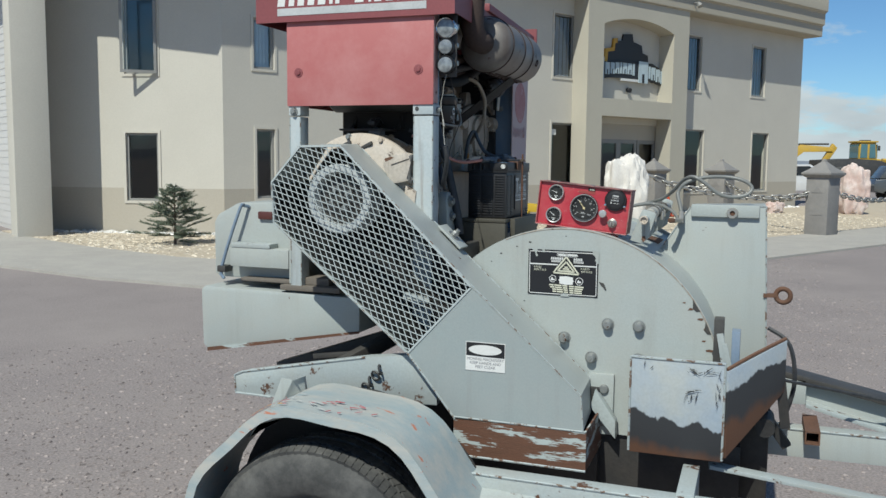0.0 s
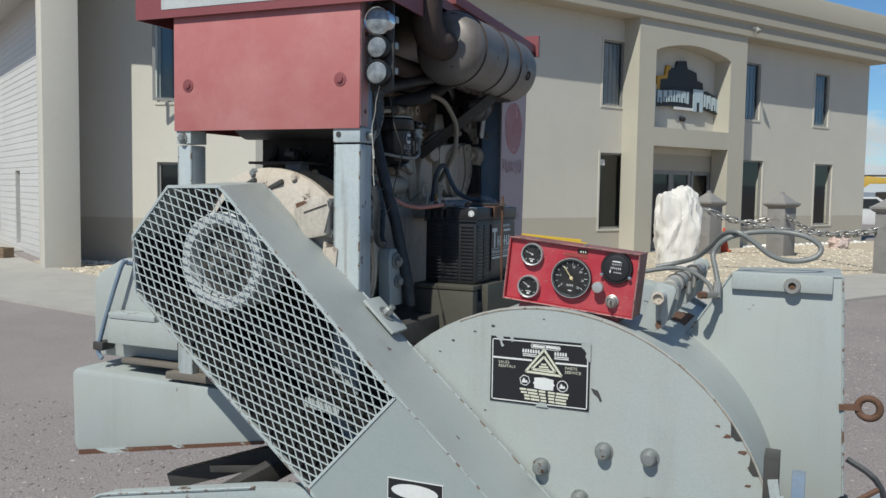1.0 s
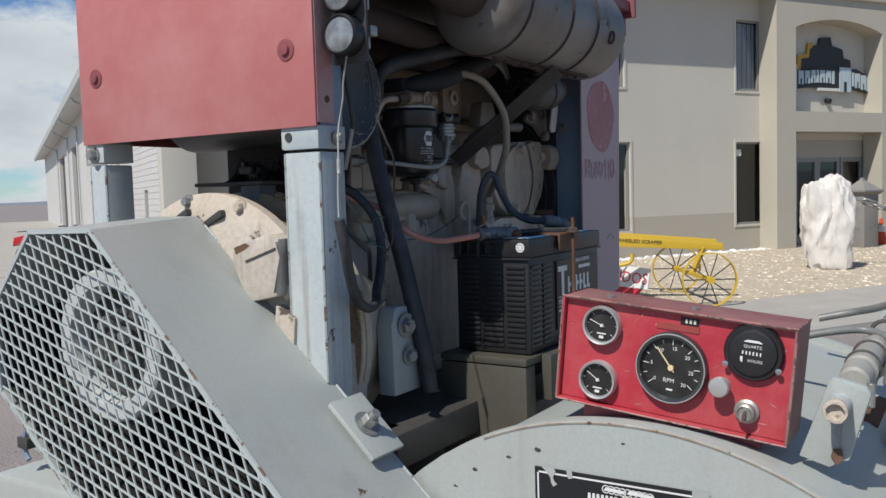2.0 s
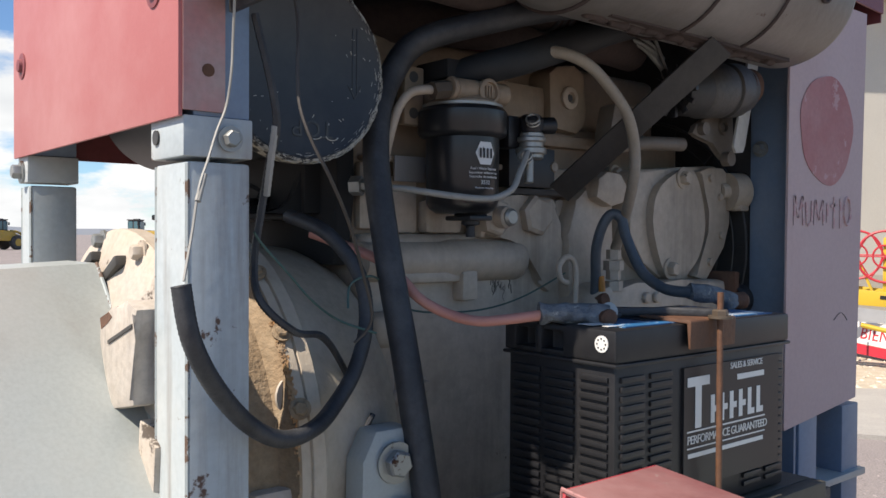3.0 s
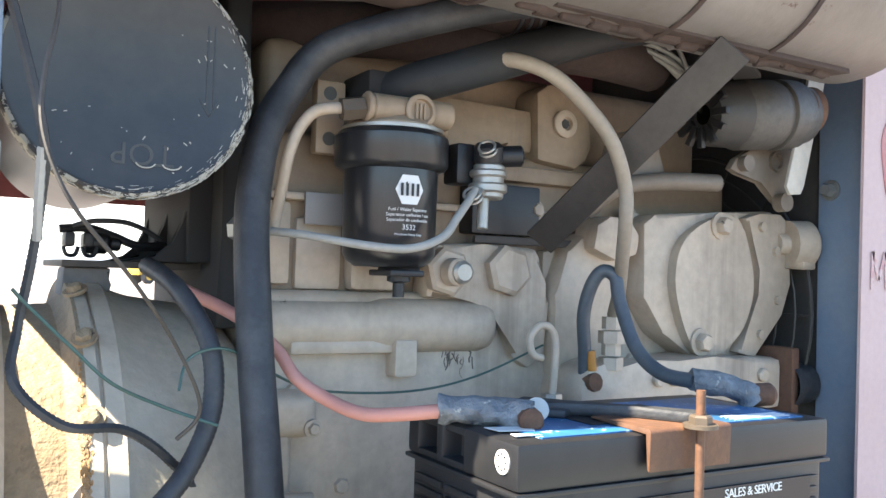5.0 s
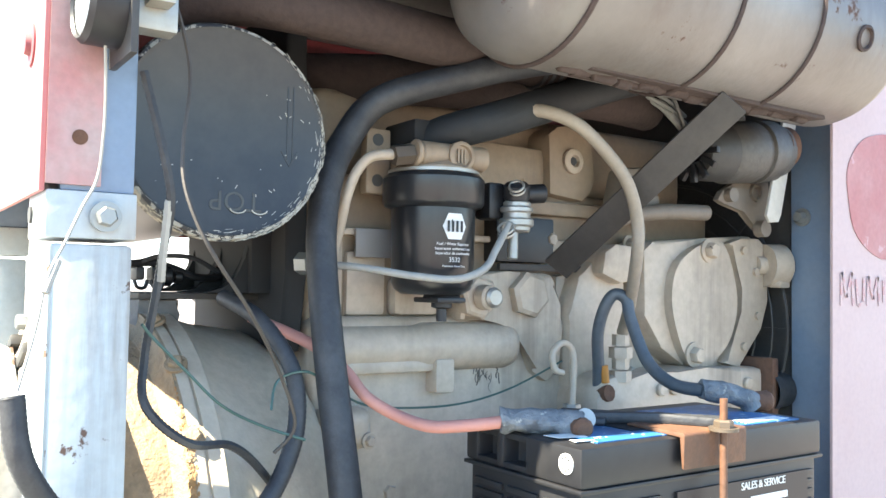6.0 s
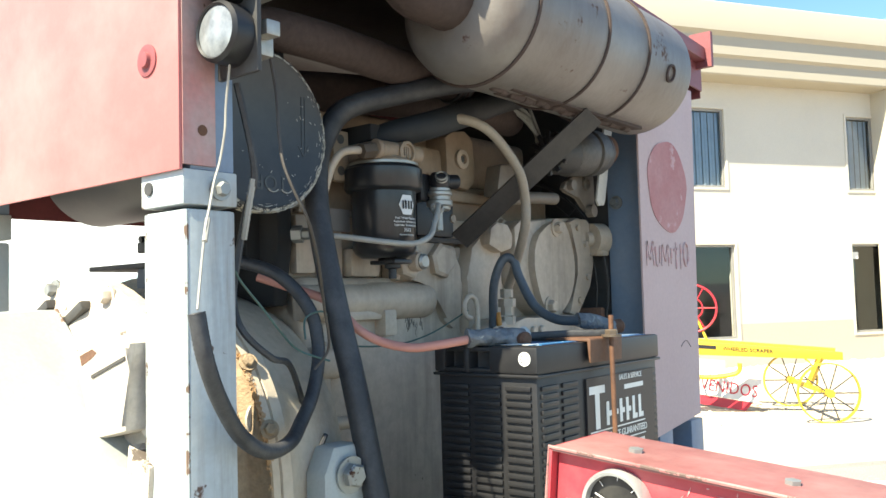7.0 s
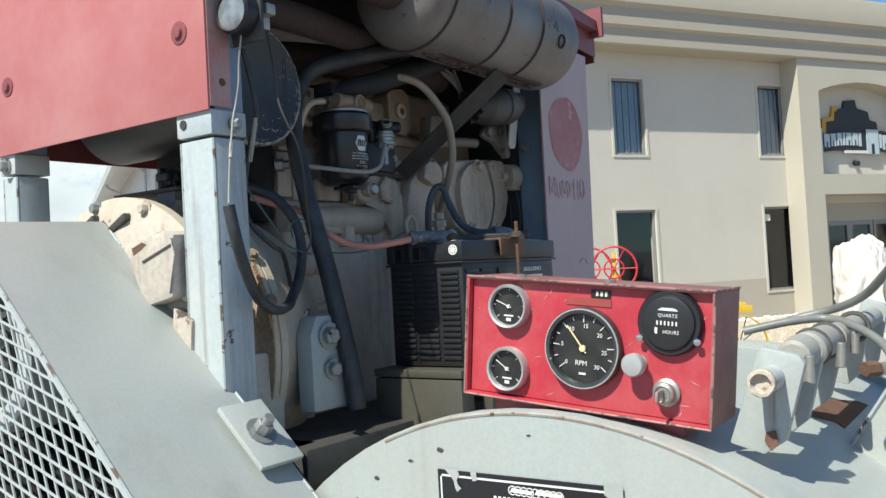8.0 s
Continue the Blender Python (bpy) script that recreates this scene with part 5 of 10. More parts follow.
for x, w in ((0.443, 0.028), (0.475, 0.034)):
    flat(bm, [(x, 1.2945), (x + w, 1.2935), (x + w + 0.002, 1.2975), (x + 0.003, 1.2995)], Y - 0.0006)
# white panel with ragged sides
flat(bm, [(0.4508, 1.199), (0.473, 1.196), (0.4965, 1.1975), (0.4965, 1.206), (0.5, 1.2095), (0.4965, 1.213), (0.4965, 1.2215), (0.475, 1.225), (0.4508, 1.223), (0.4508, 1.214), (0.447, 1.2105), (0.4508, 1.207)], Y)
for cx, cz in ((0.4275, 1.2145), (0.5177, 1.2095)):
    lathe(bm, (cx, Y - 0.0003, cz), (0, -1, 0), [(0, 0.0115), (0, 0.0133), (0.0004, 0.0133), (0.0004, 0.0115)], 6 if cx < 0.45 else 22)
    flat(bm, [(cx - 0.0075, cz - 0.006), (cx + 0.0075, cz - 0.005), (cx + 0.005, cz + 0.001), (cx + 0.002, cz - 0.001), (cx - 0.002, cz + 0.006), (cx - 0.005, cz + 0.002)], Y)
part("lettering", bm, white_ink, dec)
bm = B()
for k in (0.0, 0.013):
    a, b, c = V((0.429 + k * 1.15, 1.2355 + k * 0.55)), V((0.5155 - k * 1.15, 1.2325 + k * 0.55)), V((0.4725, 1.290 - k * 1.25))
    for p, q in ((a, b), (b, c), (c, a)):
        bar(bm, (p.x, Y - 0.0003, p.y), (q.x, Y - 0.0003, q.y), 0.005, 0.0006, up=(0, 1, 0))
text_mesh(bm, "SALES\nRENTALS", (0.362, Y, 1.2495), (1, 0, 0), (0, 0, 1), 0.0092, 0.0003, 1.15)
text_mesh(bm, "PARTS\nSERVICE", (0.5225, Y, 1.249), (1, 0, 0), (0, 0, 1), 0.0092, 0.0003, 1.15)
for i, (x, w) in enumerate(((0.416, 0.117), (0.419, 0.112), (0.427, 0.1), (0.428, 0.1))):
    z = 1.1915 - i * 0.0072
    for a, b in ((0, 0.13), (0.15, 0.36), (0.39, 0.53), (0.58, 0.72), (0.745, 1.0)):
        flat(bm, [(x + w * a, z - w * a * 0.03), (x + w * b, z - w * b * 0.03), (x + w * b, z + 0.0044 - w * b * 0.03), (x + w * a, z + 0.0044 - w * a * 0.03)], Y)
for z, w in ((1.2555, 0.012), (1.2495, 0.022), (1.2435, 0.03)):
    flat(bm, [(0.4725 - w / 2, z - 0.002), (0.4725 + w / 2, z - 0.002), (0.4725 + w / 2, z + 0.002), (0.4725 - w / 2, z + 0.002)], Y)
part("lettering", bm, cream_ink, dec)
# places where the plate's print has peeled to bare paint
for pts in ([(0.353, 1.3135), (0.372, 1.3135), (0.374, 1.308), (0.370, 1.301), (0.3715, 1.296), (0.376, 1.292), (0.370, 1.2875), (0.367, 1.293), (0.366, 1.300), (0.361, 1.306)],
            [(0.390, 1.3135), (0.398, 1.3135), (0.399, 1.3035), (0.393, 1.302), (0.391, 1.3065)],
            [(0.560, 1.3135), (0.5815, 1.3135), (0.5815, 1.270), (0.5735, 1.276), (0.569, 1.283), (0.572, 1.290), (0.567, 1.298), (0.560, 1.303)],
            [(0.455, 1.156), (0.485, 1.156), (0.480, 1.1655), (0.466, 1.167), (0.458, 1.163)]):
    part("peeled_patch", flat(B(), pts, Y - 0.0008, 0.0004), grey_paint, dec)
part("chip_mark", prism(B(), xz([(0.583, 1.212), (0.599, 1.208), (0.603, 1.201), (0.609, 1.186), (0.605, 1.183), (0.599, 1.193), (0.590, 1.200)], 0.0346), (0, -0.0008, 0)), dark_steel, machine, "patch of paint worn to dark steel")
rr_ = random.Random(8)
for x, z in ((0.21, 1.262), (0.245, 1.292), (0.30, 1.318), (0.345, 1.335), (0.29, 1.13), (0.33, 1.132), (0.47, 1.36), (0.86, 1.16), (0.88, 1.14), (0.91, 1.11), (0.93, 1.08), (0.925, 1.04), (0.945, 1.01)):
    w_ = rr_.uniform(0.003, 0.007) * (1.9 if x > 0.8 else 1)
    pts = [(x + w_ * math.cos(k) * rr_.uniform(0.5, 1.2), z + 0.45 * w_ * math.sin(k) * rr_.uniform(0.4, 1.2)) for k in (0, 0.9, 1.9, 2.9, 3.8, 5.2)]
    part("chip_mark", prism(B(), xz(pts, 0.0346), (0, -0.0006, 0)), rusty_steel if x > 0.8 else dark_steel, machine)

bm = box(B(), 0.211, 0.342, GY - 0.0022, GY - 0.0004, 0.942, 1.035)
stk = single("warning_sticker", bm, white_decal, "white warning sticker with a black oval header and grey print", "sticker")
yy = GY - 0.0024
bm = flat(B(), [(0.213, 0.99), (0.340, 0.988), (0.340, 1.033), (0.213, 1.033)], yy)
part("header", bm, dark_ink, stk)
bm = flat(B(), [(0.276 + 0.055 * math.cos(a) * (1 if abs(math.cos(a)) < 0.9 else 1), 1.0105 + 0.016 * math.sin(a)) for a in (2 * math.pi * i / 28 for i in range(28))], yy - 0.0006)
part("oval", bm, white_decal, stk)
bm = B()
for i, s in enumerate(("MOVING MACHINERY", "KEEP HANDS AND", "FEET CLEAR")):
    text_mesh(bm, s, (0.277, yy, 0.976 - i * 0.0125), (1, 0, 0), (0, 0, 1), 0.0125, 0.0003, 1.0, "CENTER")
part("lettering", bm, material("grey_print", (0.25, 0.25, 0.27), 0.6, big=20), stk)

# ---- engine canopy ----
hood = thing("engine_canopy", (-0.28, 0.6, 1.0), "faded red engine canopy on grey corner posts", "canopy")
bm = box(B(), -0.570, 0.002, -0.003, 0.001, 1.800, 2.106, 0.001)
part("front_panel", bm, red_hood, hood, "faded red front panel, paled for glare")
bm = box(B(), -0.001, 0.003, 0.001, 0.040, 1.806, 2.106)
part("panel_flange", bm, flange_paint, hood, "rust-edged side flange of the panel")
for x in (-0.522, -0.053):
    bm = lathe(B(), (x, -0.003, 1.92), (0, -1, 0), [(0, 0.017), (0.0015, 0.017), (0.002, 0.014), (0.002, 0.009), (0.006, 0.008), (0.007, 0)], 20)
    part("fastener", bm, red_trim, hood, "quarter-turn fastener")
for x0, x1 in ((-0.566, -0.520), (-0.074, 0.0)):
    bm = box(B(), x0, x1, 0.006, 0.066, 1.12 if x0 < -0.3 else 0.95, 1.762, 0.004)
    part("post", bm, post_paint, hood, "stained white-grey steel post")
    bm = box(B(), x0 - 0.001, x1 + 0.001, 0.002, 0.068, 1.766, 1.802, 0.002)
    part("post_cap", bm, post_paint, hood)
    for xe in (x0 + 0.002, x1 - 0.002):
        worn_edge(hood, [(xe, 0.007, 1.12), (xe, 0.007, 1.76)], 0.0024)
    bm = box(B(), x0 + 0.004, x1 - 0.0015, 0.012, 0.066, 1.802, 2.12, 0.002)
    part("upper_post", bm, blue_paint, hood)
part("washer", cyl(B(), (0.001, 0.044, 1.783), (0.0035, 0.044, 1.783), 0.0105, n=20), rusty_steel, hood)
part("bolt", hexbolt(B(), (0.0035, 0.044, 1.783), (1, 0, 0), 0.0078, 0.008), bolt_steel, hood)
for z_ in (1.842, 2.03):
    part("bolt_hole", cyl(B(), (0.002, 0.024, z_), (0.0036, 0.024, z_), 0.0058, n=14), rusty_steel, hood)
part("bolt", hexbolt(B(), (-0.545, 0.002, 1.781), (0, -1, 0), 0.010, 0.012), bolt_steel, hood)
bm = cyl(B(), (-0.059, 0.003, 1.786), (-0.059, 0.0, 1.786), 0.007, n=14)
part("bolt_hole", bm, dark_steel, hood)
# roof with a deep fascia
RX0, RX1, RY0, RY1 = -0.69, 0.082, -0.016, 1.40


def edge_x(y):
    return RX1 - 0.072 * (y - RY0)


bm = B()
box(bm, RX0, RX1, RY0, RY0 + 0.004, 2.10, 2.255)
box(bm, RX0, -0.025, RY1 - 0.004, RY1, 2.11, 2.255)
box(bm, RX0, RX0 + 0.004, RY0 + 0.004, RY1 - 0.004, 2.10, 2.255)
for ya, yb, zz in ((RY0 + 0.004, 0.22, 2.105), (0.22, 0.96, 2.158), (0.96, RY1 - 0.004, 2.125)):
    prism(bm, [(edge_x(ya), ya, zz), (edge_x(yb), yb, zz), (edge_x(yb) - 0.004, yb, zz), (edge_x(ya) - 0.004, ya, zz)], (0, 0, 2.185 - zz))
part("fascia", bm, red_trim, hood, "dull red roof edge")
bm = prism(B(), [(RX0 + 0.004, RY0 + 0.004, 2.168), (edge_x(RY0) - 0.005, RY0 + 0.004, 2.168), (edge_x(RY1) - 0.005, RY1 - 0.004, 2.168), (RX0 + 0.004, RY1 - 0.004, 2.168)], (0, 0, 0.006))
part("roof_sheet", bm, dark_steel, hood, "sooty roof sheet")
bm = B()
bar(bm, (0.035, 0.45, 2.20), (-0.02, 1.38, 2.20), 0.05, 0.03, 0.003)
box(bm, -0.03, 0.02, 1.36, 1.372, 2.17, 2.25)
part("roof_rail", bm, red_trim, hood)
bm = box(B(), -0.60, -0.02, RY0 - 0.0012, RY0 - 0.0002, 2.122, 2.148)
part("pale_strip", bm, material("scuffed_silver_strip", (0.55, 0.56, 0.56), 0.5, col2=(0.35, 0.36, 0.36), big=14, grain=0.2), hood, "scuffed silver-white strip")
x = -0.60
for w in (0.04, 0.03, 0.035, 0.035, 0.04, 0.018, 0.022):
    bm = prism(B(), [(x, RY0 - 0.0012, 2.155), (x + w * 0.75, RY0 - 0.0012, 2.155), (x + w * 0.95, RY0 - 0.0012, 2.21), (x + w * 0.2, RY0 - 0.0012, 2.21)], (0, 0.001, 0))
    part("letter_bar", bm, white_ink, hood)
    x += w + 0.006
x = -0.29
for w in (0.045, 0.014, 0.036, 0.036, 0.036, 0.024):
    bm = prism(B(), [(x, RY0 - 0.0012, 2.155), (x + w * 0.75, RY0 - 0.0012, 2.155), (x + w * 0.95, RY0 - 0.0012, 2.21), (x + w * 0.2, RY0 - 0.0012, 2.21)], (0, 0.001, 0))
    part("letter_bar", bm, white_ink, hood)
    x += w + 0.008
# rear panel, radiator frame and rear posts
bm = prism(B(), [(0.004, 1.004, 1.385), (0.004, 1.250, 1.412), (0.004, 1.276, 2.10), (0.004, 1.012, 2.10)], (-0.004, 0, 0))
rp = part("side_panel", bm, pink_panel, hood, "bleached pink-red side panel, paled further for glare, with a red disc")
bm = prism(B(), [(0.0045, 1.134 + 0.0905 * (1 + 0.035 * math.sin(3 * k) + 0.02 * math.sin(7 * k + 1)) * math.cos(k), 1.880 + 0.0925 * (1 + 0.03 * math.sin(5 * k + 2)) * math.sin(k)) for k in (2 * math.pi * i / 44 for i in range(44))], (0.0007, 0, 0))
part("disc", bm, material("faded_red_disc", (0.40, 0.13, 0.125), 0.6, col2=(0.45, 0.21, 0.20), big=12, amount=0.8, grain=0.15, chips=(0.50, 0.31, 0.30), chip_at=0.60, chip_scale=22), rp, "faded red painted disc")
mark_paint = material("red_crayon_mark", (0.47, 0.25, 0.245), 0.8, col2=(0.51, 0.33, 0.32), big=40, chips=(0.53, 0.39, 0.375), chip_at=0.47, chip_scale=70)
yy = 1.027
for w, strokes in ((0.030, [(0, 0, 0.05, 1), (0.05, 1, 0.45, 0.25), (0.45, 0.25, 0.9, 1), (0.9, 1, 1, 0)]), (0.020, [(0, 0.8, 0.2, 0), (0.2, 0, 0.9, 0.1), (0.9, 0.1, 1, 0.85)]),
                   (0.032, [(0, 0, 0.1, 0.9), (0.1, 0.9, 0.5, 0.2), (0.5, 0.2, 0.9, 0.9), (0.9, 0.9, 1, 0)]), (0.008, [(0.5, 0.1, 0.5, 0.8)]),
                   (0.022, [(0.5, -0.1, 0.5, 1.05), (0, 0.7, 1, 0.8)]), (0.008, [(0.5, -0.1, 0.6, 1.0)])):
    bm = B()
    for a, b, c, d in strokes:
        bar(bm, (0.0052, yy + w * a, 1.718 + 0.047 * b), (0.0052, yy + w * c, 1.718 + 0.047 * d), 0.0055, 0.0008, up=(1, 0, 0))
    part("painted_mark", bm, mark_paint, rp, "hand-painted red stroke")
    yy += w + 0.008
bm = tube(B(), [(0.0052, yy + 0.012 + 0.012 * math.cos(k), 1.744 + 0.024 * math.sin(k)) for k in (0.7 * i for i in range(10))], 0.0026, 4, 3)
part("painted_mark", bm, mark_paint, rp, "hand-painted red stroke")
part("crack", tube(B(), [(0.0046, 1.165, 1.555), (0.0046, 1.185, 1.566), (0.0046, 1.20, 1.563), (0.0046, 1.213, 1.552)], 0.0006, 4, 3), dark_steel, rp)
bm = box(B(), -0.085, -0.001, 1.045, 1.052, 1.30, 2.12, 0.002)
part("radiator_side", bm, blue_paint, hood, "blue-grey radiator side sheet")
part("bolt", hexbolt(B(), (-0.065, 1.044, 1.847), (0, -1, 0), 0.009, 0.012), bolt_steel, hood)
part("rear_post", box(B(), -0.05, 0.0, 1.06, 1.12, 1.0, 1.40, 0.003), blue_paint, hood)
part("rear_post", box(B(), -0.05, 0.0, 1.21, 1.27, 1.0, 1.40, 0.003), blue_paint, hood)
bm = box(B(), -0.06, 0.01, 1.05, 1.28, 1.27, 1.282, 0.002)
part("foot_plate", bm, grey_paint, hood)
# far side sheet, added full length to keep light out of the bay
bm = box(B(), -0.57, -0.565, 0.066, 1.3, 1.802, 2.12)
part("far_blocking_panel", bm, red_trim, hood)
for y in (1.05,):
    bm = box(B(), -0.566, -0.085, 1.052, 1.12, 1.15, 2.1)
    part("radiator", bm, dark_steel, hood, "black radiator core")
fg = part("fan_guard", ring(B(), (-0.32, 1.035, 1.68), (0, 1, 0), 0.235, 0.003, 48, 6), dark_steel, hood, "black wire fan guard")
for k in range(6):
    part("wire_ring", ring(B(), (-0.32, 1.035, 1.68), (0, 1, 0), 0.06 + 0.03 * k, 0.0016, 40, 5), dark_steel, fg)
for k in range(8):
    a = math.pi * k / 8
    part("spoke", bar(B(), (-0.32 - 0.235 * math.cos(a), 1.037, 1.68 - 0.235 * math.sin(a)), (-0.32 + 0.235 * math.cos(a), 1.037, 1.68 + 0.235 * math.sin(a)), 0.0035, 0.0035), dark_steel, fg)
# lamps at the corner
bm = box(B(), 0.0045, 0.070, 0.042, 0.048, 1.895, 2.108, 0.002)
lamps = thing("light_stack", (0.04, 0.0, 1.9), "column of three round clear work lamps in black housings", "lamp")
part("bracket", bm, dark_steel, lamps)
for z, r in ((2.06, 0.033), (1.997, 0.026), (1.936, 0.028)):
    bm = lathe(B(), (0.036, 0.042, z), (0.05, -1, 0), [(0, 0), (0, r * 1.12), (0.024, r * 1.12), (0.028, r * 1.0), (0.026, r * 0.93)], 28)
    h = part("housing", bm, black_plastic if z < 2.03 else chrome, lamps)
    bm = lathe(B(), (0.036, 0.042, z), (0.05, -1, 0), [(0.025, r * 0.95), (0.0275, r * 0.6), (0.0285, 0)], 28)
    part("lens", bm, lens_glass, h, "clear ribbed lens")
    bm = B()
    box(bm, 0.026, 0.048, 0.048, 0.082, z - 0.016, z + 0.016, 0.003)
    box(bm, 0.048, 0.068, 0.056, 0.074, z + 0.0, z + 0.016, 0.002)
    part("lamp_back", bm, zinc, h)


# ---- engine ----
XP = (1, 0, 0)
engine = thing("diesel_engine", (-0.33, 0.6, 1.2), "tan painted diesel engine with oil stains and dust", "engine")
bm = box(B(), -0.50, -0.165, 0.30, 0.985, 1.12, 1.70, 0.016, seg=3)
part("block", bm, engine_paint, engine)
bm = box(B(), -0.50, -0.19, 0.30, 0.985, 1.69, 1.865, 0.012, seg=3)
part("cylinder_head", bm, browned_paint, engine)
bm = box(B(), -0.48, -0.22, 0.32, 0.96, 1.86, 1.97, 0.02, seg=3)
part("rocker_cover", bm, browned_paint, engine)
bm = lathe(B(), (-0.172, 0.30, 1.664), (0, 1, 0), [(0, 0), (0, 0.024), (0.004, 0.026), (0.125, 0.026), (0.14, 0.0295), (0.262, 0.0295), (0.273, 0.026), (0.28, 0.016), (0.282, 0)], 32)
part("cam_gallery", bm, engine_paint, engine)
bm = B()
box(bm, -0.175, -0.150, 0.335, 0.462, 1.636, 1.651, 0.005)
box(bm, -0.175, -0.143, 0.447, 0.474, 1.611, 1.651, 0.005)
part("bracket_lug", bm, engine_paint, engine)
bm = prism(B(), [(-0.19, y, z) for y, z in ((0.487, 1.694), (0.490, 1.742), (0.502, 1.754), (0.56, 1.756), (0.632, 1.754), (0.640, 1.742), (0.640, 1.712), (0.655, 1.69), (0.648, 1.632), (0.626, 1.614), (0.602, 1.628), (0.574, 1.688), (0.547, 1.698))], (0.036, 0, 0), 0.009)
part("plug_boss", bm, engine_paint, engine)
bm = lathe(B(), (-0.155, 0.508, 1.7235), XP, [(0, 0), (0, 0.027), (0.013, 0.027), (0.016, 0.023), (0.016, 0)], 6)
cyl(bm, (-0.14, 0.508, 1.7235), (-0.124, 0.511, 1.723), 0.015, n=18, c=0.002)
part("drain_plug", bm, engine_paint, engine)
bm = lathe(B(), (-0.126, 0.513, 1.723), XP, [(0, 0.0125), (0.006, 0.0125), (0.009, 0.009), (0.009, 0)], 10)
part("plug_tip", bm, zinc, engine)
part("hex_plug", lathe(B(), (-0.156, 0.589, 1.727), XP, [(0, 0), (0, 0.0295), (0.013, 0.0295), (0.017, 0.024), (0.017, 0)], 6), engine_paint, engine)
# ribs and cover plates on the head side
for q in ((-0.195, -0.178, 0.305, 0.342, 1.705, 1.79, 0.006), (-0.195, -0.182, 0.348, 0.40, 1.70, 1.775, 0.008), (-0.195, -0.17, 0.405, 0.47, 1.70, 1.745, 0.01),
          (-0.195, -0.176, 0.31, 0.62, 1.792, 1.80, 0.003), (-0.195, -0.176, 0.63, 0.70, 1.765, 1.80, 0.005), (-0.195, -0.172, 0.655, 0.80, 1.60, 1.755, 0.012)):
    part("head_casting", box(B(), *q), engine_paint, engine)
bm = box(B(), -0.172, -0.168, 0.352, 0.402, 1.767, 1.80, 0.001)
part("name_tag", bm, material("worn_tag_metal", (0.30, 0.27, 0.25), 0.5, 0.3, big=30), engine)
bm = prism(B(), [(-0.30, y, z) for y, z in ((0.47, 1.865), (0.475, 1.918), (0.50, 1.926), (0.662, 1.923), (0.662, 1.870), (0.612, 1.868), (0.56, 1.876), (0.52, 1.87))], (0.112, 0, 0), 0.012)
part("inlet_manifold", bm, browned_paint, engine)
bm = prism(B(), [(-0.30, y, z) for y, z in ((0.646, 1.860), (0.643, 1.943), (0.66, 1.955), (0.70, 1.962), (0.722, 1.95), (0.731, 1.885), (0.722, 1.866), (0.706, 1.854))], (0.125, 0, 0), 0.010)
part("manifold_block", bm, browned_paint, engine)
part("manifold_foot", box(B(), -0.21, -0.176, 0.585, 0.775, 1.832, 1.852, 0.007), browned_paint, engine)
bm = lathe(B(), (-0.176, 0.684, 1.908), XP, [(0, 0.017), (0.006, 0.017), (0.008, 0.014), (0.008, 0.0085), (0.003, 0.0075), (0.003, 0)], 24)
part("socket_plug", bm, engine_paint, engine)
bm = cyl(B(), (-0.1725, 0.684, 1.908), (-0.171, 0.684, 1.908), 0.006, n=6)
part("socket", bm, dark_steel, engine)
for y, z in ((0.64, 1.80), (0.79, 1.80), (0.665, 1.63), (0.79, 1.62), (0.345, 1.60), (0.40, 1.50), (0.345, 1.40)):
    part("bolt", hexbolt(B(), (-0.172, y, z), XP, 0.0085, 0.010), engine_paint, engine)
bm = box(B(), -0.192, -0.162, 0.548, 0.642, 1.768, 1.826, 0.003)
part("cover_box", bm, black_plastic, engine)
part("mount_strap", box(B(), -0.165, -0.158, 0.55, 0.69, 1.757, 1.766, 0.002), dusty_strap, engine)
# cast shoulder beside the plugs, with its rounded top
bm = prism(B(), [(-0.19, y, z) for y, z in ((0.655, 1.60), (0.655, 1.70), (0.672, 1.752), (0.70, 1.776), (0.742, 1.778), (0.758, 1.757), (0.762, 1.60))], (0.045, 0, 0), 0.012)
part("head_casting", bm, engine_paint, engine)
bm = prism(B(), [(-0.17, y, z) for y, z in ((0.694, 1.755), (0.700, 1.785), (0.72, 1.797), (0.752, 1.795), (0.768, 1.775), (0.764, 1.750), (0.73, 1.742))], (0.045, 0, 0), 0.009)
part("pipe_boss", bm, engine_paint, engine)
# lower crankcase: boss, column, stub and foot
part("case_boss", box(B(), -0.18, -0.136, 0.30, 0.363, 1.556, 1.602, 0.017, seg=4), engine_paint, engine)
part("case_column", box(B(), -0.18, -0.142, 0.30, 0.339, 1.15, 1.575, 0.014, seg=3), engine_paint, engine)
part("stub_pipe", cyl(B(), (-0.14, 0.30, 1.497), (-0.128, 0.356, 1.497), 0.0095, n=18, c=0.002), engine_paint, engine)
part("bolt", hexbolt(B(), (-0.136, 0.355, 1.566), XP, 0.006, 0.006), engine_paint, engine)
bm = B()
ro_ = random.Random(8)
for y_, z_, w_, h_, q_ in ((0.537, 1.633, 0.020, 0.014, 22), (0.565, 1.655, 0.006, 0.010, 5)):
    for _ in range(q_):
        a_, b_ = y_ + ro_.uniform(-w_, w_), z_ + ro_.gauss(0, 0.006)
        t_ = ro_.uniform(0.3, 1.0) * h_
        tube(bm, [(-0.1646, a_, b_), (-0.1646, a_ + ro_.uniform(-0.003, 0.003), b_ - 0.5 * t_), (-0.1646, a_ + ro_.uniform(-0.003, 0.003), b_ - t_)], ro_.uniform(0.0003, 0.0009), 5, 3)
tagged(part("oil_weep", bm, material("black_engine_oil", (0.07, 0.056, 0.045), 0.4, col2=(0.14, 0.115, 0.09), big=60), engine), "black oil weeping from the joint", kind="stuff")
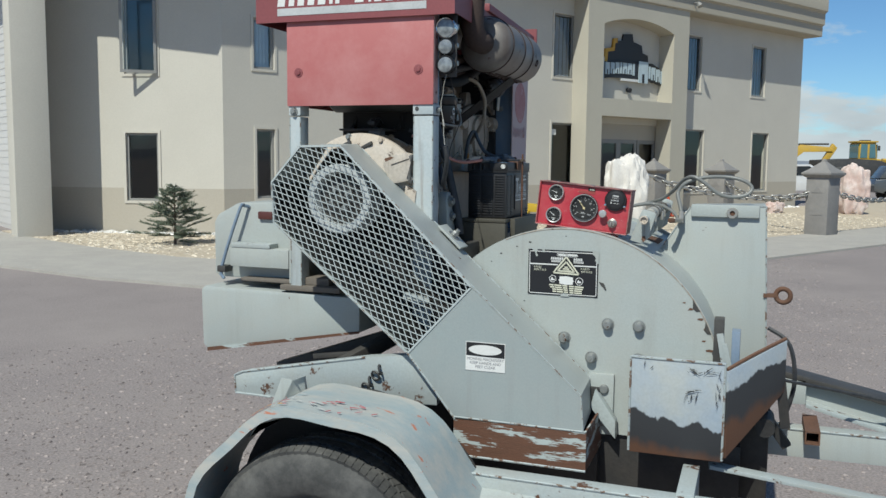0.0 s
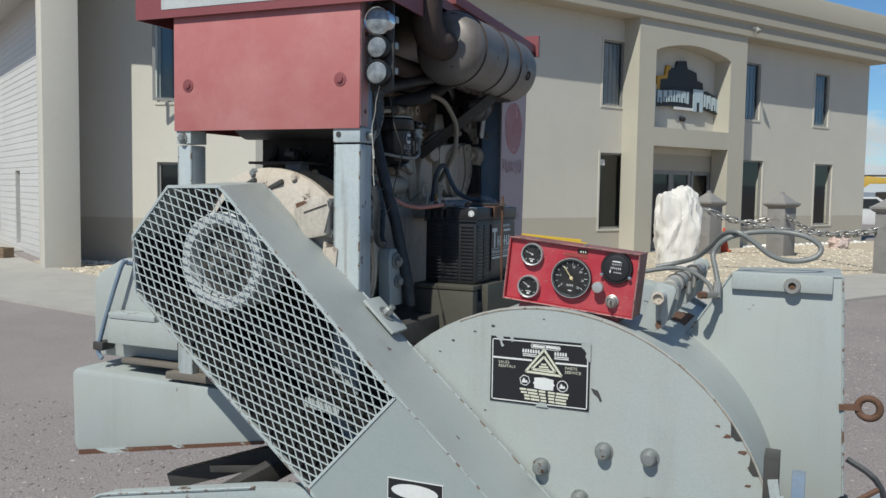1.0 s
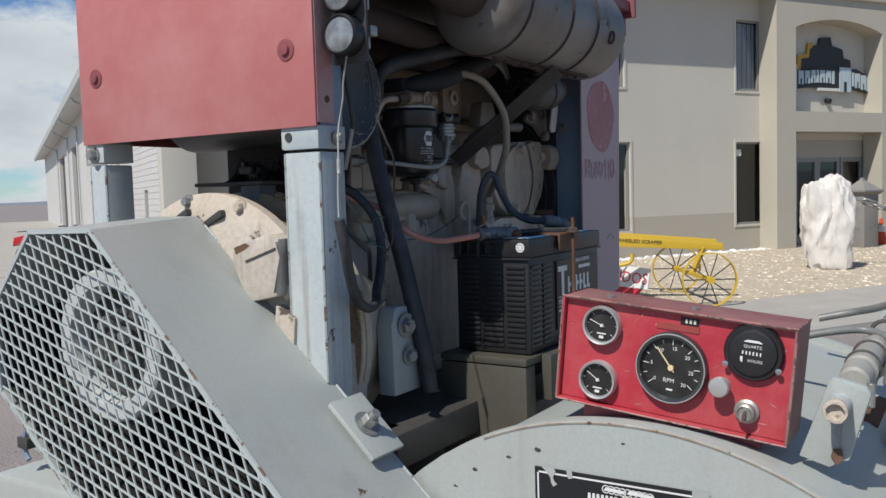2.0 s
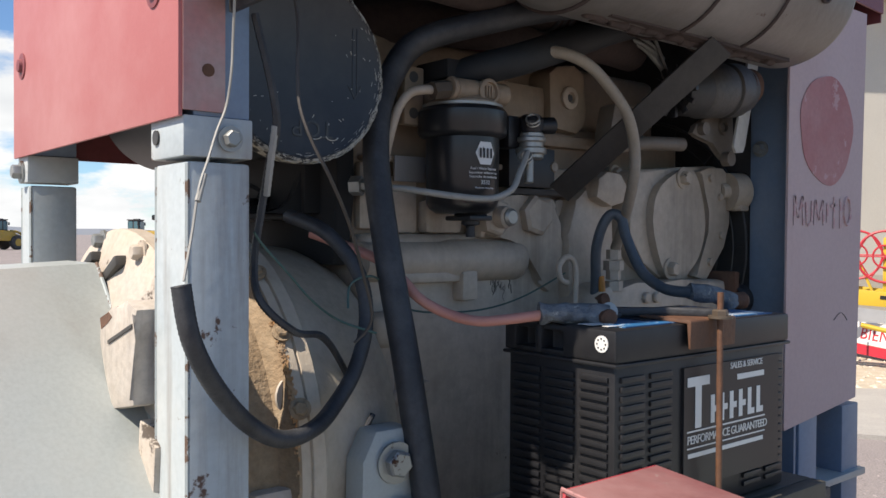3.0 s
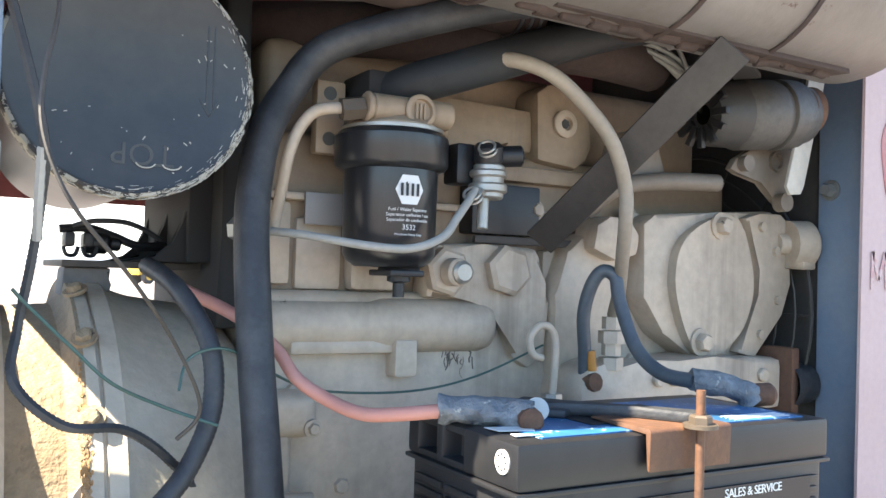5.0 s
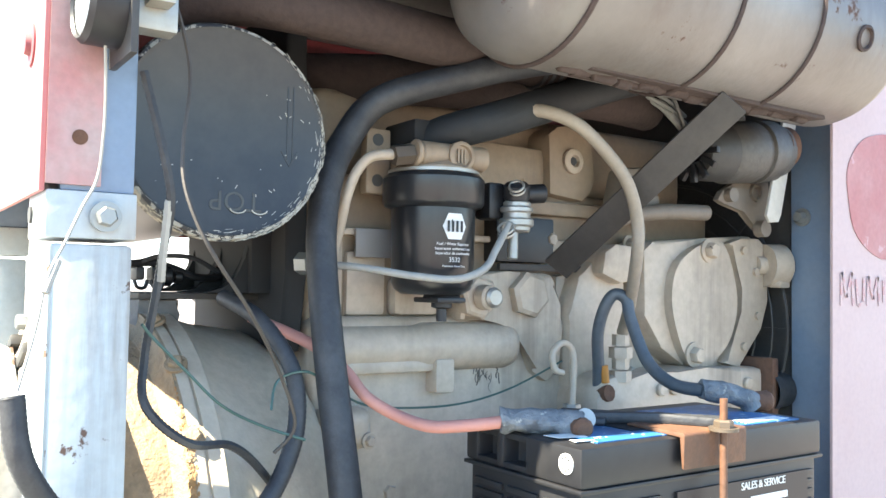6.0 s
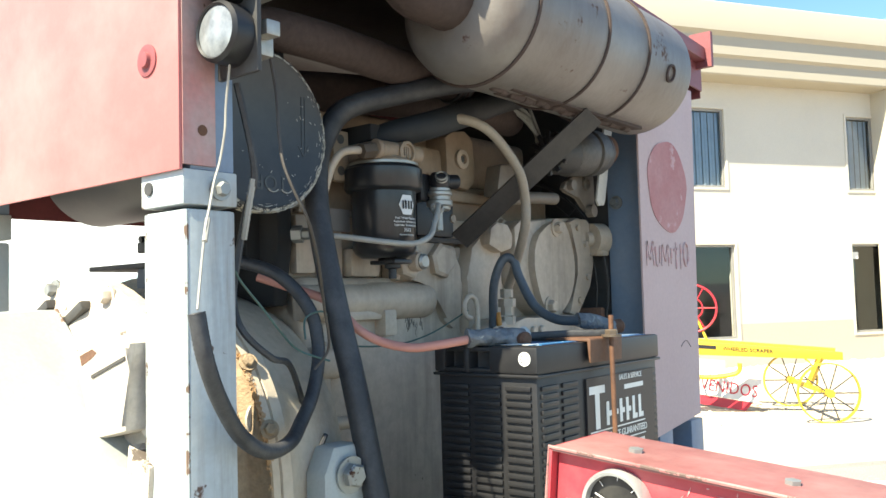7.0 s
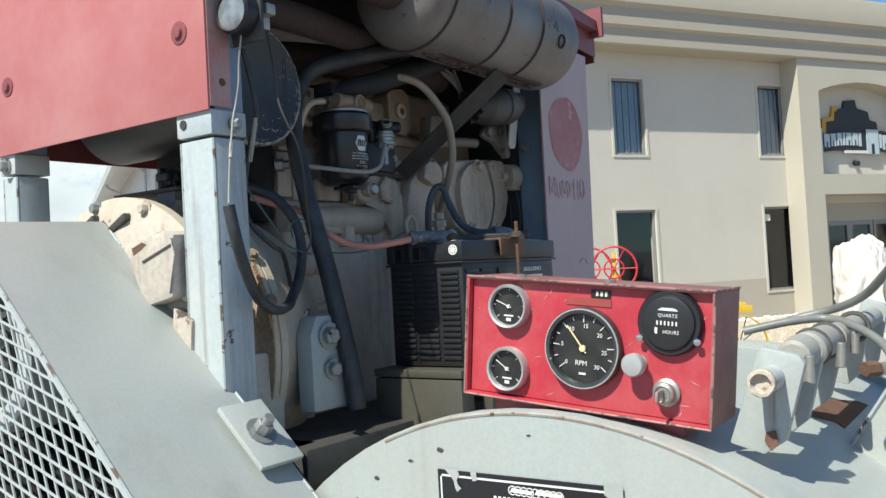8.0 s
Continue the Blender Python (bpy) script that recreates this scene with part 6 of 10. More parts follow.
part("block_rib", box(B(), -0.175, -0.155, 0.33, 0.62, 1.30, 1.335, 0.006), engine_paint, engine)
bm = prism(B(), [(-0.175, y, z) for y, z in ((0.652, 1.56), (0.652, 1.598), (0.665, 1.622), (0.70, 1.630), (0.745, 1.617), (0.80, 1.626), (0.86, 1.630), (0.985, 1.626), (0.985, 1.56))], (0.085, 0, 0), 0.011)
part("pump_flange", bm, engine_paint, engine)
for y, x in ((0.765, -0.09), (0.79, -0.09), (0.945, -0.09)):
    part("bolt", cyl(B(), (x - 0.004, y, 1.605), (x + 0.007, y, 1.605), 0.0085, n=16, c=0.002), engine_paint, engine)

# clutch housing
HX, HZ = -0.30, 1.442
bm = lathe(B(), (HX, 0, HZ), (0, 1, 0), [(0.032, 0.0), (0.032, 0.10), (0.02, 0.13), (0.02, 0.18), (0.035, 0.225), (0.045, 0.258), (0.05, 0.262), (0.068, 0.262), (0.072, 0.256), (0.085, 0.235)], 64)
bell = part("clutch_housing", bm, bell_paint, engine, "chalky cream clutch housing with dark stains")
bm = lathe(B(), (HX, 0, HZ), (0, 1, 0), [(0.085, 0.235), (0.13, 0.237), (0.137, 0.246), (0.140, 0.262), (0.1435, 0.262)], 64)
part("housing_drum", bm, gritty_paint, engine, "gritty sand-caked housing drum, toned darker for sunlight")
bm = lathe(B(), (HX, 0, HZ), (0, 1, 0), [(0.1435, 0.262), (0.1535, 0.262), (0.1545, 0.2585), (0.1565, 0.2585), (0.1575, 0.262), (0.172, 0.262), (0.180, 0.254), (0.205, 0.246), (0.26, 0.238), (0.29, 0.225), (0.31, 0.20)], 64)
part("housing_shell", bm, sand_paint, engine, "dusty tan housing shell, toned lighter for its shade")
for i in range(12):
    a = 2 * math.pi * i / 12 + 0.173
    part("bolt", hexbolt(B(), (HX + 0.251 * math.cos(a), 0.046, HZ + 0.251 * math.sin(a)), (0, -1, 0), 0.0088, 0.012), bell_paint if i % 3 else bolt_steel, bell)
# slanted slots through the face
for x_, z_, w_ in ((-0.270, 1.656, 0.029), (-0.345, 1.664, 0.018)):
    m = Matrix.Translation((x_, 0.029, z_)) @ Matrix.Rotation(-0.47, 4, "Y")
    part("vent_slot", box(B(), -w_, w_, -0.004, 0.012, -0.0065, 0.0065, 0.004, m), dark_steel, bell)
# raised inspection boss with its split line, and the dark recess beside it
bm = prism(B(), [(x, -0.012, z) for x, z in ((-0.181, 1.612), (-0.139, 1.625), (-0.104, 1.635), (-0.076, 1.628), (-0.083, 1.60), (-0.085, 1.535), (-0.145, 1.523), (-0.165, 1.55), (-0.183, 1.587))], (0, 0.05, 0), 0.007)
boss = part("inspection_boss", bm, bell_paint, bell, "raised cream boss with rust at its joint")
part("split_line", bar(B(), (-0.150, -0.0125, 1.590), (-0.083, -0.0125, 1.612), 0.0035, 0.002, up=(0, 1, 0)), dark_steel, boss)
part("rust_smear", prism(B(), [(x, -0.0118, z) for x, z in ((-0.176, 1.612), (-0.150, 1.620), (-0.140, 1.616), (-0.152, 1.609), (-0.172, 1.601))], (0, -0.0006, 0)), rusty_steel, boss)
bm = prism(B(), [(x, 0.0205, z) for x, z in ((-0.250, 1.578), (-0.232, 1.583), (-0.222, 1.570), (-0.206, 1.561), (-0.196, 1.547), (-0.178, 1.540), (-0.182, 1.522), (-0.200, 1.520), (-0.226, 1.545))], (0, -0.0012, 0))
part("dark_recess", bm, dark_steel, bell)
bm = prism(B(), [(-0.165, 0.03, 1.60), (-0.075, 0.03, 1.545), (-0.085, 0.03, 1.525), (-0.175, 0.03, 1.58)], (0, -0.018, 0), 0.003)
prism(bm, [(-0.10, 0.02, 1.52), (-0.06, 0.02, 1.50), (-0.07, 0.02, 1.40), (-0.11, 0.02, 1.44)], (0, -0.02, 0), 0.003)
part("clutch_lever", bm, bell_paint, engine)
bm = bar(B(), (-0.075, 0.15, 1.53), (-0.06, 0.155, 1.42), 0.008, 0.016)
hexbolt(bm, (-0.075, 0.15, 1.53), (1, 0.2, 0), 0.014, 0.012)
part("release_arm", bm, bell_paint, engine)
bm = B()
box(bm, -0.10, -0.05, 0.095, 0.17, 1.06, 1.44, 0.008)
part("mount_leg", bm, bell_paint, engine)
# engine mount plate
bm = prism(B(), [(-0.045, 0.195, 1.335), (-0.045, 0.29, 1.335), (-0.055, 0.285, 1.470), (-0.06, 0.27, 1.490), (-0.06, 0.225, 1.490), (-0.055, 0.205, 1.460)], (0.035, 0, 0), 0.006)
part("mount_plate", bm, grey_paint, engine, "grey engine mount plate")
part("bolt", hexbolt(B(), (-0.018, 0.245, 1.455), (1, -0.1, 0), 0.015, 0.012), bolt_steel, engine)
part("bolt", hexbolt(B(), (-0.012, 0.245, 1.40), (1, -0.1, 0), 0.012, 0.010), bolt_steel, engine)
# frame under the engine
bm = B()
box(bm, -0.16, 0.06, 0.10, 1.05, 1.24, 1.30, 0.004)
box(bm, -0.56, -0.16, 0.10, 1.30, 1.06, 1.12, 0.004)
box(bm, -0.05, 0.03, 0.07, 0.16, 0.95, 1.30, 0.004)
part("engine_frame", bm, dark_steel, machine)

# water pump / timing cover
pts = [(0.776, 1.70), (0.774, 1.790), (0.792, 1.803), (0.90, 1.812), (1.004, 1.820), (1.026, 1.808), (1.030, 1.720), (1.014, 1.676), (0.958, 1.618), (0.92, 1.618), (0.86, 1.626), (0.81, 1.655)]
bm = prism(B(), [(-0.21, y, z) for y, z in pts], (0.083, 0, 0), 0.007)
tc_ = part("timing_cover", bm, engine_paint, engine)
bm = prism(B(), [(-0.128, y, z) for y, z in ((0.936, 1.806), (0.962, 1.814), (1.004, 1.815), (1.022, 1.803), (1.026, 1.722), (1.010, 1.680), (0.957, 1.624), (0.925, 1.632), (0.948, 1.664), (0.966, 1.704), (0.968, 1.74), (0.955, 1.775))], (0.017, 0, 0), 0.004)
part("cover_strip", bm, engine_paint, tc_)
outline = smooth_line([(0, 0.833, 1.778), (0, 0.865, 1.797), (0, 0.903, 1.807), (0, 0.927, 1.803), (0, 0.944, 1.77), (0, 0.955, 1.726), (0, 0.950, 1.69), (0, 0.930, 1.655), (0, 0.886, 1.627), (0, 0.855, 1.633), (0, 0.833, 1.660), (0, 0.815, 1.712), (0, 0.818, 1.753), (0, 0.833, 1.778)], 4)[:-1]
bm = prism(B(), [(-0.128, p.y, p.z) for p in outline], (0.015, 0, 0), 0.003)
part("access_plate", bm, engine_paint, tc_)
for y, z in ((0.890, 1.793), (0.858, 1.646)):
    part("bolt", hexbolt(B(), (-0.113, y, z), XP, 0.0115, 0.012), engine_paint, tc_)
for y, z in ((0.965, 1.796), (0.993, 1.765), (0.998, 1.70), (0.965, 1.655)):
    part("bolt", cyl(B(), (-0.112, y, z), (-0.106, y, z), 0.006, n=10), engine_paint, tc_)
bm = lathe(B(), (-0.115, 1.0, 1.775), (0.3, 1, 0), [(0, 0.0), (0, 0.014), (0.014, 0.014), (0.014, 0.032), (0.044, 0.033), (0.05, 0.027), (0.05, 0)], 24)
box(bm, -0.10, -0.083, 1.015, 1.04, 1.742, 1.752, 0.003)
part("filler_cap", bm, engine_paint, engine)
bm = B()
box(bm, -0.16, -0.075, 0.985, 1.0, 1.555, 1.64, 0.004)
part("rust_bracket", bm, rusty_steel, engine, "rust-brown bracket")
bm = lathe(B(), (-0.10, 0.99, 1.59), (0, 1, 0), [(0.0, 0.034), (0.012, 0.034), (0.014, 0.026), (0.05, 0.027), (0.052, 0)], 24)
part("hose_end", bm, hose_rubber, engine)

# alternator and brackets
bracket_paint = material("oil_darkened_tan_enamel", (0.20, 0.165, 0.13), 0.55, col2=(0.15, 0.12, 0.095), big=9, grain=0.25, gscale=70, bump=0.3, bscale=30, dust=(0.26, 0.215, 0.165), dust_amount=0.4, dust_scale=12)
alt = thing("alternator", (-0.06, 0.85, 1.86), "dusty aluminium alternator with a black finned end", "alternator")
AO, AD = (-0.072, 0.812, 1.920), (0.12, 1, 0.10)
bm = lathe(B(), AO, AD, [(0, 0.012), (0.0, 0.032), (0.012, 0.038), (0.045, 0.040)], 32)
part("fan_end", bm, dark_steel, alt)
bm = lathe(B(), AO, AD, [(0.045, 0.040), (0.050, 0.043), (0.098, 0.043), (0.100, 0.040), (0.106, 0.040), (0.108, 0.044), (0.135, 0.043), (0.14, 0.040), (0.155, 0.036), (0.157, 0.02)], 32)
part("body", bm, cast_alu, alt)
for i in range(12):
    a = 2 * math.pi * i / 12
    bm = box(B(), 0.016, 0.04, -0.006, 0.001, -0.004, 0.004, 0.001, Matrix.Translation(AO) @ Matrix.Rotation(a, 4, "Y"))
    part("fin", bm, black_plastic, alt)
part("pulley", lathe(B(), (-0.046, 0.953, 1.938), AD, [(0, 0.012), (0, 0.03), (0.008, 0.026), (0.016, 0.03), (0.016, 0.01)], 24), rusty_steel, alt)
bm = prism(B(), [(-0.05, 0.972, 1.99), (-0.05, 1.004, 1.995), (-0.05, 0.963, 1.845), (-0.05, 0.957, 1.834), (-0.05, 0.937, 1.832), (-0.05, 0.93, 1.842)], (0.005, 0, 0), 0.0015)
part("adjusting_arm", bm, material("cream_bracket_paint", (0.55, 0.51, 0.44), 0.5, big=10, grain=0.2), engine, "pale cream alternator arm")
bm = prism(B(), [(-0.093, y, z) for y, z in ((0.872, 1.862), (0.882, 1.876), (0.905, 1.888), (0.986, 1.905), (0.990, 1.838), (0.960, 1.824), (0.948, 1.834), (0.930, 1.852), (0.885, 1.858))], (0.011, 0, 0), 0.003)
lathe(bm, (-0.083, 0.954, 1.878), XP, [(0, 0.013), (0.006, 0.013), (0.006, 0.009), (-0.002, 0.008)], 18)
lathe(bm, (-0.083, 0.893, 1.870), XP, [(0, 0.010), (0.012, 0.010), (0.012, 0)], 16)
lathe(bm, (-0.083, 0.962, 1.826), XP, [(0, 0.012), (0.014, 0.012), (0.014, 0)], 16)
part("alternator_bracket", bm, bracket_paint, engine)
bm = tube(B(), [(-0.15, 0.70, 1.80), (-0.13, 0.73, 1.83), (-0.115, 0.79, 1.842), (-0.10, 0.87, 1.845)], 0.011, 12, 6)
prism(bm, [(-0.16, 0.72, 1.84), (-0.16, 0.735, 1.90), (-0.16, 0.79, 1.905), (-0.16, 0.81, 1.85)], (0.035, 0, 0), 0.01)
part("support_arm", bm, bracket_paint, engine)

# fuel filter
oily_rust_nut = material("oily_brown_nut", (0.13, 0.10, 0.075), 0.5, 0.4, big=40)
filt = thing("fuel_filter", (-0.118, 0.412, 1.69), "black spin-on fuel filter with white printing", "fuel filter")
FX, FY = -0.118, 0.4225
bm = lathe(B(), (FX, FY, 1.69), (0, 0, 1), [(0.036, 0.0), (0.036, 0.034), (0.042, 0.043), (0.049, 0.0465), (0.131, 0.0475), (0.134, 0.055), (0.138, 0.0575), (0.164, 0.0575), (0.169, 0.053), (0.17, 0)], 48)
part("canister", bm, filter_black, filt)
bm = lathe(B(), (FX, FY, 1.86), (0, 0, 1), [(0, 0.052), (0.0035, 0.052), (0.0035, 0)], 32)
part("gasket", bm, zinc, filt)
bm = lathe(B(), (FX + 0.005, FY + 0.01, 1.69), (0, 0, 1), [(0.037, 0.020), (0.032, 0.022), (0.030, 0.012), (0.022, 0.012), (0.020, 0.006), (0.006, 0.006), (0.006, 0)], 18)
box(bm, FX - 0.02, FX + 0.03, FY - 0.012, FY + 0.026, 1.717, 1.723, 0.002)
part("drain_valve", bm, black_plastic, filt)
# print follows the can: hexagon mark, bars and number
an = -0.06
rx, ry = math.cos(an), math.sin(an)
cx, cy = FX + 0.0478 * rx, FY + 0.0478 * ry
rt_, up_ = V((-ry, rx, 0)), V((0, 0, 1))
pc = V((cx, cy, 1.80))
bm = B()
prism(bm, [pc + rt_ * a + up_ * b for a, b in ((-0.0145, 0.0), (-0.008, 0.014), (0.008, 0.014), (0.0145, 0.0), (0.008, -0.014), (-0.008, -0.014))], V((rx, ry, 0)) * 0.0008)
for i, (words, size) in enumerate((("Fuel / Water Separator", 0.0044), ("Separateur carburant / eau", 0.0042), ("Separador de combustible", 0.0042), ("3532", 0.0072), ("Maximum Heavy Duty", 0.0032))):
    text_mesh(bm, words, pc + up_ * (-0.0205, -0.0255, -0.0305, -0.0385, -0.044)[i], rt_, up_, size, 0.0002, 1.0, "CENTER")
for v in bm.verts:
    d = v.co - pc
    a, h = d.dot(rt_) / 0.0478, d.dot(V((rx, ry, 0)))
    v.co = V((FX, FY, v.co.z)) + V((math.cos(an + a), math.sin(an + a), 0)) * (0.0478 + h)
part("print", bm, white_ink, filt)
bm = B()
for a in (-0.0085, -0.003, 0.0025, 0.008):
    bar(bm, pc + rt_ * a + up_ * -0.006 + V((rx, ry, 0)) * 0.001, pc + rt_ * a + up_ * 0.006 + V((rx, ry, 0)) * 0.001, 0.0026, 0.0006, up=(rx, ry, 0))
part("mark", bm, dark_ink, filt)
bm = lathe(B(), (FX, FY, 1.8635), (0, 0, 1), [(0, 0.046), (0.003, 0.046), (0.007, 0.040), (0.012, 0.034), (0.012, 0)], 32)
cyl(bm, (-0.094, 0.380, 1.879), (-0.094, 0.386, 1.879), 0.0150, n=24, c=0.002)
cyl(bm, (-0.094, 0.385, 1.879), (-0.096, 0.476, 1.880), 0.0140, 0.0145, 24, 0.003)
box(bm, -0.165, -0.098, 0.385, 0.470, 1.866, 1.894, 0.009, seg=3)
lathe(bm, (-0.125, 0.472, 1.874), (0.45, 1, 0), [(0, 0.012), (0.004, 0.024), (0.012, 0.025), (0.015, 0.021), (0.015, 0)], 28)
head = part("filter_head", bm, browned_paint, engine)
bm = cyl(B(), (-0.096, 0.380, 1.878), (-0.099, 0.358, 1.874), 0.0115, n=6)
part("pipe_nut", bm, oily_rust_nut, head)
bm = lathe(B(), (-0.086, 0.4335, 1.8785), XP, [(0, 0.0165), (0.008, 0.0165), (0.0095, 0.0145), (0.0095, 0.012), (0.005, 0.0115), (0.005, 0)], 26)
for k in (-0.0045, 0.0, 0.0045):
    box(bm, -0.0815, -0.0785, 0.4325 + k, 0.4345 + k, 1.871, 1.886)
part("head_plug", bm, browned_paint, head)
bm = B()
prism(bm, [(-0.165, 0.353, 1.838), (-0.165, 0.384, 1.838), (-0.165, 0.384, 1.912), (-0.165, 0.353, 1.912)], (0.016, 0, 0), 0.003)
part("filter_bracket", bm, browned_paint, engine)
for z in (1.899, 1.853):
    part("bolt_hole", cyl(B(), (-0.151, 0.367, z), (-0.1484, 0.367, z), 0.007, n=16), dark_steel, engine)
bm = box(B(), -0.18, -0.112, 0.392, 0.446, 1.896, 1.922, 0.006)
part("bleed_box", bm, inner_black, engine)

# lift pump valve at the filter's side
bm = B()
cyl(bm, (-0.095, 0.524, 1.800), (-0.095, 0.525, 1.836), 0.0165, n=20, c=0.002)
cyl(bm, (-0.095, 0.524, 1.806), (-0.095, 0.524, 1.816), 0.0205, n=20, c=0.002)
cyl(bm, (-0.095, 0.524, 1.822), (-0.095, 0.524, 1.830), 0.0195, n=20, c=0.002)
cyl(bm, (-0.090, 0.515, 1.768), (-0.092, 0.517, 1.80), 0.0062, n=14, c=0.001)
cyl(bm, (-0.078, 0.497, 1.801), (-0.095, 0.520, 1.809), 0.0065, n=12)
valve = part("lift_valve", bm, zinc, engine, "zinc-plated fuel valve")
bm = B()
cyl(bm, (-0.095, 0.524, 1.836), (-0.090, 0.520, 1.858), 0.0155, n=18, c=0.004)
cyl(bm, (-0.098, 0.538, 1.846), (-0.088, 0.562, 1.848), 0.0115, n=14, c=0.002)
box(bm, -0.135, -0.105, 0.492, 0.517, 1.815, 1.858, 0.005)
part("valve_cap", bm, black_plastic, engine)
for p in ((-0.082, 0.514, 1.850), (-0.076, 0.494, 1.800)):
    for k in (-0.003, 0.003):
        part("hose_clip", ring(B(), V(p) + V((0.3, -0.5, 0.6)) * k, (0.5, -0.6, 0.6), 0.0085, 0.0016, 18, 6), zinc, engine)

# hoses, pipes and wires
faded_cable = material("faded_blue_grey_cable", (0.055, 0.072, 0.088), 0.5, col2=(0.085, 0.10, 0.115), big=18, grain=0.2, bump=0.15, dust=(0.15, 0.15, 0.145), dust_amount=0.4, dust_scale=14)
def hose(name, pts, r, mat, parent, label="", **kw):
    return part(name, tube(B(), pts, r, **kw), mat, parent, label)


hose("fuel_pipe", [(-0.10, 0.362, 1.876), (-0.115, 0.34, 1.873), (-0.122, 0.326, 1.856), (-0.126, 0.318, 1.832), (-0.135, 0.315, 1.80), (-0.15, 0.312, 1.755)], 0.0058, engine_paint, engine, "tan fuel pipe")
hose("fuel_hose", [(-0.15, 0.285, 1.757), (-0.115, 0.325, 1.754), (-0.07, 0.372, 1.745), (-0.05, 0.41, 1.743), (-0.05, 0.445, 1.755), (-0.06, 0.468, 1.777), (-0.075, 0.497, 1.806)], 0.0042, pale_wire, engine, "grey rubber fuel hose")
part("union_nut", lathe(B(), (-0.15, 0.275, 1.757), (1, 0.6, 0), [(0, 0.012), (0.014, 0.012), (0.014, 0.008), (0.024, 0.008), (0.024, 0)], 6), bolt_steel, engine)
hose("breather_hose", [(-0.06, 0.49, 1.935), (-0.03, 0.515, 1.93), (-0.014, 0.55, 1.915), (-0.008, 0.594, 1.881), (-0.006, 0.618, 1.852), (-0.014, 0.64, 1.815), (-0.018, 0.645, 1.784), (-0.039, 0.661, 1.748), (-0.072, 0.687, 1.71), (-0.094, 0.699, 1.68)], 0.0076, material("beige_hose", (0.32, 0.27, 0.21), 0.6, col2=(0.26, 0.215, 0.165), big=14, grain=0.2, bump=0.1), engine, "beige painted breather hose", n=12)
bm = B()
for z, r in ((1.678, 0.011), (1.662, 0.015), (1.648, 0.011), (1.632, 0.014)):
    lathe(bm, (-0.097, 0.699, z - 0.014), (0, 0, 1), [(0, 0), (0, r), (0.014, r), (0.014, 0)], 6)
part("pipe_union", bm, engine_paint, engine)
hose("battery_cable", [(-0.105, 0.668, 1.61), (-0.10, 0.663, 1.64), (-0.09, 0.652, 1.68), (-0.08, 0.653, 1.712), (-0.07, 0.660, 1.729), (-0.06, 0.670, 1.723), (-0.05, 0.668, 1.698), (-0.02, 0.665, 1.650), (0.02, 0.663, 1.628), (0.062, 0.666, 1.625)], 0.0075, faded_cable, engine, "black battery cable", n=12)
bm = B()
cyl(bm, (-0.10, 0.668, 1.604), (-0.086, 0.669, 1.606), 0.0105, n=10)
part("cable_lug", bm, rusty_steel, engine)
hose("wire_sleeve", [(-0.093, 0.669, 1.618), (-0.094, 0.667, 1.640)], 0.005, material("orange_sleeve", (0.5, 0.2, 0.03), 0.5, big=20), engine, "orange wire sleeve")
hose("dipstick_tube", [(-0.105, 0.623, 1.59), (-0.105, 0.626, 1.64), (-0.105, 0.621, 1.662), (-0.105, 0.605, 1.668), (-0.105, 0.591, 1.655), (-0.105, 0.595, 1.637), (-0.105, 0.608, 1.632)], 0.0042, engine_paint, engine, "curled tan pipe")
part("pipe_nut", lathe(B(), (-0.105, 0.623, 1.565), (0, 0, 1), [(0, 0.018), (0.006, 0.018), (0.008, 0.011), (0.028, 0.011), (0.028, 0)], 6), zinc, engine)
hose("starter_cable", [(-0.17, 0.23, 1.70), (-0.13, 0.262, 1.682), (-0.093, 0.277, 1.668), (-0.078, 0.297, 1.647), (-0.058, 0.308, 1.625), (-0.035, 0.328, 1.609), (0.0, 0.343, 1.602), (0.03, 0.36, 1.605), (0.065, 0.391, 1.612)], 0.006, salmon, engine, "faded salmon-red starter cable", n=12)
hose("flat_hose", [(0.005, 0.66, 2.0), (-0.02, 0.53, 1.99), (-0.075, 0.42, 1.962), (-0.12, 0.35, 1.935), (-0.127, 0.315, 1.89), (-0.118, 0.292, 1.85), (-0.107, 0.280, 1.804), (-0.092, 0.273, 1.754), (-0.065, 0.271, 1.659), (-0.039, 0.272, 1.571), (-0.020, 0.274, 1.49), (0.0, 0.276, 1.40), (0.01, 0.276, 1.33)], 0.0158, hose_rubber, engine, "wide flattened black hose", n=14)
hose("loom", [(0.057, -0.023, 1.657), (0.060, -0.016, 1.614), (0.046, 0.010, 1.572), (0.024, 0.052, 1.530), (0.016, 0.091, 1.509), (0.0, 0.135, 1.511), (-0.03, 0.178, 1.525), (-0.047, 0.213, 1.556), (-0.06, 0.235, 1.603), (-0.075, 0.235, 1.655), (-0.11, 0.215, 1.70), (-0.17, 0.20, 1.72)], 0.0082, hose_rubber, engine, "black wrapped wiring loom", n=10, k=22, ridges=0.05)
hose("lamp_wire", [(0.045, 0.03, 1.925), (0.027, 0.036, 1.87), (0.024, 0.036, 1.84), (0.018, 0.034, 1.81), (0.023, 0.023, 1.787), (0.032, 0.011, 1.761), (0.041, -0.001, 1.736), (0.044, -0.008, 1.70), (0.053, -0.019, 1.66)], 0.0013, pale_wire, engine, "thin white lamp wire", n=6)
part("wire_splice", cyl(B(), (0.036, 0.006, 1.748), (0.043, -0.003, 1.725), 0.0028, n=8), pale_wire, engine)
